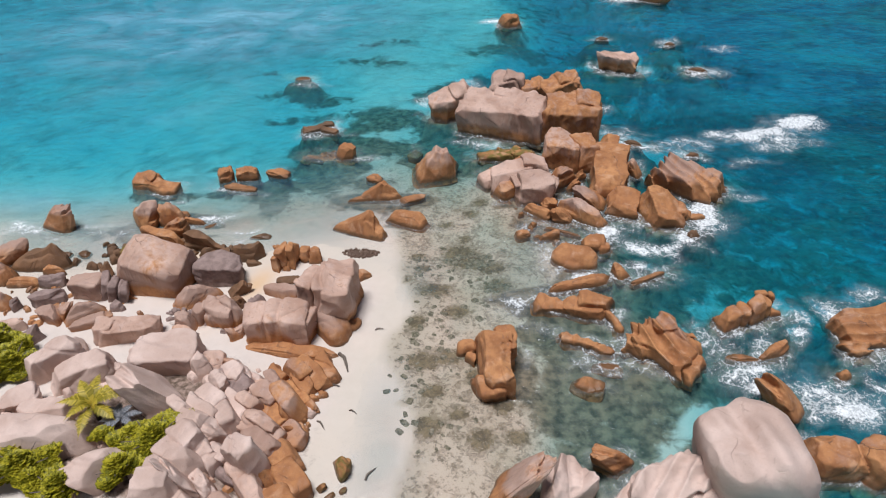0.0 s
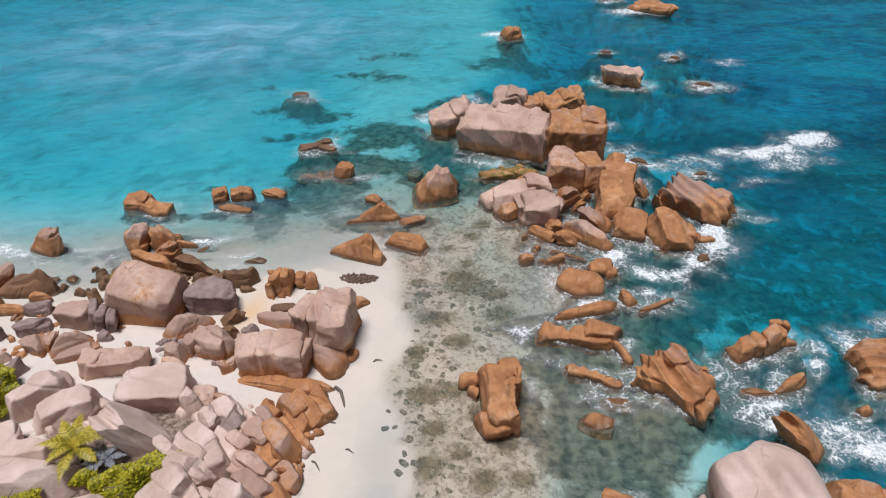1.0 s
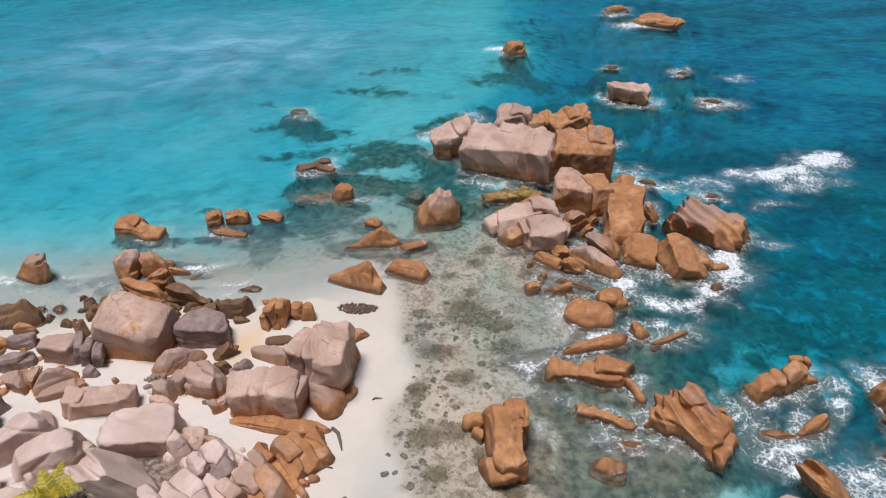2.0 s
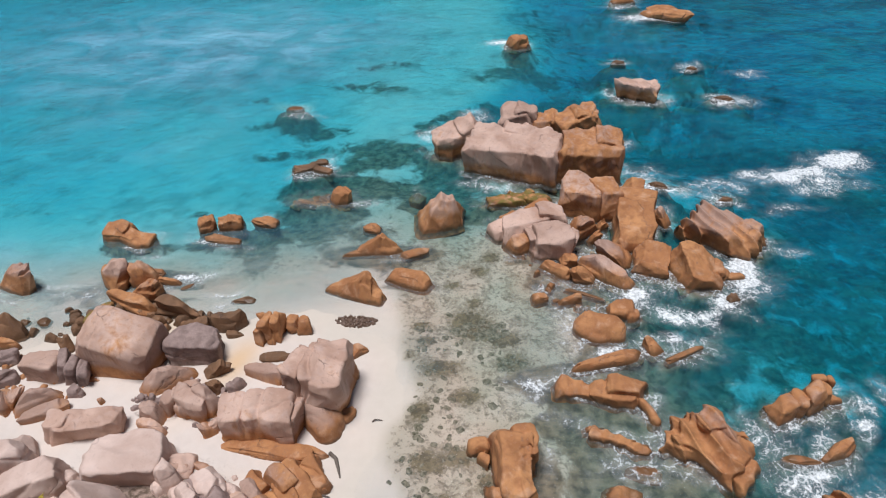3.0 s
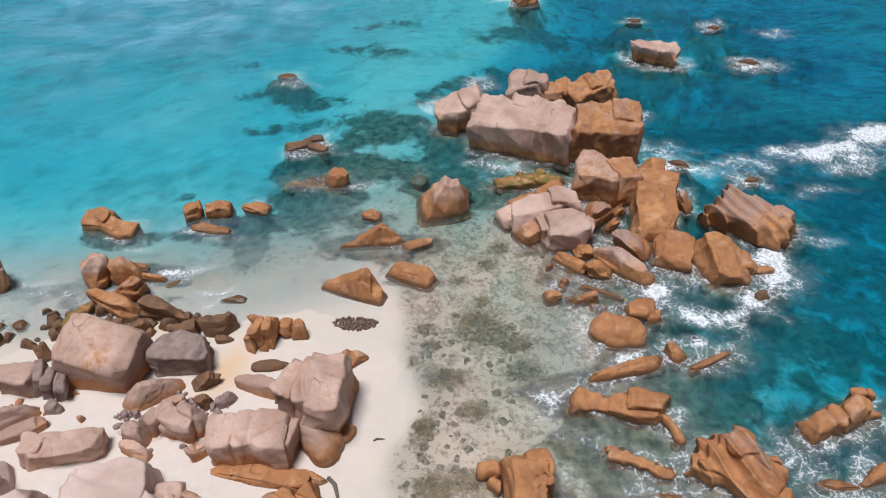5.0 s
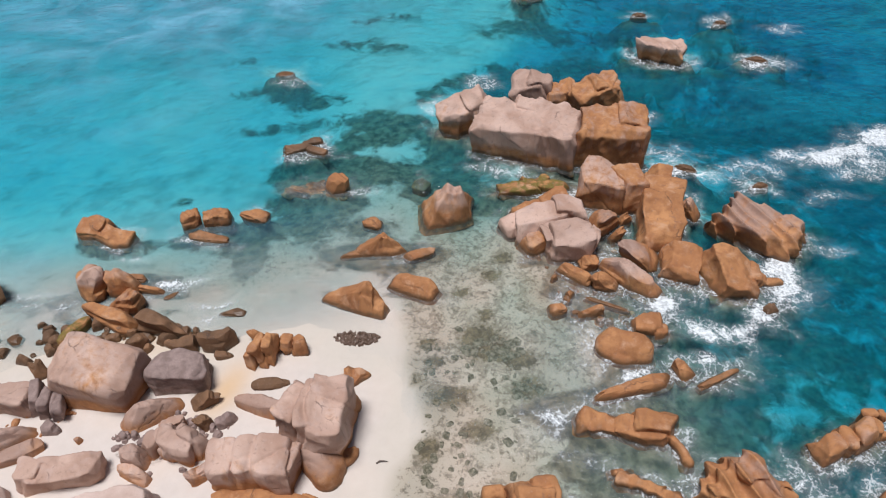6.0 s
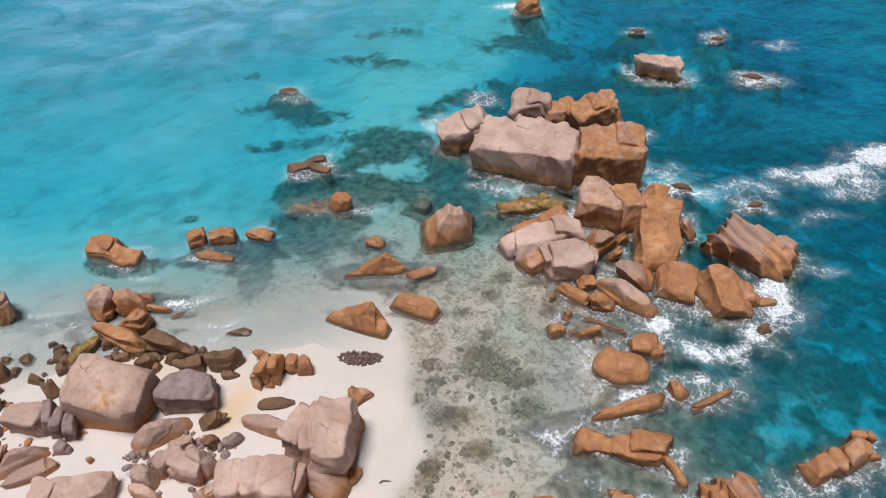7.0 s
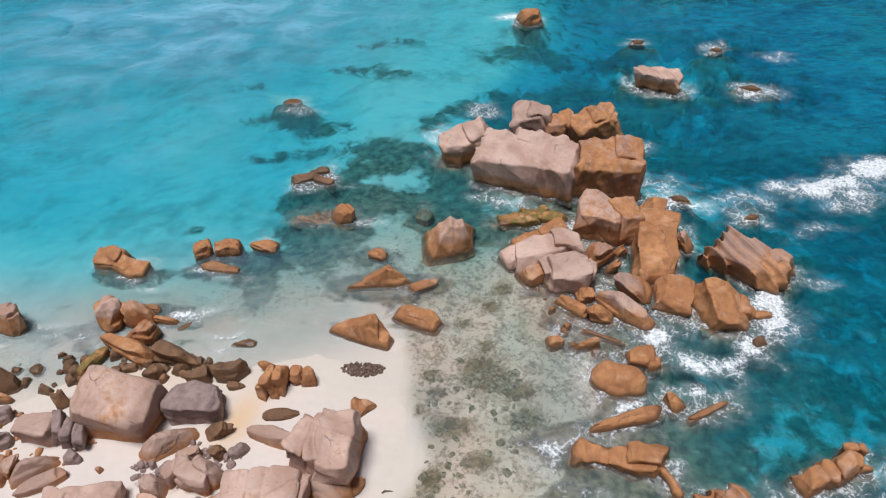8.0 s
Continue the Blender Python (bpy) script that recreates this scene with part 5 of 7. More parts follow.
carved("boulder", 8998, 0.8, 0.1, (0.09, 0.15, 0.04, 0.12), "medium pinkish grey granite cracked boulder on white sand", "beach boulders", [block(-18.7, 38.7, 2.61, 1.1, 0.83, -8, 8, 6, 0.17, 0.04), block(-19.6, 39, 2.28, 0.64, 0.74, 20, 6, -12, 0.15, 0.06), lobe(-18.4, 39.2, 3.04, -17.9, 39, 2.85, 0.43, 0.52)])
carved("boulder", 7347, 0, -0.2, (0.09, 0.22, 0.0, 0.1, 0.36, -35, 1.15), "huge pale granite jagged ridged boulder standing in shallow clear water", "near shore rocks", [block(12.1, 24, 2.75, 2.48, 1.38, 24, 8, -4, 0.2, 0.15), block(14.1, 23.6, 2.18, 1.2, 1.38, 10, 8, 8, 0.2, 0.12), block(9.7, 23.4, 1.71, 1.01, 1.1, 30, 8, -10, 0.2, 0.12)])
carved("boulder", 5068, 0, 0.55, (0.09, 0.2, 0.03, 0.16, 0.22, 40, 1.4), "large rusty brown granite boulder standing in shallow clear water", "near shore rocks", [block(23.2, 26.6, 1.99, 1.47, 1.2, -10, 10, -4, 0.25, 0.15), block(25.8, 26.2, 2.09, 1.38, 1.38, 10, 8, 6, 0.25, 0.15)])
carved("stone", 7126, 0.5, 0.85, (0.075, 0.12, 0.02, 0.06, 0.05, 40, 0.8), "small rusty orange granite tilted layered stone on white sand", "beach boulders", [block(-9.94, 33.66, 1.3, 1.23, 0.58, -49, 18, 8, 0.08, 0.05, 0.8)])
carved("stone", 4169, 0.4, 0.85, (0.075, 0.12, 0.02, 0.06, 0.05, 40, 0.8), "small rusty orange granite tilted layered stone on white sand", "beach boulders", [block(-10.84, 33.19, 1.4, 1.5, 0.58, -53, 18, 8, 0.08, 0.05, 0.8)])
carved("stone", 399, 0.3, 0.85, (0.075, 0.12, 0.02, 0.06, 0.05, 40, 0.8), "small rusty orange granite tilted layered stone on white sand", "beach boulders", [block(-9.86, 33.5, 1, 1, 0.46, -68, 18, 8, 0.08, 0.05, 0.8)])
carved("stone", 7517, 0.4, 0.9, (0.075, 0.12, 0.02, 0.06, 0.05, 40, 0.8), "medium rusty orange granite tilted layered stone on white sand", "beach boulders", [block(-11.69, 32.66, 1.4, 1.78, 0.58, -52, 18, 8, 0.08, 0.05, 0.8)])
carved("stone", 5749, 0.5, 0.9, (0.075, 0.12, 0.02, 0.06, 0.05, 40, 0.8), "small rusty orange granite tilted layered stone on white sand", "beach boulders", [block(-11.63, 31.36, 0.9, 2.07, 0.53, -44, 18, 8, 0.08, 0.05, 0.8)])
carved("stone", 7054, 0.6, 0.7, (0.075, 0.12, 0.02, 0.06, 0.05, 40, 0.8), "small rusty orange granite tilted layered stone on white sand", "beach boulders", [block(-11.87, 32.03, 1.2, 1.81, 0.49, -51, 18, 8, 0.08, 0.05, 0.8)])
carved("stone", 3892, 0.6, 0.8, (0.075, 0.12, 0.02, 0.06, 0.05, 40, 0.8), "small rusty orange granite tilted layered stone on white sand", "beach boulders", [block(-13.43, 33.02, 1.3, 0.82, 0.5, -38, 18, 8, 0.08, 0.05, 0.8)])
carved("stone", 8761, 1.2, 0.1, (0.075, 0.12, 0.02, 0.06, 0.05, 40, 0.8), "medium pinkish grey granite stone in the beach boulder pile", "beach boulders", [block(-11.75, 28.48, 1.2, 1.75, 0.67, -42, 18, 8, 0.08, 0.05, 0.8)])
carved("flat_boulder", 8680, 1, 0.1, (0.075, 0.12, 0.02, 0.06, 0.05, 40, 0.8), "medium pinkish grey granite flat slab on white sand", "beach boulders", [block(-13.28, 27.96, 1.7, 1.75, 0.86, -30, 18, 8, 0.08, 0.05, 0.8)])
carved("stone", 8356, 0.5, 0.9, (0.075, 0.12, 0.02, 0.06, 0.05, 40, 0.8), "medium rusty orange granite stone on white sand", "beach boulders", [block(-12.97, 29.69, 1.5, 1.65, 0.64, -44, 18, 8, 0.08, 0.05, 0.8)])
carved("stone", 7592, 1.5, -0.2, (0.075, 0.12, 0.02, 0.06, 0.05, 40, 0.8), "small pale granite stone in the beach boulder pile", "beach boulders", [block(-15.48, 29.48, 2, 1.26, 0.97, -30, 18, 8, 0.08, 0.05, 0.8)])
carved("stone", 3633, 1.2, -0.1, (0.075, 0.12, 0.02, 0.06, 0.05, 40, 0.8), "medium dark grey granite stone in the beach boulder pile", "beach boulders", [block(-16.06, 31.6, 2.1, 1.55, 0.99, -38, 18, 8, 0.08, 0.05, 0.8)])
carved("stone", 7451, 1.2, 0.05, (0.075, 0.12, 0.02, 0.06, 0.05, 40, 0.8), "small pinkish grey granite stone in the beach boulder pile", "beach boulders", [block(-18.47, 33.93, 1.9, 1.49, 0.61, 22, 18, 8, 0.08, 0.05, 0.8)])
carved("flat_boulder", 3871, 1, 0.05, (0.075, 0.12, 0.02, 0.06, 0.05, 40, 0.8), "small pinkish grey granite flat slab on white sand", "beach boulders", [block(-18.41, 33.22, 1.7, 1.37, 0.65, 19, 18, 8, 0.08, 0.05, 0.8)])
carved("boulder", 8413, 1.8, -0.2, (0.075, 0.12, 0.02, 0.06, 0.05, 40, 0.8), "medium pale granite boulder in the beach boulder pile", "beach boulders", [block(-17.14, 27.92, 2.9, 1.23, 1.18, -22, 18, 8, 0.08, 0.05, 0.8)])
carved("rock", 7653, 0, 0.4, (0.09, 0.2, 0.0, 0.1, 0.42, 100, 0.75), "large pink and rusty granite ribbed rock standing in shallow clear water", "near shore rocks", [block(31, 38.3, 1.25, 2.5, 1.7, 15, 10, -4, 0.15, 0.2), block(29.4, 36.6, 0.9, 1.1, 1, 30, 10, -10, 0.15, 0.2)])
carved("rock", 8548, -0.42, 1.3, (0.085, 0.22, 0.0, 0.1, 0.22, 70, 0.6), "small dark wet brown granite reef rock standing alone in turquoise water", "rocks in the bay", [block(-17.7, 71.3, 0.35, 1.3, 0.7, 10, 8, 0, 0.1, 0.25), block(-15.9, 70.7, 0.3, 0.9, 0.5, -16, 6, 4, 0.1, 0.25), block(-16.6, 72.4, 0.3, 1, 0.5, 20, 4, -4, 0.1, 0.25)])
carved("rock", 7545, -0.7, 0.85, (0.1, 0.22, 0.0, 0.1, 0.25, 60, 0.8), "medium rusty orange granite flat rock under shallow clear water", "rocks in the bay", [block(-15.7, 65.7, -0.1, 2.4, 1, 6, 5, 0, 0.15, 0.3), block(-13.4, 65, -0.05, 0.9, 0.7, -12, 5, 4, 0.15, 0.3)])
carved("rock", 5513, 0, 0.5, (0.09, 0.2, 0.02, 0.12, 0.12, 20, 1.2), "large rusty brown granite low rounded rock standing alone in turquoise water", "rocks in the bay", [block(-33.1, 59.5, 1.2, 1.4, 0.9, -8, 8, -6, 0.25, 0.2, 0.78), block(-30.7, 58.8, 0.95, 1.7, 0.8, -18, 8, 6, 0.25, 0.2, 0.78)])
carved("flat_boulder", 7233, 0.6, -0.1, (0.075, 0.1, 0.0, 0.0, 0.04, 10, 0.8), "small dark grey granite upright slab on white sand", "beach boulders", [block(-29.45, 42.4, 2.3, 0.34, 0.95, 18, 6, 8, 0.15, 0.03, 0.85)])
carved("flat_boulder", 7905, 0.6, -0.1, (0.075, 0.1, 0.0, 0.0, 0.04, 10, 0.8), "small dark grey granite upright slab on white sand", "beach boulders", [block(-28.55, 41.9, 2.2, 0.34, 0.85, 14, 8, 10, 0.15, 0.03, 0.85)])
carved("flat_boulder", 1503, 0.6, -0.1, (0.075, 0.1, 0.0, 0.0, 0.04, 10, 0.8), "small dark grey granite upright slab on white sand", "beach boulders", [block(-27.75, 41.7, 1.9, 0.3, 0.75, 12, 8, 12, 0.15, 0.03, 0.85)])
carved("rock", 7364, 0, 1.1, (0.09, 0.22, 0.02, 0.14, 0.2, 60, 0.9), "large dark weed-stained granite boulder of the sea-washed headland", "headland rocks", [block(3, 65, 0.75, 2.2, 0.9, 4, 8, -4, 0.15, 0.25), block(5.9, 65, 0.85, 1.6, 0.8, -8, 8, 6, 0.15, 0.25), block(4.4, 65.9, 0.9, 1.4, 0.7, 10, 4, 0, 0.15, 0.2)])
carved("rock", 5412, 0, 0.9, (0.09, 0.2, 0.02, 0.12, 0.1, 60, 1.1), "medium rusty orange granite boulder of the sea-washed headland", "headland rocks", [block(3.6, 62.3, 0.7, 1.9, 0.75, 24, 8, -4, 0.2, 0.25), block(6.2, 63.4, 0.8, 1.4, 0.7, 16, 8, 4, 0.2, 0.2)])


# ---- sea bed, beach and water ----
SHOALS = []
for _, _, place, size, yaw, *_ in ROCKS:
    if place[2] < 0.35:
        SHOALS.append((place[0], place[1], max(0.5, size[0] * 0.5), max(0.5, size[1] * 0.5), math.cos(radians(yaw)), math.sin(radians(yaw)), min(place[2], 0.0)))
for _, _, base, _, _, _, _, pieces in CARVED:
    for kind, a, b, turned, *_ in pieces if base < 0.35 else ():
        if kind == "block":
            yaw = radians(turned[0])
            SHOALS.append((a[0], a[1], b[0] * 1.1, b[1] * 1.1, math.cos(yaw), math.sin(yaw), 0.0))
        else:
            yaw = math.atan2(b[1] - a[1], b[0] - a[0])
            SHOALS.append(((a[0] + b[0]) / 2, (a[1] + b[1]) / 2, math.hypot(a[0] - b[0], a[1] - b[1]) / 2 + turned[0], max(turned) * 1.1, math.cos(yaw), math.sin(yaw), 0.0))
SHORE = [(-70, 40), (-46, 43), (-38, 44.8), (-31.5, 46.8), (-25, 48.6), (-21, 47.0), (-18.6, 48.5), (-15.5, 49.3), (-11.4, 48.2), (-8.0, 46.4), (-5.8, 44.4), (-4.8, 41.5), (-6.0, 37.7), (-7.0, 34.6), (-7.6, 31), (-8.4, 27.5), (-9.5, 22), (-9.5, 12), (-9, -60)]


def blob(x, y, cx, cy, rx, ry, turn=0.0):
    """1 at the middle of an oval, falling smoothly to 0."""
    c, s = math.cos(radians(turn)), math.sin(radians(turn))
    u, v = ((x - cx) * c + (y - cy) * s) / rx, (-(x - cx) * s + (y - cy) * c) / ry
    return np.exp(-(u * u + v * v))


def step(v, a, b):
    t = np.clip((v - a) / (b - a), 0, 1)
    return t * t * (3 - 2 * t)


def shore_distance(x, y):
    """Metres inland (plus) or out to sea (minus) of the shoreline."""
    best = np.full(x.shape, 1e9)
    ring = SHORE + [(-400, -60), (-400, 40)]
    inside = np.zeros(x.shape, bool)
    for (ax, ay), (bx, by) in zip(ring, ring[1:] + ring[:1]):
        if (ay > -59 or by > -59) and ax > -300 and bx > -300:
            dx, dy = bx - ax, by - ay
            k = np.clip(((x - ax) * dx + (y - ay) * dy) / (dx * dx + dy * dy), 0, 1)
            best = np.minimum(best, np.hypot(x - ax - k * dx, y - ay - k * dy))
        cross = ((ay > y) != (by > y)) & (x < (bx - ax) * (y - ay) / ((by - ay) or 1e-9) + ax)
        inside ^= cross
    return np.where(inside, best, -best)


def wander(x, y):
    """East-west wander of the drop-off, in metres."""
    flat = np.stack((x.ravel(), y.ravel(), np.zeros(x.size)), 1)
    rng = np.random.RandomState(31)
    return (waves(flat, rng, 0.22, 6) * 3.2 + waves(flat, rng, 0.7, 7) * 1.5).reshape(x.shape) * step(y, 62, 78) * (1 + step(y, 85, 110))


def drop_off(y):
    """x of the edge where the shallow bay gives way to the deep water east of it."""
    return np.interp(y, (32, 38, 45, 66, 78, 83, 90, 100, 110, 150), (14.0, 12.5, 8.5, 8.5, -4.5, -3.0, -0.6, 0.8, 1.8, 8))


def ground_height(x, y):
    s = shore_distance(x, y) + 0.5 * np.sin(x * 0.8 + 1.5 * np.sin(y * 0.45)) * np.sin(y * 0.7 + 1.1 * np.sin(x * 0.5))
    land = np.clip(s, 0, None)
    z = np.clip(land * 0.075, 0, 0.75) + np.clip((37 - y) / 12, 0, 1.1) * np.clip((land - 1.5) / 8, 0, 1) * 1.55
    sea = np.clip(-s, 0, None)
    # bed falls off to the open water on both sides of the shallow lagoon
    left = step(y, 52, 70) * (1 - step(x, -8, 8) * (1 - step(y, 68, 84))) * 1.3 + step(y, 62, 100) * 0.4
    left = left + step(y, 50, 62) * (1 - step(x, -22, -9)) * 0.75
    left = left + step(-x, 26, 50) * step(y, 46, 60) * 0.4
    edge = drop_off(y)
    far_x = x + wander(x, y)
    wide = 9.5 + 20 * step(y, 84, 120)
    right = step(far_x, edge - 0.15 * wide, edge + wide) * 2.3 + step(x, 16, 34) * 1.5 + step(y, 60, 95) * step(x, 2, 26) * 1.4
    gap = step(x, 2, 9) * step(44 - y, 0, 8) * (0.6 + 0.2 * np.sin(y * 0.5)) * 0.75
    lagoon = 0.27 * step(sea, -1, 6)
    left = left * (1 - 0.4 * blob(x, y, -7, 65, 8, 8)) * (1 - 0.45 * blob(x, y, -15, 56, 9, 6))
    hollow = 0.9 * blob(x, y, 2.5, 65.5, 4.5, 4) + 0.7 * blob(x, y, -3, 70, 4.5, 5)
    z = z - hollow - lagoon - left - right - gap * (1 - step(x, 12, 20))
    for cx, cy, rx, ry, c, n, base in SHOALS:  # every rock in the sea stands on its own shoal
        u, v = ((x - cx) * c + (y - cy) * n) / rx, (-(x - cx) * n + (y - cy) * c) / ry
        away = np.clip(np.hypot(u, v) - 0.9, 0, None) * min(rx, ry)
        away = away * (1.1 + 0.55 * np.sin(x * 1.3 + y * 0.7) * np.sin(y * 1.1 - x * 0.4 + cx))
        z = np.where(s < 0.5, np.maximum(z, base - 0.32 - (2.6 if cy < 84 else 1.4) * away), z)
    z = z - step(y, 105, 400) * 6 * (1 - 0.85 * step(-x, -4, 18)) - step(np.abs(x), 60, 400) * 5
    rng = np.random.RandomState(5)
    flat = np.stack((x.ravel(), y.ravel(), np.zeros(x.size)), 1)
    bump = (waves(flat, rng, 0.35, 7) * 0.16 + waves(flat, rng, 1.1, 7) * 0.06 + waves(flat, rng, 3.0, 7) * 0.018).reshape(x.shape)
    return z + bump * (0.35 + 0.65 * step(sea, 0, 5) + 0.5 * step(-z, 1, 3))


def ground_at(x, y):
    return float(ground_height(np.array([[float(x)]]), np.array([[float(y)]]))[0, 0])


def spread(low, high, gap):
    """Even steps from low to high, then ever longer ones out to the horizon."""
    far = [3, 7, 13, 22, 36, 58, 95, 160, 280, 500, 900, 1600, 2600]
    return np.array([low - f for f in reversed(far)] + list(np.arange(low, high + 0.01, gap)) + [high + f for f in far])


gx, gy = np.meshgrid(spread(-62, 56, 0.5), spread(14, 130, 0.5))
gz = ground_height(gx, gy)
rows_n, cols_n = gx.shape
index = np.arange(rows_n * cols_n).reshape(rows_n, cols_n)
quads = np.stack((index[:-1, :-1], index[:-1, 1:], index[1:, 1:], index[1:, :-1]), -1).reshape(-1, 4)

# where turf weed grows on the lagoon floor, and where dark reef lies
ragged = (waves(np.stack((gx.ravel(), gy.ravel(), 0 * gx.ravel()), 1), np.random.RandomState(8), 0.55, 7) * 1.7).reshape(gx.shape)
weed = step(gx + ragged - np.interp(gy, (25.4, 29.3, 32, 35.2, 38.2, 40.8, 43.7, 47.6, 50.4), (-4.2, -5.3, -6.4, -6.4, -5.7, -4.0, -3.8, -4.9, -6.3)), -0.4, 0.8) * (1 - step(gx, 9, 15)) * (1 - step(gy, 56, 72)) * step(gy, 8, 20)
weed = weed 
weed = np.clip(weed + 0.35 * blob(gx, gy, 6, 31, 5, 5), 0, 1.6)
weed = np.clip(weed * 0.93 + 0.3 * blob(gx, gy, 2, 53, 6, 6) + 0.7 * blob(gx, gy, -7, 64, 7, 7) + 0.25 * blob(gx, gy, -15, 56, 6, 4) + 0.75 * blob(gx, gy, -26, 54.5, 10, 4) + 0.5 * blob(gx, gy, -16, 60, 8, 5), 0, 1)
for cx, cy, rx, ry in ((-0.4, 48.4, 1.6, 1.5), (0.6, 47.4, 1.2, 0.8), (2.3, 46.7, 1.5, 0.8), (2.8, 44.3, 1.2, 1.0), (-4.2, 47.9, 0.7, 0.4), (-3.6, 46.4, 0.8, 0.5), (-2.5, 43.6, 1.6, 0.8), (-4.9, 44.7, 0.5, 0.5), (-3.9, 39.6, 1.0, 1.0), (0.5, 54.9, 0.8, 0.6), (0.0, 50.8, 0.6, 0.5), (-1.8, 53.1, 0.6, 0.4), (-0.6, 41, 1.2, 0.7), (-3.0, 35.5, 1.3, 1.1), (-1, 36, 1.1, 0.8), (1.0, 34, 0.8, 0.9), (-2.2, 32.6, 0.9, 0.7), (2.8, 31.5, 0.9, 0.8), (-4.2, 31.5, 0.6, 0.5), (1.5, 56.8, 0.8, 0.6), (-2.5, 29.5, 1.3, 0.9), (1.2, 28.6, 1.0, 0.9), (-0.3, 30.6, 0.7, 0.6), (3.6, 28.8, 0.8, 0.6)):
    weed = weed + 1.1 * blob(gx, gy, cx, cy, rx * 0.72, ry * 0.72)
far_x = gx + wander(gx, gy)
reef = 0.60 * step(far_x, drop_off(gy) - 1 - 4 * step(gy, 84, 120), drop_off(gy) + 9 + 18 * step(gy, 84, 120)) * (1 - 0.5 * step(gy, 80, 100)) + 0.12 * step(gx, 18, 36) + 0.34 * step(gy, 72, 90) * step(gx, -8, 10) * (1 - 0.8 * step(gx, 10, 22))
reef = reef + 0.2 * blob(gx, gy, -3.5, 66.5, 4.5, 5) + 0.12 * blob(gx, gy, -6, 60, 6, 4)
REEFS = [(-19, 83.5, 5, 1.8), (-11, 79.5, 6, 2.2), (-8.5, 77.5, 4, 2), (-22, 78.6, 4, 1.5), (-17, 70.7, 4, 2.4), (-15, 65, 4.5, 2.2), (-12, 70, 3.5, 2), (-8, 69.8, 4, 1.8), (-28.6, 93.4, 3, 1.5), (-25, 86, 4, 1.2)]
REEFS += [(-16, 97, 5, 1.6), (-11, 95, 4, 1.6), (-12, 103.5, 7, 2), (-2, 87, 4, 2), (8, 88, 6, 2.5), (10, 84, 5, 2), (-5.6, 83.8, 2, 1.6), (-37, 104, 4, 1.2), (-12, 75, 5, 1.6), (-2.5, 65.5, 3.5, 2.5), (-15, 61, 4, 1.6), (-19, 56, 1.6, 2.5), (-28, 66, 2, 1.2), (5, 100, 6, 2.4)]
for cx, cy, rx, ry in REEFS:
    reef = reef + 0.62 * blob(gx, gy, cx, cy, rx * 1.1, ry * 1.15, 6)
for cx, cy, rx, ry in ((8, 97, 5, 4), (32, 79, 7, 3), (26, 84, 9, 4), (21, 72, 5, 2.5)):
    reef = reef - 0.14 * blob(gx, gy, cx, cy, rx, ry)
for cx, cy, rx, ry in ((24, 50, 2.5, 1.8), (2.5, 65.5, 4, 3), (-2.5, 69, 3, 3), (-3.5, 74, 3, 3), (-19.5, 56.5, 1.0, 2.0), (-33, 52, 3, 0.9), (-28, 52.8, 2, 0.8), (-25, 54.8, 2, 0.7), (-36, 55, 3, 0.9), (-9, 58, 2, 0.8), (-15, 58.5, 1.5, 1), (-33, 50.5, 8, 2.2), (-30, 49, 3, 1.3), (-36, 47.8, 3, 1.2), (-24, 51, 2.5, 1.2), (4.8, 87.9, 2.5, 1.8), (9.4, 91.7, 2, 1.5), (13.7, 94.3, 3, 1.6), (11.5, 86.5, 3, 1.6), (2, 90.5, 2, 1.4), (26.9, 80.5, 7, 2), (33.8, 83.7, 5, 2), (9.5, 32.5, 2.6, 2.0), (12.2, 29.0, 2, 1.2), (14.5, 31.5, 2, 1.5), (12, 30.5, 3, 2.0), (5.5, 31.5, 2.5, 2), (7.5, 27.5, 3, 2), (11, 27, 3, 2), (4, 34.5, 1.5, 1.5), (13.5, 33, 1.5, 2), (10.5, 36.5, 3, 1.2), (7.5, 34.5, 1.6, 1.2), (7, 30, 1.8, 1.2), (12, 42.6, 5, 1.6), (15, 41, 3, 2), (6, 43, 3, 1.5)):
    reef = reef + 0.42 * blob(gx, gy, cx, cy, rx, ry)
for cx, cy, rx, ry, c, n, _ in SHOALS:
    u, v = ((gx - cx) * c + (gy - cy) * n) / rx, (-(gx - cx) * n + (gy - cy) * c) / ry
    away = np.clip(np.hypot(u, v) - 0.9, 0, None) * min(rx, ry)
    reef = reef + (0.75 if cx > 8 else 0.5) * np.exp(-(away / 1.1) ** 2) * step(-gz, np.where(gy > 52, 0.0, 0.1), np.where(gy > 52, 0.2, 0.5))
reef = np.clip(reef + 0.22 * blob(gx, gy, 8.5, 32, 5, 4.5) + 0.15 * blob(gx, gy, 5, 37, 4, 3) + 0.1 * blob(gx, gy, -24, 60, 16, 6) + 0.25 * blob(gx, gy, -15, 68, 9, 6) + 0.12 * blob(gx, gy, -20, 85, 22, 14), 0, 1)
far_away = step(np.hypot(gx, gy - 60), 90, 200)
reef = reef * (1 - far_away) + 0.5 * far_away
ground_mesh = mesh_of("ground", np.stack((gx, gy, gz), -1).reshape(-1, 3), quads, SAND)
give(ground_mesh, "weed", weed.ravel())
give(ground_mesh, "reef", reef.ravel())
# ground under the pile, coloured darker for soil and for gap shade
give(ground_mesh, "debris_and_shade", (blob(gx, gy, -19.5, 28, 9, 6.5, -15) * 1.1 + 0.5 * blob(gx, gy, -20.5, 39.3, 3.5, 1.6)).ravel())
give(ground_mesh, "ochre", (blob(gx, gy, -17.6, 43.6, 1.3, 2.6, -20) + 0.5 * blob(gx, gy, -26, 47.5, 6, 1.2)).ravel())
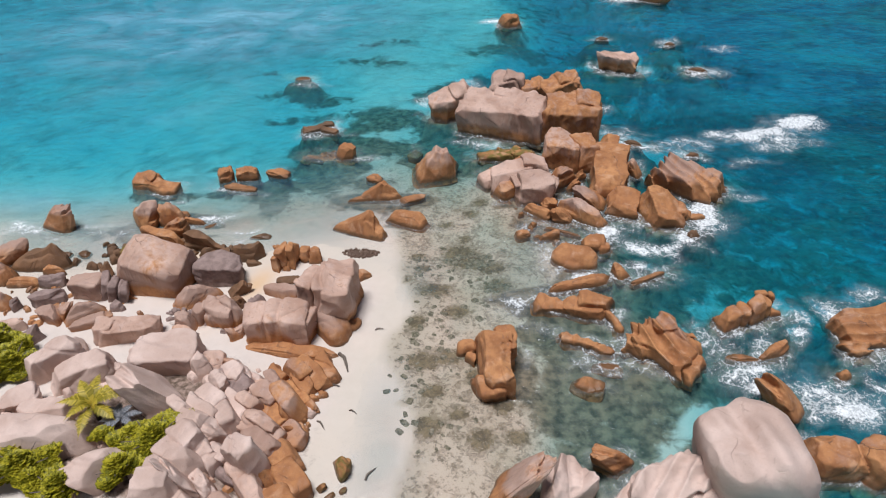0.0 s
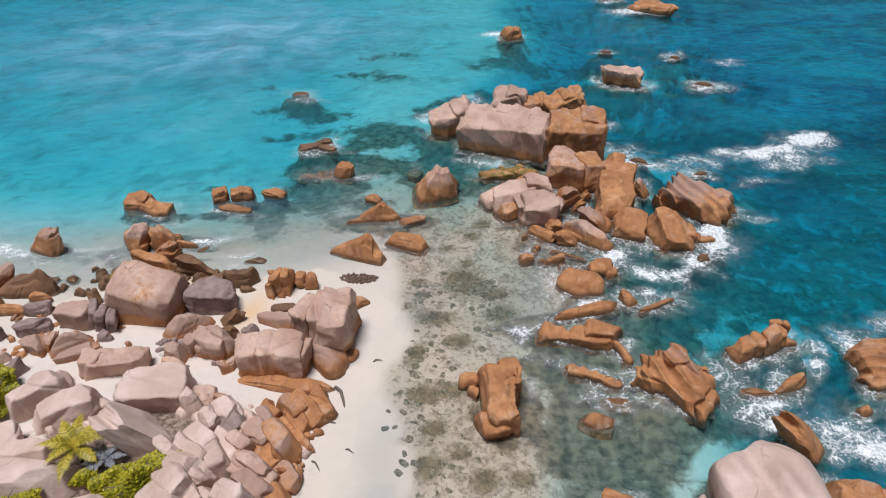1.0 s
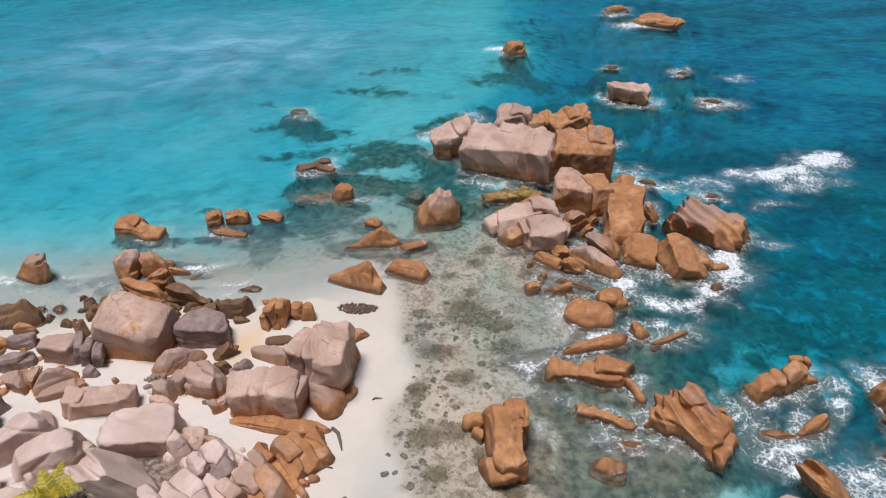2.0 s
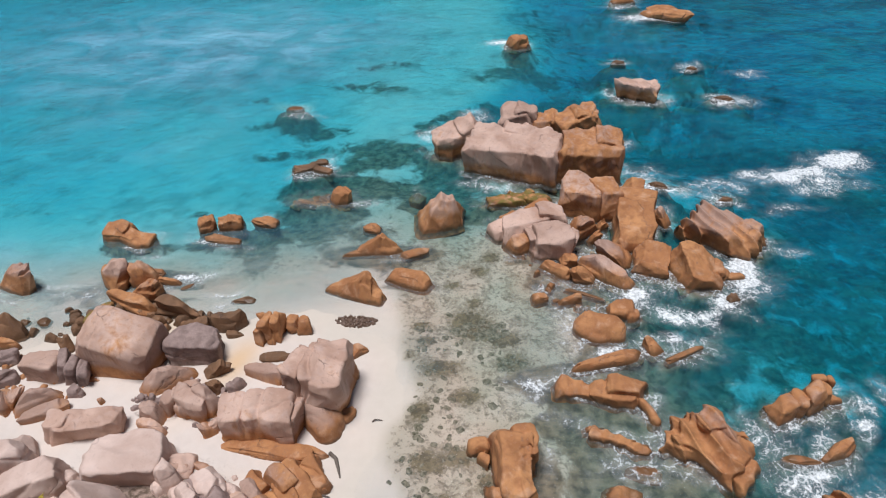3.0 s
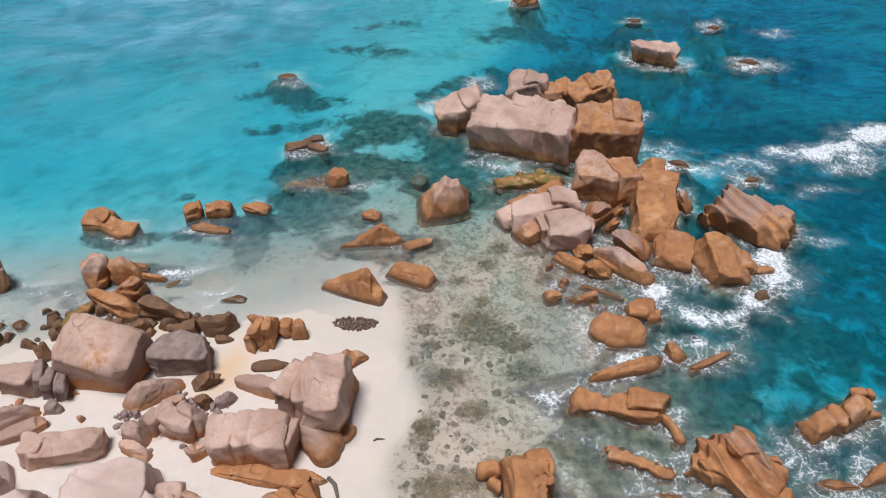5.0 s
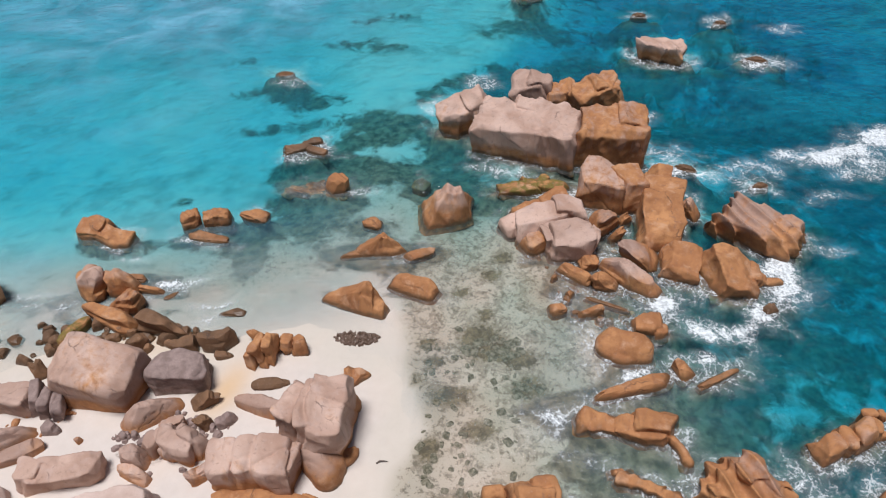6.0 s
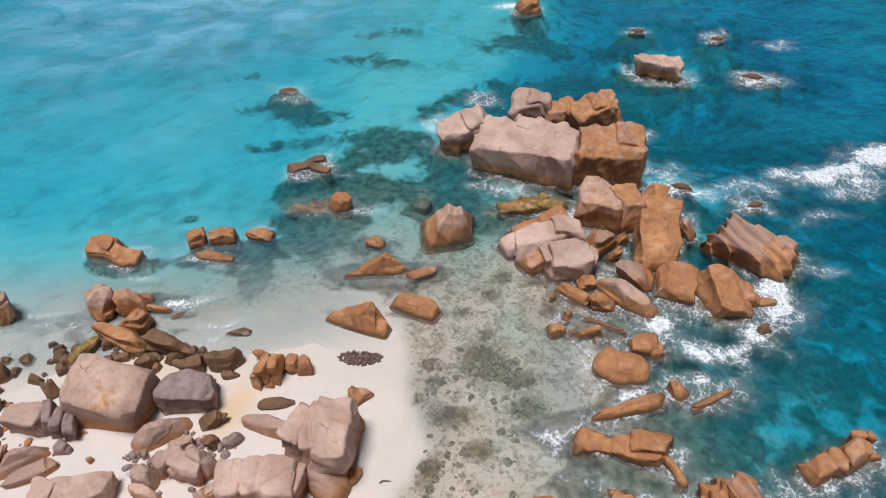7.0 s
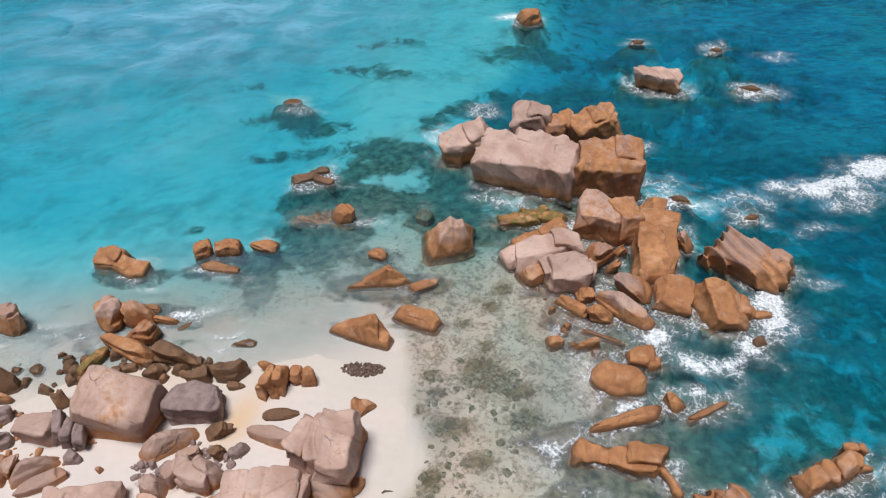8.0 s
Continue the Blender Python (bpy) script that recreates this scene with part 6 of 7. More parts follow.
tagged(new("ground", ground_mesh), "white coral sand beach and shallow sea bed with weed", "ground", kind="structure")

milk_and_haze = np.clip(blob(gx, gy, -38, 50, 9, 3.0, -8) * 0.7 + blob(gx, gy, -31, 49.5, 6, 2.2) * 0.7 + blob(gx, gy, -20.5, 51.5, 4.5, 3.0) * 0.7 + blob(gx, gy, -13, 53, 4, 3) * 0.3 + blob(gx, gy, -45, 56, 12, 4) * 0.5, 0, 1)
# the two wide blobs beyond y 100 paint sky haze, not milky water
milk_and_haze = np.clip(milk_and_haze + 0.35 * blob(gx, gy, -24, 58, 18, 8, 6) + 0.35 * blob(gx, gy, -14, 55, 8, 5) + 0.3 * blob(gx, gy, -30, 53, 9, 4) + 0.25 * blob(gx, gy, 5.5, 46.5, 2.5, 4) + 0.4 * blob(gx, gy, -5.2, 27, 1.8, 7) + 0.3 * blob(gx, gy, -4.0, 45, 1.8, 3) + 0.95 * blob(gx, gy, -46, 106, 34, 26) + 0.3 * blob(gx, gy, -20, 112, 22, 14) + 0.25 * blob(gx, gy, -35, 76, 14, 8), 0, 1)
water_mesh = mesh_of("water", np.stack((gx, gy, np.zeros(gx.shape)), -1).reshape(-1, 3), quads, WATER)
give(water_mesh, "depth", np.clip(-gz, 0, None).ravel())
give(water_mesh, "milk_and_haze", milk_and_haze.ravel())
tagged(new("water", water_mesh), "clear turquoise sea over pale sand and dark reef", "sea", kind="structure")


# ---- boulders ----
for name, seed, place, size, yaw, square, taper, lean, crest, flute, rust, level, label, group in ROCKS:
    ground = ground_at(place[0], place[1])
    if seed in (445, 4785, 1909, 8860, 7535, 980, 6935):  # broken rock, carved from one leaning block
        w, d, h = size
        c, n = math.cos(radians(yaw)), math.sin(radians(yaw))
        high = max(0.25, h * (0.3 + 0.7 * (crest[1] + crest[2]) / 2))
        sway = (lean[0] * h * 0.5, lean[1] * h * 0.5)
        narrow = 1 - 0.85 * max(taper, 0)
        tilt = math.degrees(math.atan2((crest[0] - crest[3]) * h * 0.6, w))
        one = block(place[0] + sway[0] * c - sway[1] * n, place[1] + sway[0] * n + sway[1] * c, place[2] + high, w / 2 * narrow * 1.06, d / 2 * narrow * 1.08, yaw, 8, tilt, 0.1, max(0.03, min(0.5, taper * (w + d) / 4 / h)))
        style = (0.075 if max(size) < 3 else 0.09, 0.14, 0.02, 0.0, (0.05, 0.10, 0.22)[flute], yaw + 20, max(0.6, min(1.3, w / 4)))
        p, f = carve(seed, [one], place[2], min(ground, place[2]) - 0.35, *style)
        boulder = new(name, mesh_of(name, (p - np.array(place)) @ np.array(((c, -n, 0), (n, c, 0), (0, 0, 1))), f, granite_for(rust)))
    else:
        p = rock_points(seed, square, level, *size, taper, *lean, crest, flute, root=place[2] - ground + 0.35)
        boulder = new(name, mesh_of(name, p, BALLS[level][1], granite_for(rust)))
    boulder.matrix_world = pose(*place, 0, 0, yaw)
    tagged(boulder, label, "rock", group)

for name, seed, base, rust, style, label, group, pieces in CARVED:
    mid = np.mean([piece[1][:2] for piece in pieces], 0)
    bottom = min(ground_at(piece[1][0], piece[1][1]) for piece in pieces) - 0.3
    p, f = carve(seed, pieces, base, bottom, *style)
    place = np.array((mid[0], mid[1], base))
    boulder = new(name, mesh_of(name, p - place, f, granite_for(rust)))
    boulder.matrix_world = pose(*place)
    tagged(boulder, label, "rock", group)


# ---- loose rubble between the boulders of the pile ----
def rubble(name, count, seed, middle, reach, sizes, rust, label, grain=None, flat=1.0, material=None):
    rng = np.random.RandomState(seed)
    points, faces, at = [], [], 0
    for _ in range(count):
        a, r = rng.uniform(0, 6.283), rng.uniform(0, 1) ** 0.5
        x, y = middle[0] + reach[0] * r * math.cos(a), middle[1] + reach[1] * r * math.sin(a)
        w = rng.uniform(*sizes)
        p = rock_points(rng.randint(9999), rng.uniform(5, 8), 2, w, w * rng.uniform(0.5, 0.9), w * rng.uniform(0.25, 0.6) * flat, 0.25, 0, 0, 0, (1, 1, 1, 1), 0)
        turn = a * 3 if grain is None else grain + rng.uniform(-0.35, 0.35)
        c, s = math.cos(turn), math.sin(turn)
        z = ground_at(x, y)
        p = np.stack((x + p[:, 0] * c - p[:, 1] * s, y + p[:, 0] * s + p[:, 1] * c, z + p[:, 2]), 1)
        points.append(p)
        faces.append(BALLS[2][1] + at)
        at += len(p)
    ob = new(name, mesh_of(name, np.concatenate(points), np.concatenate(faces), material or granite_for(rust), material is not None))
    return tagged(ob, label, "weed" if material else "rubble", kind="stuff")


rubble("rubble", 75, 11, (-20, 28), (10, 7.0), (0.4, 1.5), -0.2, "broken pale granite slabs wedged between the boulders", -0.65)
rubble("rubble", 60, 24, (-14, 27), (4, 6.0), (0.4, 1.3), 0.25, "broken pink granite slabs wedged between the boulders", -0.65)


def wedged_slabs(count, seed):
    """Tilted slabs lying side by side down the seaward slope of the pile, rusty where the sea reaches them."""
    rng = np.random.RandomState(seed)
    spots = []
    for _ in range(4000):
        x, y = rng.uniform(-19.5, -10.2), rng.uniform(21.5, 33.5)
        if len(spots) < count and abs(x + 14.6 + (y - 27.5) * 0.12) < 3.6 and all(((x - a) * 0.55) ** 2 + (y - b) ** 2 > 1.55 for a, b in spots):
            spots.append((x, y))
    for x, y in spots:
        w = rng.uniform(1.9, 3.3)
        rust = -0.2 if x < -14.5 else 0.1 if x < -12.6 else 0.45 if rng.uniform() < 0.5 else 0.85
        p = rock_points(rng.randint(9999), rng.uniform(5, 8), 4, w, w * rng.uniform(0.45, 0.68), w * rng.uniform(0.32, 0.5), 0.1, rng.uniform(-0.3, 0.3), rng.uniform(-0.5, 0.1), 0, (1, 1, 1, 1), -1 if rng.uniform() < 0.4 else 0, 1.0, 1.2)
        slab = new("stone", mesh_of("stone", p, BALLS[4][1], granite_for(rust)))
        slab.matrix_world = pose(x, y, ground_at(x, y) + 0.25 + 0.06 * max(0, -12 - x), 0, 0, -42 + rng.uniform(-14, 14))
        tagged(slab, ("pale pinkish" if rust < 0.05 else "pinkish grey" if rust < 0.3 else "rusty orange") + " granite slab wedged in the boulder pile", "rock", "beach boulders")


wedged_slabs(34, 3)
rubble("rubble", 60, 12, (-20, 39.5), (4, 2.6), (0.2, 0.8), -0.1, "flat brown granite stones lying on white sand")
rubble("rubble", 60, 13, (-33, 41.5), (6, 3.0), (0.2, 0.9), 0.1, "grey granite stones scattered on the beach")
rubble("rubble", 50, 14, (-12, 31.5), (2.2, 3.6), (0.25, 0.8), 0.85, "rusty orange stones at the edge of the sand")
rubble("rubble", 60, 15, (9, 55), (5, 5), (0.3, 1.0), 0.65, "brown stones washed by the sea below the headland")
rubble("weed_clumps", 70, 51, (-1.2, 42.0), (3.6, 8.0), (0.25, 0.75), 1.2, "dark olive weed clumps on the lagoon floor", None, 0.22, WEED)
rubble("weed_clumps", 60, 52, (-2.0, 33.0), (3.6, 6.0), (0.25, 0.7), 1.2, "dark olive weed clumps on the lagoon floor", None, 0.22, WEED)
rubble("weed_clumps", 44, 53, (0.7, 47.6), (2.3, 0.95), (0.35, 0.9), 1.2, "thick olive weed patch on the lagoon floor", None, 0.22, WEED)
rubble("weed_clumps", 16, 54, (2.8, 44.4), (1.0, 0.8), (0.3, 0.8), 1.2, "dark olive weed patch on the lagoon floor", None, 0.22, WEED)
rubble("weed_clumps", 8, 55, (-4.1, 47.6), (0.7, 0.4), (0.3, 0.6), 1.2, "dark olive weed patch beside the sand", None, 0.22, WEED)
rubble("rubble", 24, 45, (9, 88), (9, 5), (1.2, 3.2), 1.3, "drowned dark stones behind the headland", None, 0.5)
rubble("rubble", 260, 22, (-9.3, 48.3), (1.6, 0.6), (0.1, 0.4), -0.1, "flat dark stones lying in the wash at the sand tip")
rubble("rubble", 70, 16, (-28, 47.8), (9, 2.2), (0.3, 1.5), 1.3, "dark weedy stones along the waterline")


# ---- foam ----
fx, fy = np.meshgrid(np.arange(-46, 50.01, 0.3), np.arange(20, 128.01, 0.3))
fpos = np.stack((fx.ravel(), fy.ravel(), 0 * fx.ravel()), 1)
frng = np.random.RandomState(77)
wx = fx + (waves(fpos, frng, 0.8, 6) * 0.7 + waves(fpos, frng, 2.0, 6) * 0.35).reshape(fx.shape)
wy = fy + (waves(fpos, frng, 0.8, 6) * 0.7 + waves(fpos, frng, 2.0, 6) * 0.35).reshape(fx.shape)
surf_amount = np.zeros(fx.shape)
surf_rise = np.zeros(fx.shape)


def surf(x, y, rx, ry, turn=0.0, dense=1.0, rise=0.0):
    """White water round a point, thick in the middle, thinning out over an uneven edge; rise lifts a breaking crest."""
    patch = blob(wx, wy, x, y, rx * 0.8, ry * 0.8, turn)
    surf_amount[:] = np.maximum(surf_amount, dense * 0.95 * patch) + 0.06 * dense * patch
    surf_rise[:] = np.maximum(surf_rise, rise * patch ** 2)


# breakers on the outer reef
surf(32.0, 69.9, 6.5, 2.6, 8, 0.85, 0.3)
surf(37.6, 72.4, 4.6, 3.0, 28, 0.95, 0.4)
surf(28.0, 70.2, 3.2, 1.7, 15, 0.8, 0.2)
surf(34.0, 68.0, 6.0, 2.6, 0, 0.6)
surf(25.0, 68.0, 4.6, 2.4, -14, 0.56)
surf(30, 63.3, 4.5, 2.0, 10, 0.47)
# east side of the headland
surf(17.5, 68.6, 4.0, 4.7, 0, 0.59)
surf(20.5, 67.2, 5.0, 3.1, -12, 0.57)
surf(24.5, 65.6, 3.8, 1.8, -25, 0.63)
surf(18.0, 63.5, 2.5, 3.4, 0, 0.52)
surf(15.9, 76.8, 1.8, 1.8, 0, 0.57)
# round the cracked boulders
surf(22.5, 53.3, 3.4, 3.6, 50, 0.8, 0.12)
surf(26.6, 57.5, 3.0, 1.8, -20, 0.59)
surf(20.6, 50.2, 2.6, 2.4, 0, 0.72, 0.08)
surf(16.9, 48.4, 4.2, 1.3, -35, 0.72)
surf(13.6, 50.4, 3.2, 3.4, 0, 0.57)
surf(17.5, 45.2, 2.2, 2.0, 0, 0.47)
surf(16.6, 52.5, 2.0, 2.9, 0, 0.59)
surf(9.6, 56.4, 3.2, 1.8, -20, 0.55)
surf(11.5, 52.0, 4.2, 1.8, -25, 0.57)
# round the low orange rocks
surf(6.6, 47.4, 2.5, 3.9, 0, 0.52)
surf(8.6, 43.3, 5.2, 1.6, 16, 0.57)
surf(12.6, 43.9, 3.2, 1.6, 5, 0.52)
surf(14.6, 46.2, 3.0, 1.6, 20, 0.52)
surf(3.7, 40.7, 2.8, 2.5, 0, 0.57)
surf(6.6, 42.0, 2.5, 1.2, -10, 0.47)
surf(7.4, 38.0, 5.0, 1.2, -18, 0.52)
surf(12.7, 41.0, 1.5, 1.8, 0, 0.52)
surf(9.8, 35.9, 3.2, 1.0, -22, 0.47)
surf(10.2, 32.4, 1.6, 1.3, 0, 0.47)
surf(5.2, 35.4, 1.0, 1.8, 0, 0.47)
# the near eastern coves
surf(18.4, 37.8, 3.5, 2.5, -40, 0.57)
surf(21.4, 37.2, 2.6, 1.2, 35, 0.75, 0.1)
surf(25.6, 40.6, 2.2, 1.8, 0, 0.57)
surf(19.2, 33.6, 2.8, 3.4, 0, 0.63)
surf(25.0, 32.8, 4.0, 3.9, -40, 0.63)
surf(27.0, 30.8, 2.2, 1.8, -40, 1.0, 0.35)
surf(24.2, 30.3, 1.6, 1.4, 0, 0.72)
surf(29.8, 33.0, 4.0, 2.9, 0, 0.52)
surf(29.3, 40.8, 2.6, 3.2, 20, 0.75, 0.1)
surf(32.8, 43.0, 4.0, 1.7, 10, 0.59)
surf(30.2, 36.6, 1.6, 1.4, 0, 0.7)
surf(15.8, 37.6, 1.5, 3.1, -30, 0.47)
# inner side of the headland
surf(1.6, 67.6, 4.5, 2.0, -4, 0.63)
surf(-4.6, 78.4, 1.9, 2.6, 0, 0.65)
surf(-0.2, 83.0, 3.2, 2.0, 0, 0.59)
surf(1.6, 60.0, 1.5, 3.1, 0, 0.47)
# awash reefs and stacks in the western bay
surf(-17.6, 70.4, 3.0, 2.1, 0, 0.59)
surf(-15.4, 71.4, 1.9, 2.5, 0, 0.57)
surf(-13.2, 69.6, 2.8, 1.6, 0, 0.43)
surf(-11.2, 65.0, 1.9, 1.6, 20, 0.59)
surf(-23.6, 58.4, 3.2, 1.0, 0, 0.63)
surf(-19.8, 61.4, 2.8, 1.4, 0, 0.47)
surf(-30.4, 60.0, 4.0, 1.3, -6, 0.52)
surf(-31.2, 57.2, 3.0, 0.9, 0, 0.52)
surf(-20.4, 84.0, 4.5, 1.8, -10, 0.57)
surf(-6.6, 56.2, 4.2, 1.0, 0, 0.47)
surf(-38.6, 50.8, 2.5, 1.0, 0, 0.47)
surf(-24.6, 52.6, 3.0, 1.3, 10, 0.52)
surf(-20.6, 50.0, 4.5, 1.8, 20, 0.47)
surf(-33.0, 51.5, 5.0, 1.3, 6, 0.46)
# far skerries
surf(27.2, 116, 7.0, 3.0, -6, 0.85, 0.2)
surf(4.2, 106.6, 3.2, 1.8, 0, 0.85, 0.1)
surf(23.4, 121.5, 5.0, 1.6, 0, 0.7)
surf(31.0, 87.0, 4.4, 2.4, -6, 0.66)
surf(21.4, 88.2, 2.0, 3.4, 0, 0.57)
surf(35.5, 94.6, 3.6, 1.8, 0, 0.6)
surf(28.7, 97.3, 2.8, 1.3, 0, 0.65)
surf(20, 100.3, 1.6, 0.8, 0, 0.7)


surf(13.6, 50.8, 2.0, 1.4, -50, 0.95, 0.05)
surf(15.4, 48.9, 2.2, 1.0, -20, 1.0, 0.08)
surf(18.0, 48.8, 2.6, 0.9, 20, 1.0, 0.08)
surf(20.3, 35.0, 1.9, 1.5, 20, 1.0, 0.12)
surf(20.3, 32.4, 1.8, 1.4, 0, 0.9, 0.08)
surf(24.6, 38.6, 1.6, 1.0, 20, 0.8)
surf(10.6, 44.7, 2.6, 0.6, 12, 0.8)
surf(15.0, 45.6, 2.4, 0.7, 8, 0.75)
surf(8.6, 45.6, 1.8, 0.6, 0, 0.75)
surf(23.0, 54.6, 2.2, 1.8, 30, 0.95, 0.1)
surf(26.2, 32.0, 2.6, 2.2, -30, 1.0, 0.2)
surf(31.0, 69.4, 5.5, 1.5, 4, 0.85, 0.3)
surf(37.5, 72.4, 4.0, 2.2, 28, 1.0, 0.4)
surf(4.0, 41.2, 1.2, 1.0, 0, 0.6)
surf(1.8, 67.6, 2.6, 0.9, -14, 0.8)
surf(18.9, 68.3, 2.4, 1.6, 0, 0.75)


surf(-42.0, 51.6, 4.5, 1.0, -6, 0.7)
surf(-35.0, 52.6, 3.5, 0.7, 8, 0.62)
surf(-24.0, 53.6, 2.4, 1.0, 0, 0.75)
surf(-21.0, 51.6, 2.6, 0.7, 14, 0.6)
surf(-28.5, 56.5, 3.0, 0.6, 4, 0.5)


# a broken rim of froth round every rock that stands in moving water
for cx, cy, rx, ry, c, n, _ in SHOALS:
    lively = (0.5 if cx > 9 else 0.42 if cx > 3 and cy > 36 else 0.3) * (1 - float(step(np.array(cx), -4, -1)) * float(step(np.array(38 - cy), 0, 2)) * (cx < 8))
    u, v = ((wx - cx) * c + (wy - cy) * n) / rx, (-(wx - cx) * n + (wy - cy) * c) / ry
    away = np.clip(np.hypot(u, v) - 1.0, 0, None) * min(rx, ry)
    surf_amount[:] = np.maximum(surf_amount, lively * np.exp(-(away / 0.75) ** 2))
surf_amount *= step(-np.clip(shore_distance(fx, fy), -9, 9), 0.0, 1.5)
wet = surf_amount > 0.03
wet_cells = wet[:-1, :-1] | wet[1:, :-1] | wet[:-1, 1:] | wet[1:, 1:]
fi = np.arange(fx.size).reshape(fx.shape)
foam_quads = np.stack((fi[:-1, :-1], fi[:-1, 1:], fi[1:, 1:], fi[1:, :-1]), -1)[wet_cells]
used, inverse = np.unique(foam_quads, return_inverse=True)
crest = surf_rise * (0.7 + 0.4 * waves(fpos, frng, 1.6, 6).reshape(fx.shape)) + 0.03 * surf_amount * (1 + waves(fpos, frng, 2.4, 6).reshape(fx.shape))
foam_mesh = mesh_of("sea_foam", np.stack((fx, fy, 0.035 + np.clip(crest, 0, None)), -1).reshape(-1, 3)[used], inverse.reshape(-1, 4), FOAM)
give(foam_mesh, "foam", np.clip(surf_amount, 0, 1.2).ravel()[used])
tagged(new("sea_foam", foam_mesh), "white sea foam breaking round the rocks and over reefs", "foam", kind="stuff")


# ---- plants among the boulders ----
def leaf_cloud(rng, count, radius, height, size):
    """Many small oval leaves in rosettes over a low uneven mound."""
    points, faces = [], []
    for _ in range(count):
        a, r = rng.uniform(0, 6.283), rng.uniform(0, 1) ** 0.55
        lump = 0.75 + 0.25 * math.sin(a * 3 + count) + 0.2 * math.sin(r * 7 + a)
        cx, cy = radius[0] * r * math.cos(a) * lump, radius[1] * r * math.sin(a) * lump
        cz = height * (1 - r * r * 0.8) * (0.62 + 0.38 * math.sin(cx * 2.3 + 1) * math.cos(cy * 2.7)) * rng.uniform(0.72, 1.06)
        for k in range(7):
            b = k * 0.9 + rng.uniform(0, 0.6)
            tip = rng.uniform(0.25, 0.75)
            s = size * rng.uniform(0.7, 1.25)
            out = np.array((math.cos(b) * math.cos(tip), math.sin(b) * math.cos(tip), math.sin(tip)))
            side = np.array((-math.sin(b), math.cos(b), 0.0))
            o = np.array((cx, cy, cz))
            n = len(points)
            points += [o + out * s * 0.15, o + out * s * 0.6 + side * s * 0.3, o + out * s, o + out * s * 0.6 - side * s * 0.3]
            faces.append((n, n + 1, n + 2, n + 3))
    return points, faces


def tube(points, radii, sides=7):
    """A tapered bent limb along some points."""
    verts, faces = [], []
    for i, (p, r) in enumerate(zip(points, radii)):
        ahead = Vector(points[min(i + 1, len(points) - 1)]) - Vector(points[max(i - 1, 0)])
        q = ahead.to_track_quat("Z", "Y")
        for k in range(sides):
            a = 6.2832 * k / sides
            verts.append(Vector(p) + q @ Vector((r * math.cos(a), r * math.sin(a), 0)))
    for i in range(len(points) - 1):
        for k in range(sides):
            faces.append((i * sides + k, i * sides + (k + 1) % sides, (i + 1) * sides + (k + 1) % sides, (i + 1) * sides + k))
    faces += [tuple(range(sides))[::-1], tuple(range((len(points) - 1) * sides, len(points) * sides))]
    return verts, faces


def shrub(x, y, rx, ry, height, turn, lift=0.0):
    rng = np.random.RandomState(int(abs(x * 57 + y * 13)))
    base = new("beach_shrub")
    z = ground_at(x, y) + lift
    base.matrix_world = pose(x, y, z, 0, 0, turn)
    tagged(base, "yellow-green leafy beach shrub growing between granite boulders", "shrub", "beach shrubs")
    for k in range(6):
        a = k * 1.05 + rng.uniform(0, 0.5)
        ends = [(0, 0, -0.2), (rx * 0.3 * math.cos(a), ry * 0.3 * math.sin(a), height * 0.4), (rx * 0.62 * math.cos(a), ry * 0.62 * math.sin(a), height * 0.7)]
        part("stem", mesh_of("stem", *tube(ends, (0.06, 0.045, 0.02)), WOOD), base, "grey woody stem")
    p, f = leaf_cloud(rng, int(320 * rx * ry) + 120, (rx, ry), height, 0.27)
    part("foliage", mesh_of("foliage", p, f, LEAF, False), base)
    return base


shrub(-19.2, 26.0, 2.7, 2.1, 1.5, 10, 0.5)
shrub(-20.4, 23.6, 1.6, 1.5, 1.3, 40, 0.5)
shrub(-26.0, 23.4, 3.2, 2.2, 1.6, 0, 0.8)
shrub(-23.2, 22.2, 2.0, 1.6, 1.4, 20, 0.6)
shrub(-32.4, 32.9, 2.0, 2.8, 1.5, 0, 0.4)
shrub(-34.6, 35.2, 1.6, 2.2, 1.4, 20, 0.4)
shrub(-22.5, 26.3, 0.9, 0.6, 0.7, 0, 0.6)


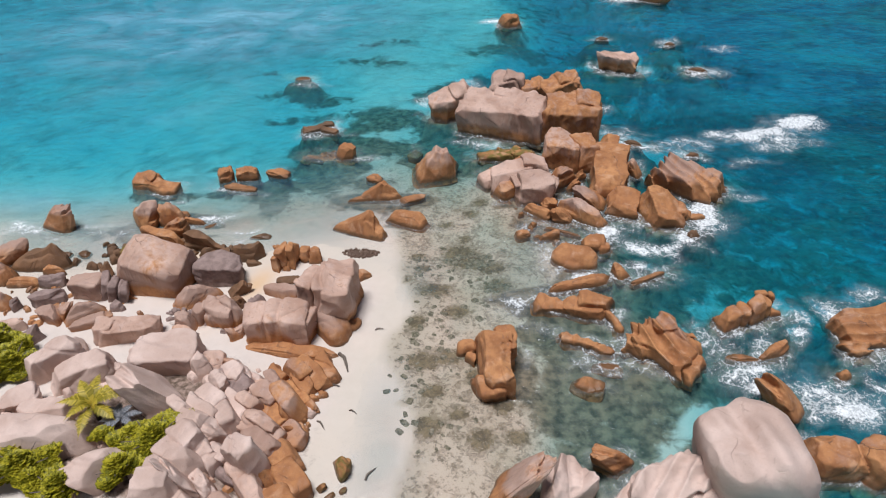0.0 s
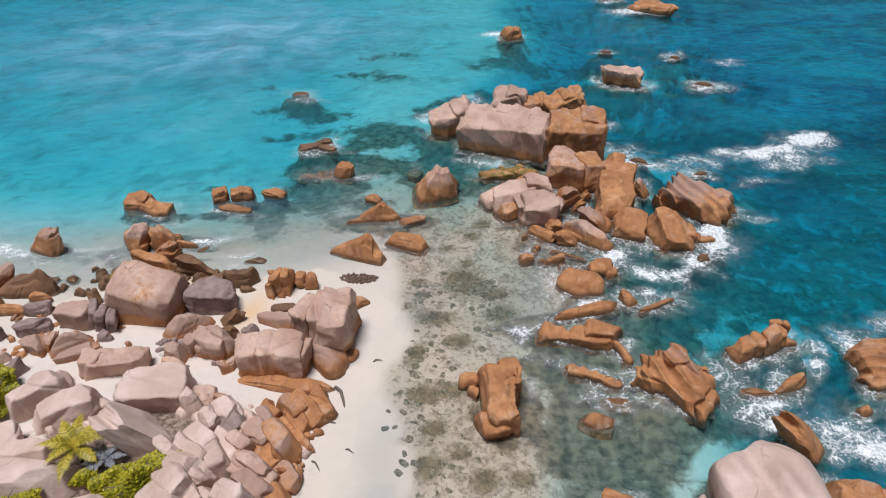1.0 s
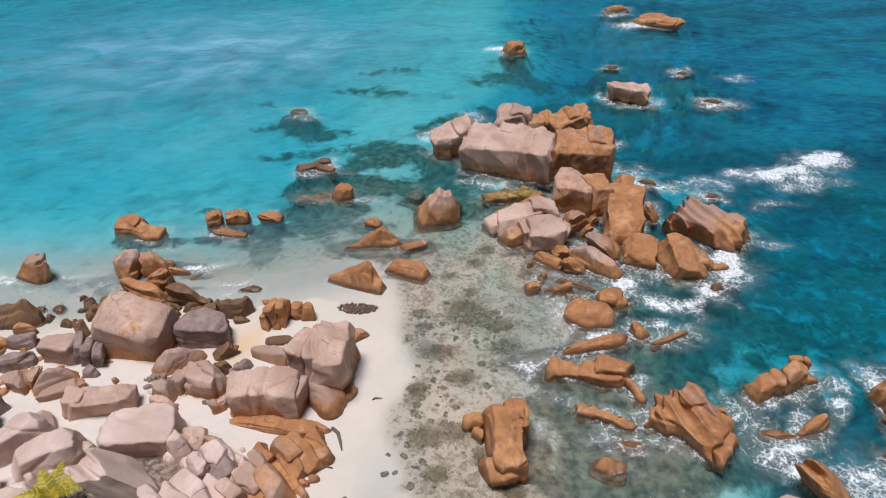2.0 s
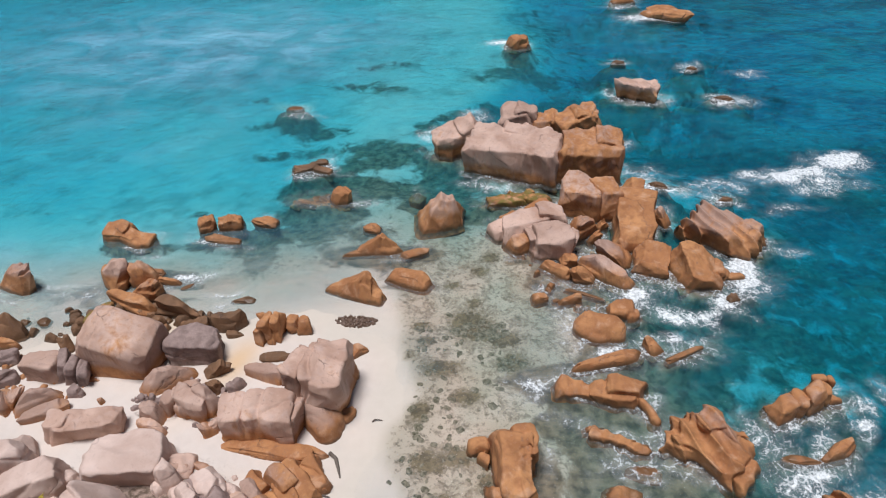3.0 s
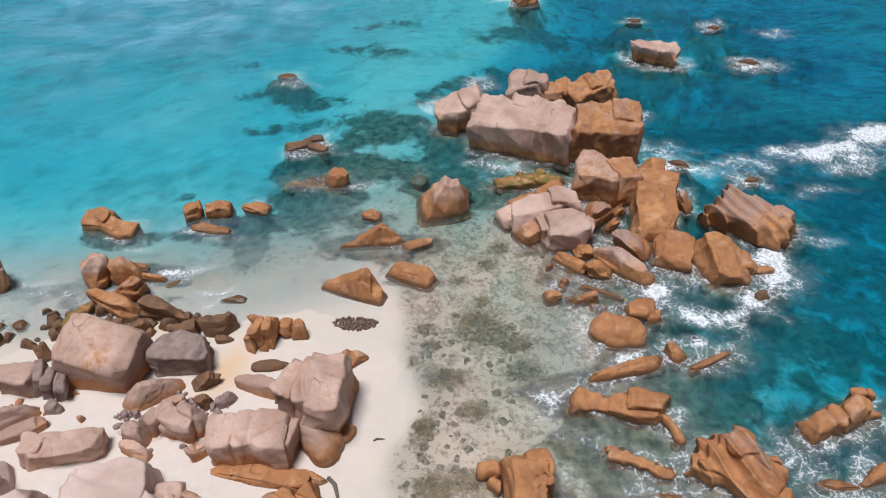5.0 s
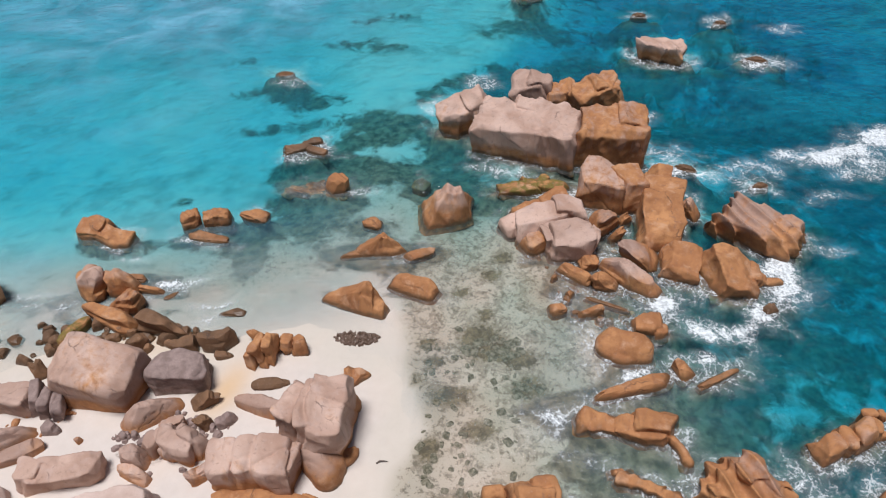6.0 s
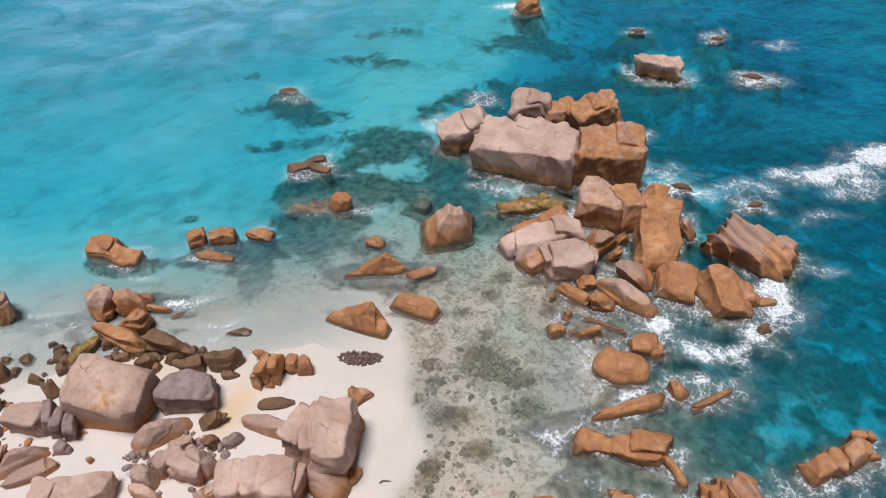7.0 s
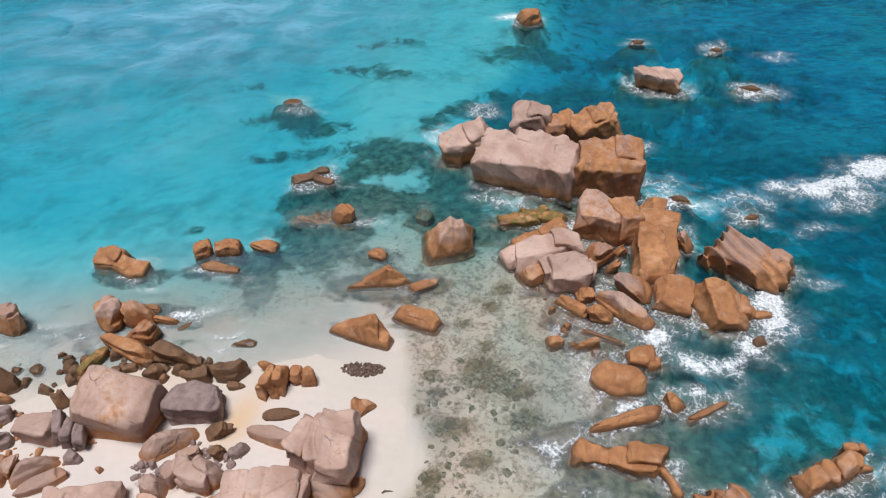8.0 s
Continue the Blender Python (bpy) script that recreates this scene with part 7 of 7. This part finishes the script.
def palm(x, y, z, name, leaf, count, grow, seed, label):
    """A young palm: short stub, arching fronds with split leaflets."""
    rng = np.random.RandomState(seed)
    base = new(name)
    base.matrix_world = pose(x, y, z) @ Matrix.Scale(grow, 4)
    tagged(base, label, "palm")
    part("trunk", mesh_of("trunk", *tube([(0, 0, -0.6), (0.03, 0, 0.3), (0.0, 0.04, 0.9)], (0.16, 0.15, 0.1), 10), WOOD), base, "short fibrous brown trunk")
    for k in range(count):
        turn = k * 2.4 + rng.uniform(-0.2, 0.2)
        rise, length = rng.uniform(0.45, 1.3), rng.uniform(2.0, 2.8)
        spine = []
        for i in range(9):
            s = i / 8
            out = length * s * math.cos(rise * (1 - s * 0.55))
            up = 0.85 + length * (math.sin(rise) * s - 0.62 * s * s)
            spine.append(Vector((out * math.cos(turn), out * math.sin(turn), up)))
        side = Vector((-math.sin(turn), math.cos(turn), 0))
        v, f = tube(spine, [0.035 - 0.003 * i for i in range(9)], 5)
        for i in range(1, 25):
            s = i / 25 * 7.98
            a = int(s)
            o = spine[a].lerp(spine[a + 1], s - a)
            ahead = (spine[a + 1] - spine[a]).normalized()
            reach = 0.5 * math.sin(math.pi * min(1, 0.18 + i / 29)) * rng.uniform(0.85, 1.1)
            for hand in (-1, 1):
                tip = o + side * hand * reach + ahead * reach * 0.55 + Vector((0, 0, -0.22 * reach))
                n = len(v)
                v += [o - ahead * 0.05, o + ahead * 0.05, o.lerp(tip, 0.55) + ahead * 0.048, tip, o.lerp(tip, 0.55) - ahead * 0.048]
                f += [(n, n + 1, n + 2, n + 4), (n + 2, n + 3, n + 4)]
        part("frond", mesh_of("frond", v, f, leaf, False), base)
    return base


palm(-23.6, 28.0, 2.9, "young_palm", FROND, 10, 1.0, 4, "young yellow-green palm with arching fronds between boulders")
palm(-21.9, 27.7, 2.4, "dry_palm", DRY, 8, 0.62, 6, "small dead palm with grey dry fronds beside a boulder")


# ---- drift and weed ----
def driftwood(x, y, turn, length, thick):
    pts = [(-length / 2, 0, 0.05), (-length * 0.2, 0.06 * length, 0.16), (length * 0.15, -0.03 * length, 0.12), (length / 2, -0.14 * length, 0.04)]
    ob = new("driftwood", mesh_of("driftwood", *tube(pts, (thick, thick * 0.9, thick * 0.7, thick * 0.3), 8), WOOD))
    ob.matrix_world = pose(x, y, ground_at(x, y), 0, 0, turn)
    return tagged(ob, "grey weathered driftwood lying on wet white sand", "driftwood", "driftwood pieces")


driftwood(-8.8, 35.1, -55, 2.0, 0.14)
driftwood(-9.4, 32.8, 8, 1.1, 0.07)
driftwood(-9.6, 29.4, -40, 0.9, 0.07)
driftwood(-5.9, 25.8, 65, 1.1, 0.08)
driftwood(-6.6, 38.6, 20, 0.7, 0.05)
driftwood(-7.6, 30.6, -20, 0.6, 0.05)
